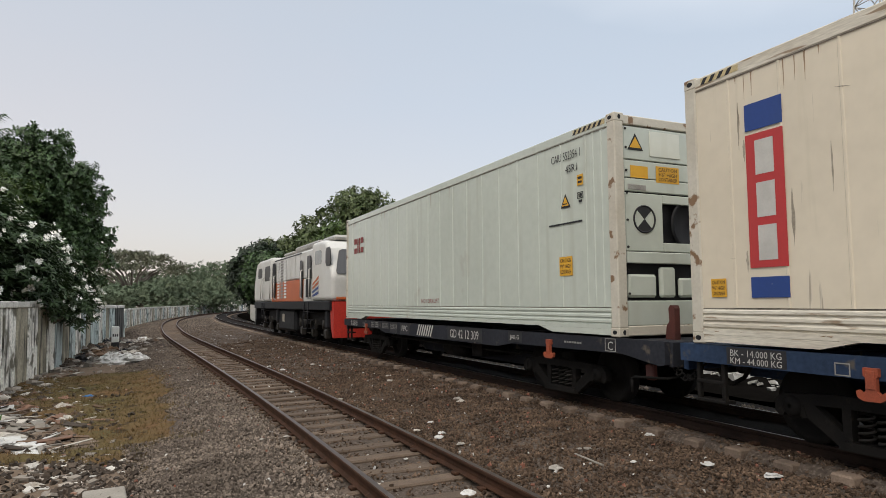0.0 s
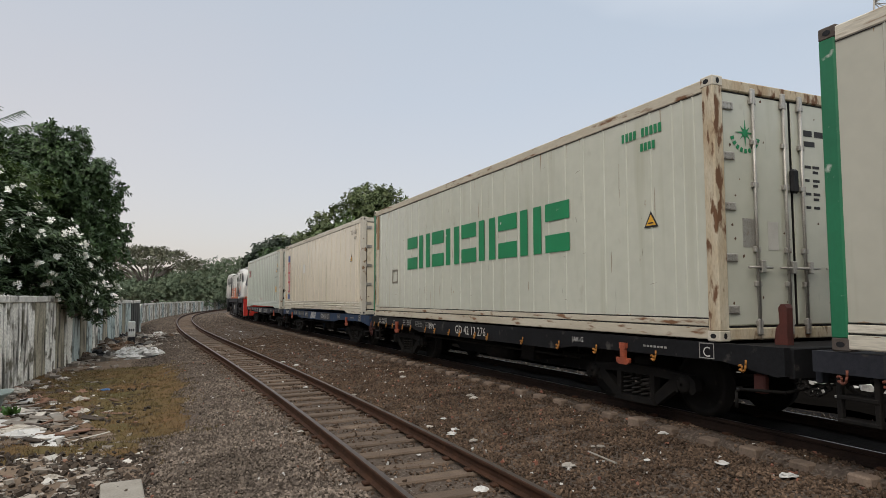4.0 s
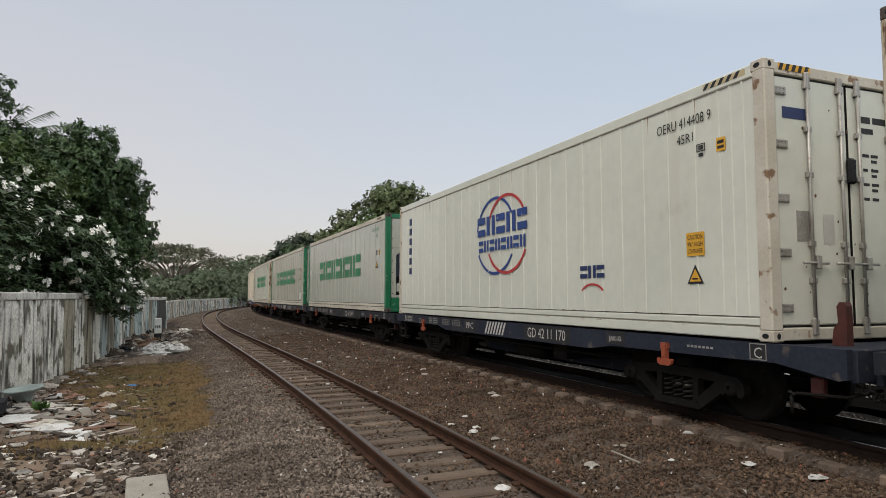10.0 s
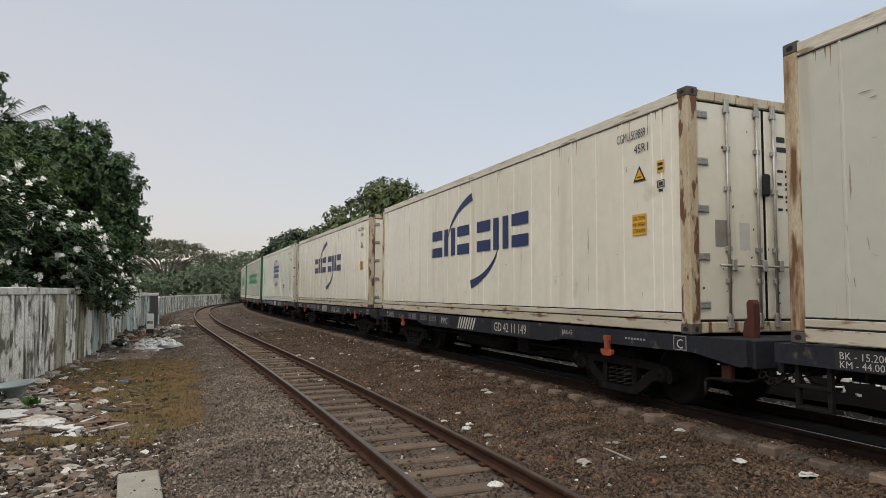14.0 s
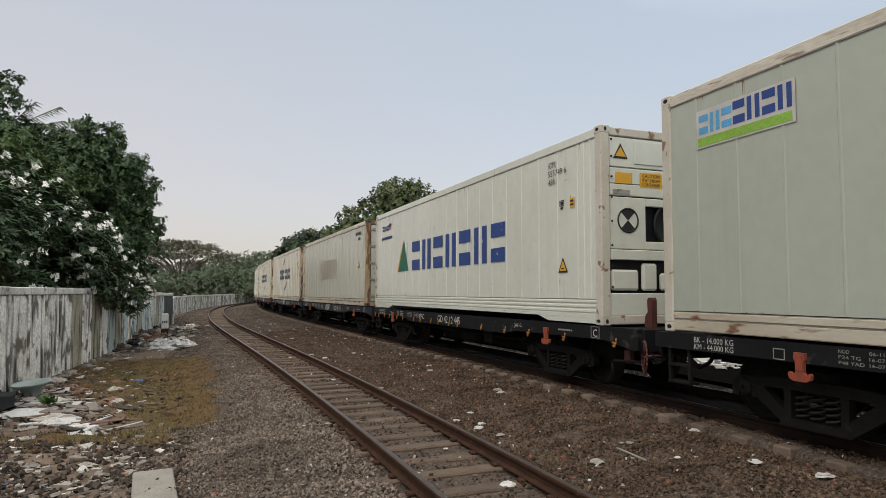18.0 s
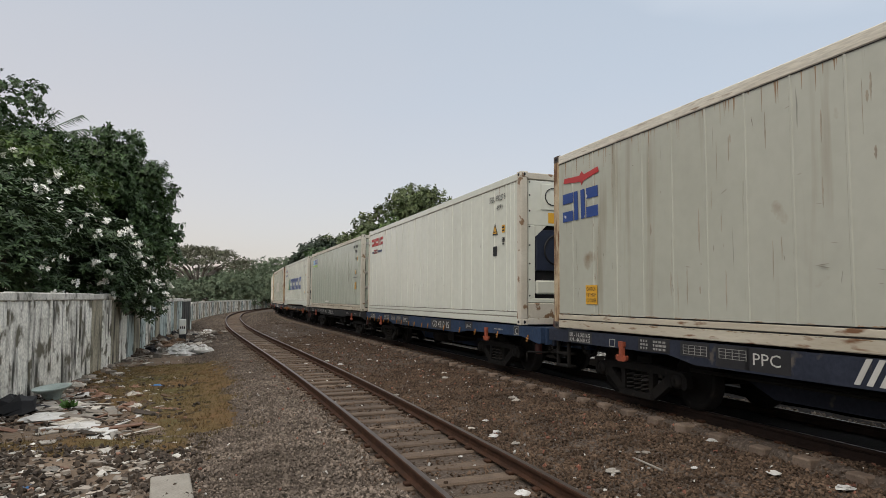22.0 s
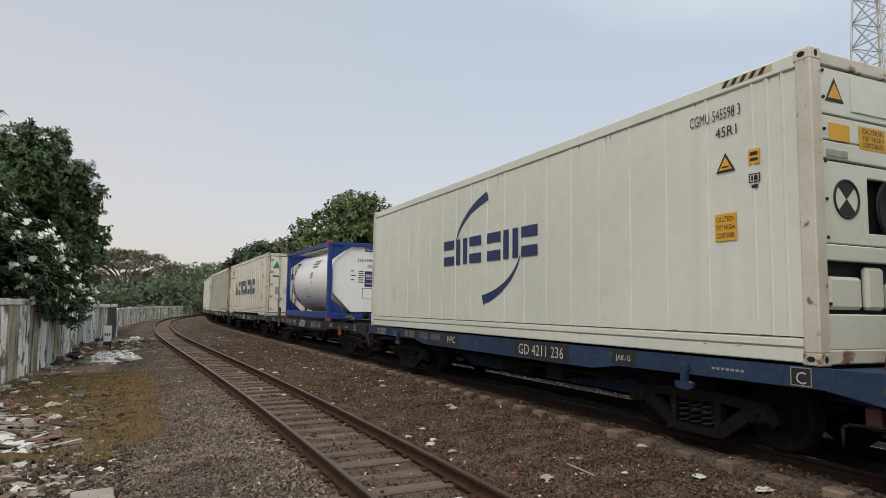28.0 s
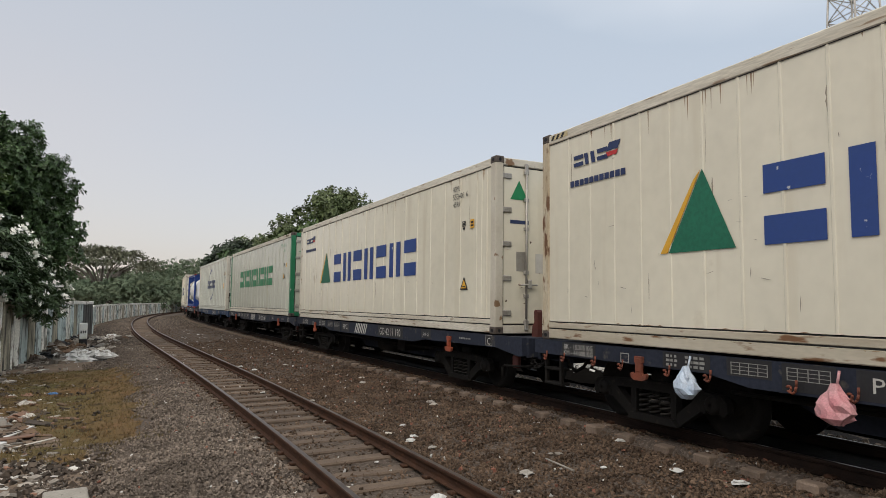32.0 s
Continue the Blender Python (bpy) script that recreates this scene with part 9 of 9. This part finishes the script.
    wb.matrix_basis = pose(x, y, -0.4, 0, 0, math.degrees(th))
    part("pole", Mesh().tube((0, 0, 0), (0, 0, 2.1), 0.03, None, 8), M_STEEL, wb)
    brd = part("board", Mesh().cbox(-0.06, -0.035, -0.2, 0.2, 1.65, 2.35, 0.005), M_WPLAS, wb, "white board")
    for k in range(3):
        part("red_stripe", Mesh().slab([(-0.2, 1.72 + 0.22 * k), (0.2, 1.80 + 0.22 * k), (0.2, 1.91 + 0.22 * k), (-0.2, 1.83 + 0.22 * k)], "x", -0.065, -0.061), M_RED, brd)
    # trees over the low wall
    for i, (s, side, top, r) in enumerate(((13.9, 12.2, 7.0, (1.55, 1.55, 2.7)), (23.5, 16.5, 5.6, (2.6, 2.8, 2.4)), (27, 19.0, 6.8, (3.2, 3, 2.8)), (35, 20.0, 6.6, (3, 3, 2.8)), (44, 18.0, 6.6, (3, 3, 2.8)), (52, 14.0, 6.4, (3, 3, 2.7)))):
        x, y, _ = along(s, side)
        tree("leafy mango tree beyond the low wall", (x, y, -0.4), (x, y, top - r[2]), r, 30, 30000 if i == 0 else 14000, 0.085 if i == 0 else 0.13, M_LEAF if i else M_LEAF3, 60 + i, 0.16, "trees beyond the tracks")
    # lattice mast
    tw = tagged(new("telecom_mast"), "steel lattice telecom mast with panel antennas", "mast")
    x, y = 33.0 * math.sin(radians(36.3)), 33.0 * math.cos(radians(36.3))
    tw.matrix_basis = pose(x, y, -0.4, 0, 0, 12)

    def half(z):
        return 1.35 - 0.045 * z
    legs, br = Mesh(), Mesh()
    H = 21
    for sx in (-1, 1):
        for sy in (-1, 1):
            legs.tube((sx * half(0), sy * half(0), 0), (sx * half(H), sy * half(H), H), 0.05, 0.04, 8)
    z = 0.0
    while z < H - 0.5:
        z2 = min(z + 1.1, H)
        a, b = half(z), half(z2)
        for p, q in (((-1, -1), (1, -1)), ((1, -1), (1, 1)), ((1, 1), (-1, 1)), ((-1, 1), (-1, -1))):
            br.tube((p[0] * a, p[1] * a, z), (q[0] * b, q[1] * b, z2), 0.022, None, 5)
            br.tube((q[0] * a, q[1] * a, z), (p[0] * b, p[1] * b, z2), 0.022, None, 5)
            br.tube((p[0] * b, p[1] * b, z2), (q[0] * b, q[1] * b, z2), 0.022, None, 5)
        z = z2
    part("legs", legs, M_STEEL, tw)
    part("bracing", br, M_STEEL, tw, "crossed steel bracing")
    for k, (dx, dy, zz) in enumerate(((-1.0, -0.3, 17.2), (-0.9, 0.5, 17.4), (-0.2, -0.9, 17.2), (0.7, -0.8, 17.0), (0.2, -0.9, 19.0), (-0.9, 0, 19.2))):
        an = part("antenna", Mesh().cbox(dx - 0.1, dx + 0.1, dy - 0.06, dy + 0.06, zz, zz + 1.2, 0.03).tube((dx, dy, zz + 0.3), (dx * 0.4, dy * 0.4, zz + 0.3), 0.03, None, 6), M_CONC, tw, "pale panel antenna")


right_side()
# pale fence on the inside of the bend
pf = tagged(new("pale_fence"), "pale concrete fence along the inside of the bend", "fence", kind="structure")
s_ = 50.0
while s_ < 105:
    x_, y_, th_ = line_at(s_, -3.4)
    pp = part("fence_panel", Mesh().cbox(-0.05, 0.05, 0.06, 1.9, 0.15, 1.75, 0.02).cbox(-0.08, 0.08, -0.08, 0.06, 0.0, 1.85, 0.02), M_HOUSE, pf)
    pp.matrix_basis = pose(x_, y_, -0.45, 0, 0, math.degrees(th_))
    s_ += 1.95


# ---- what moves ----
PITCH = 13.4219
SLACK = {3: 0.05, 8: -0.04, 9: -0.14, 10: -0.07, 11: -0.17, 12: 0.03, 16: 0.08, 18: 0.04, 19: -0.04}    # how far a wagon runs ahead of its even place


def train_front(t):
    return 27.2702 + 6.22788 * t + 0.0309285 * t * t + 3.72556e-05 * t ** 3 - 1.57434e-06 * t ** 4


def car_pose(front, half, reach):
    """A vehicle whose front end is at that place on the line, with bogies reach metres either side of its middle."""
    ax, ay, _ = line_at(front - half + reach)
    bx, by, _ = line_at(front - half - reach)
    th = math.atan2(-(ax - bx), ay - by)
    return pose((ax + bx) / 2, (ay + by) / 2, FAR_Z + WAGON_Z - 0.010, 0, math.degrees(CANT), math.degrees(th))


def motions():
    times = [i * 0.8 for i in range(41)]
    for ob, n in TRAIN:
        walk(ob, [(t, car_pose(train_front(t) - PITCH * n + SLACK.get(n, 0.0), 6.096, 4.3)) for t in times])
    # wheels turn while their wagon is close enough for it to be seen
    for ws, car, y in WHEELS:
        n = [k for ob, k in TRAIN if ob is car]
        base = train_front(0) + (-PITCH * n[0] if n else 2.4) - (6.096 if n else 7.4) + y
        near = [t for t in [i / 15 for i in range(481)] if -4 < base + train_front(t) - train_front(0) < 36]
        if len(near) < 3:
            continue
        rows = [(t, pose(0, y, -WAGON_Z + 0.387, -math.degrees((train_front(t) - train_front(near[0])) / 0.387))) for t in near]
        if near[0] > 0:
            rows.insert(0, (0.0, rows[0][1]))
        if near[-1] < 32:
            rows.append((32.0, rows[-1][1]))
        walk(ws, rows)
    walk(LOCO, [(t, car_pose(train_front(t) + 2.4, 7.4, 4.15)) for t in times])


motions()
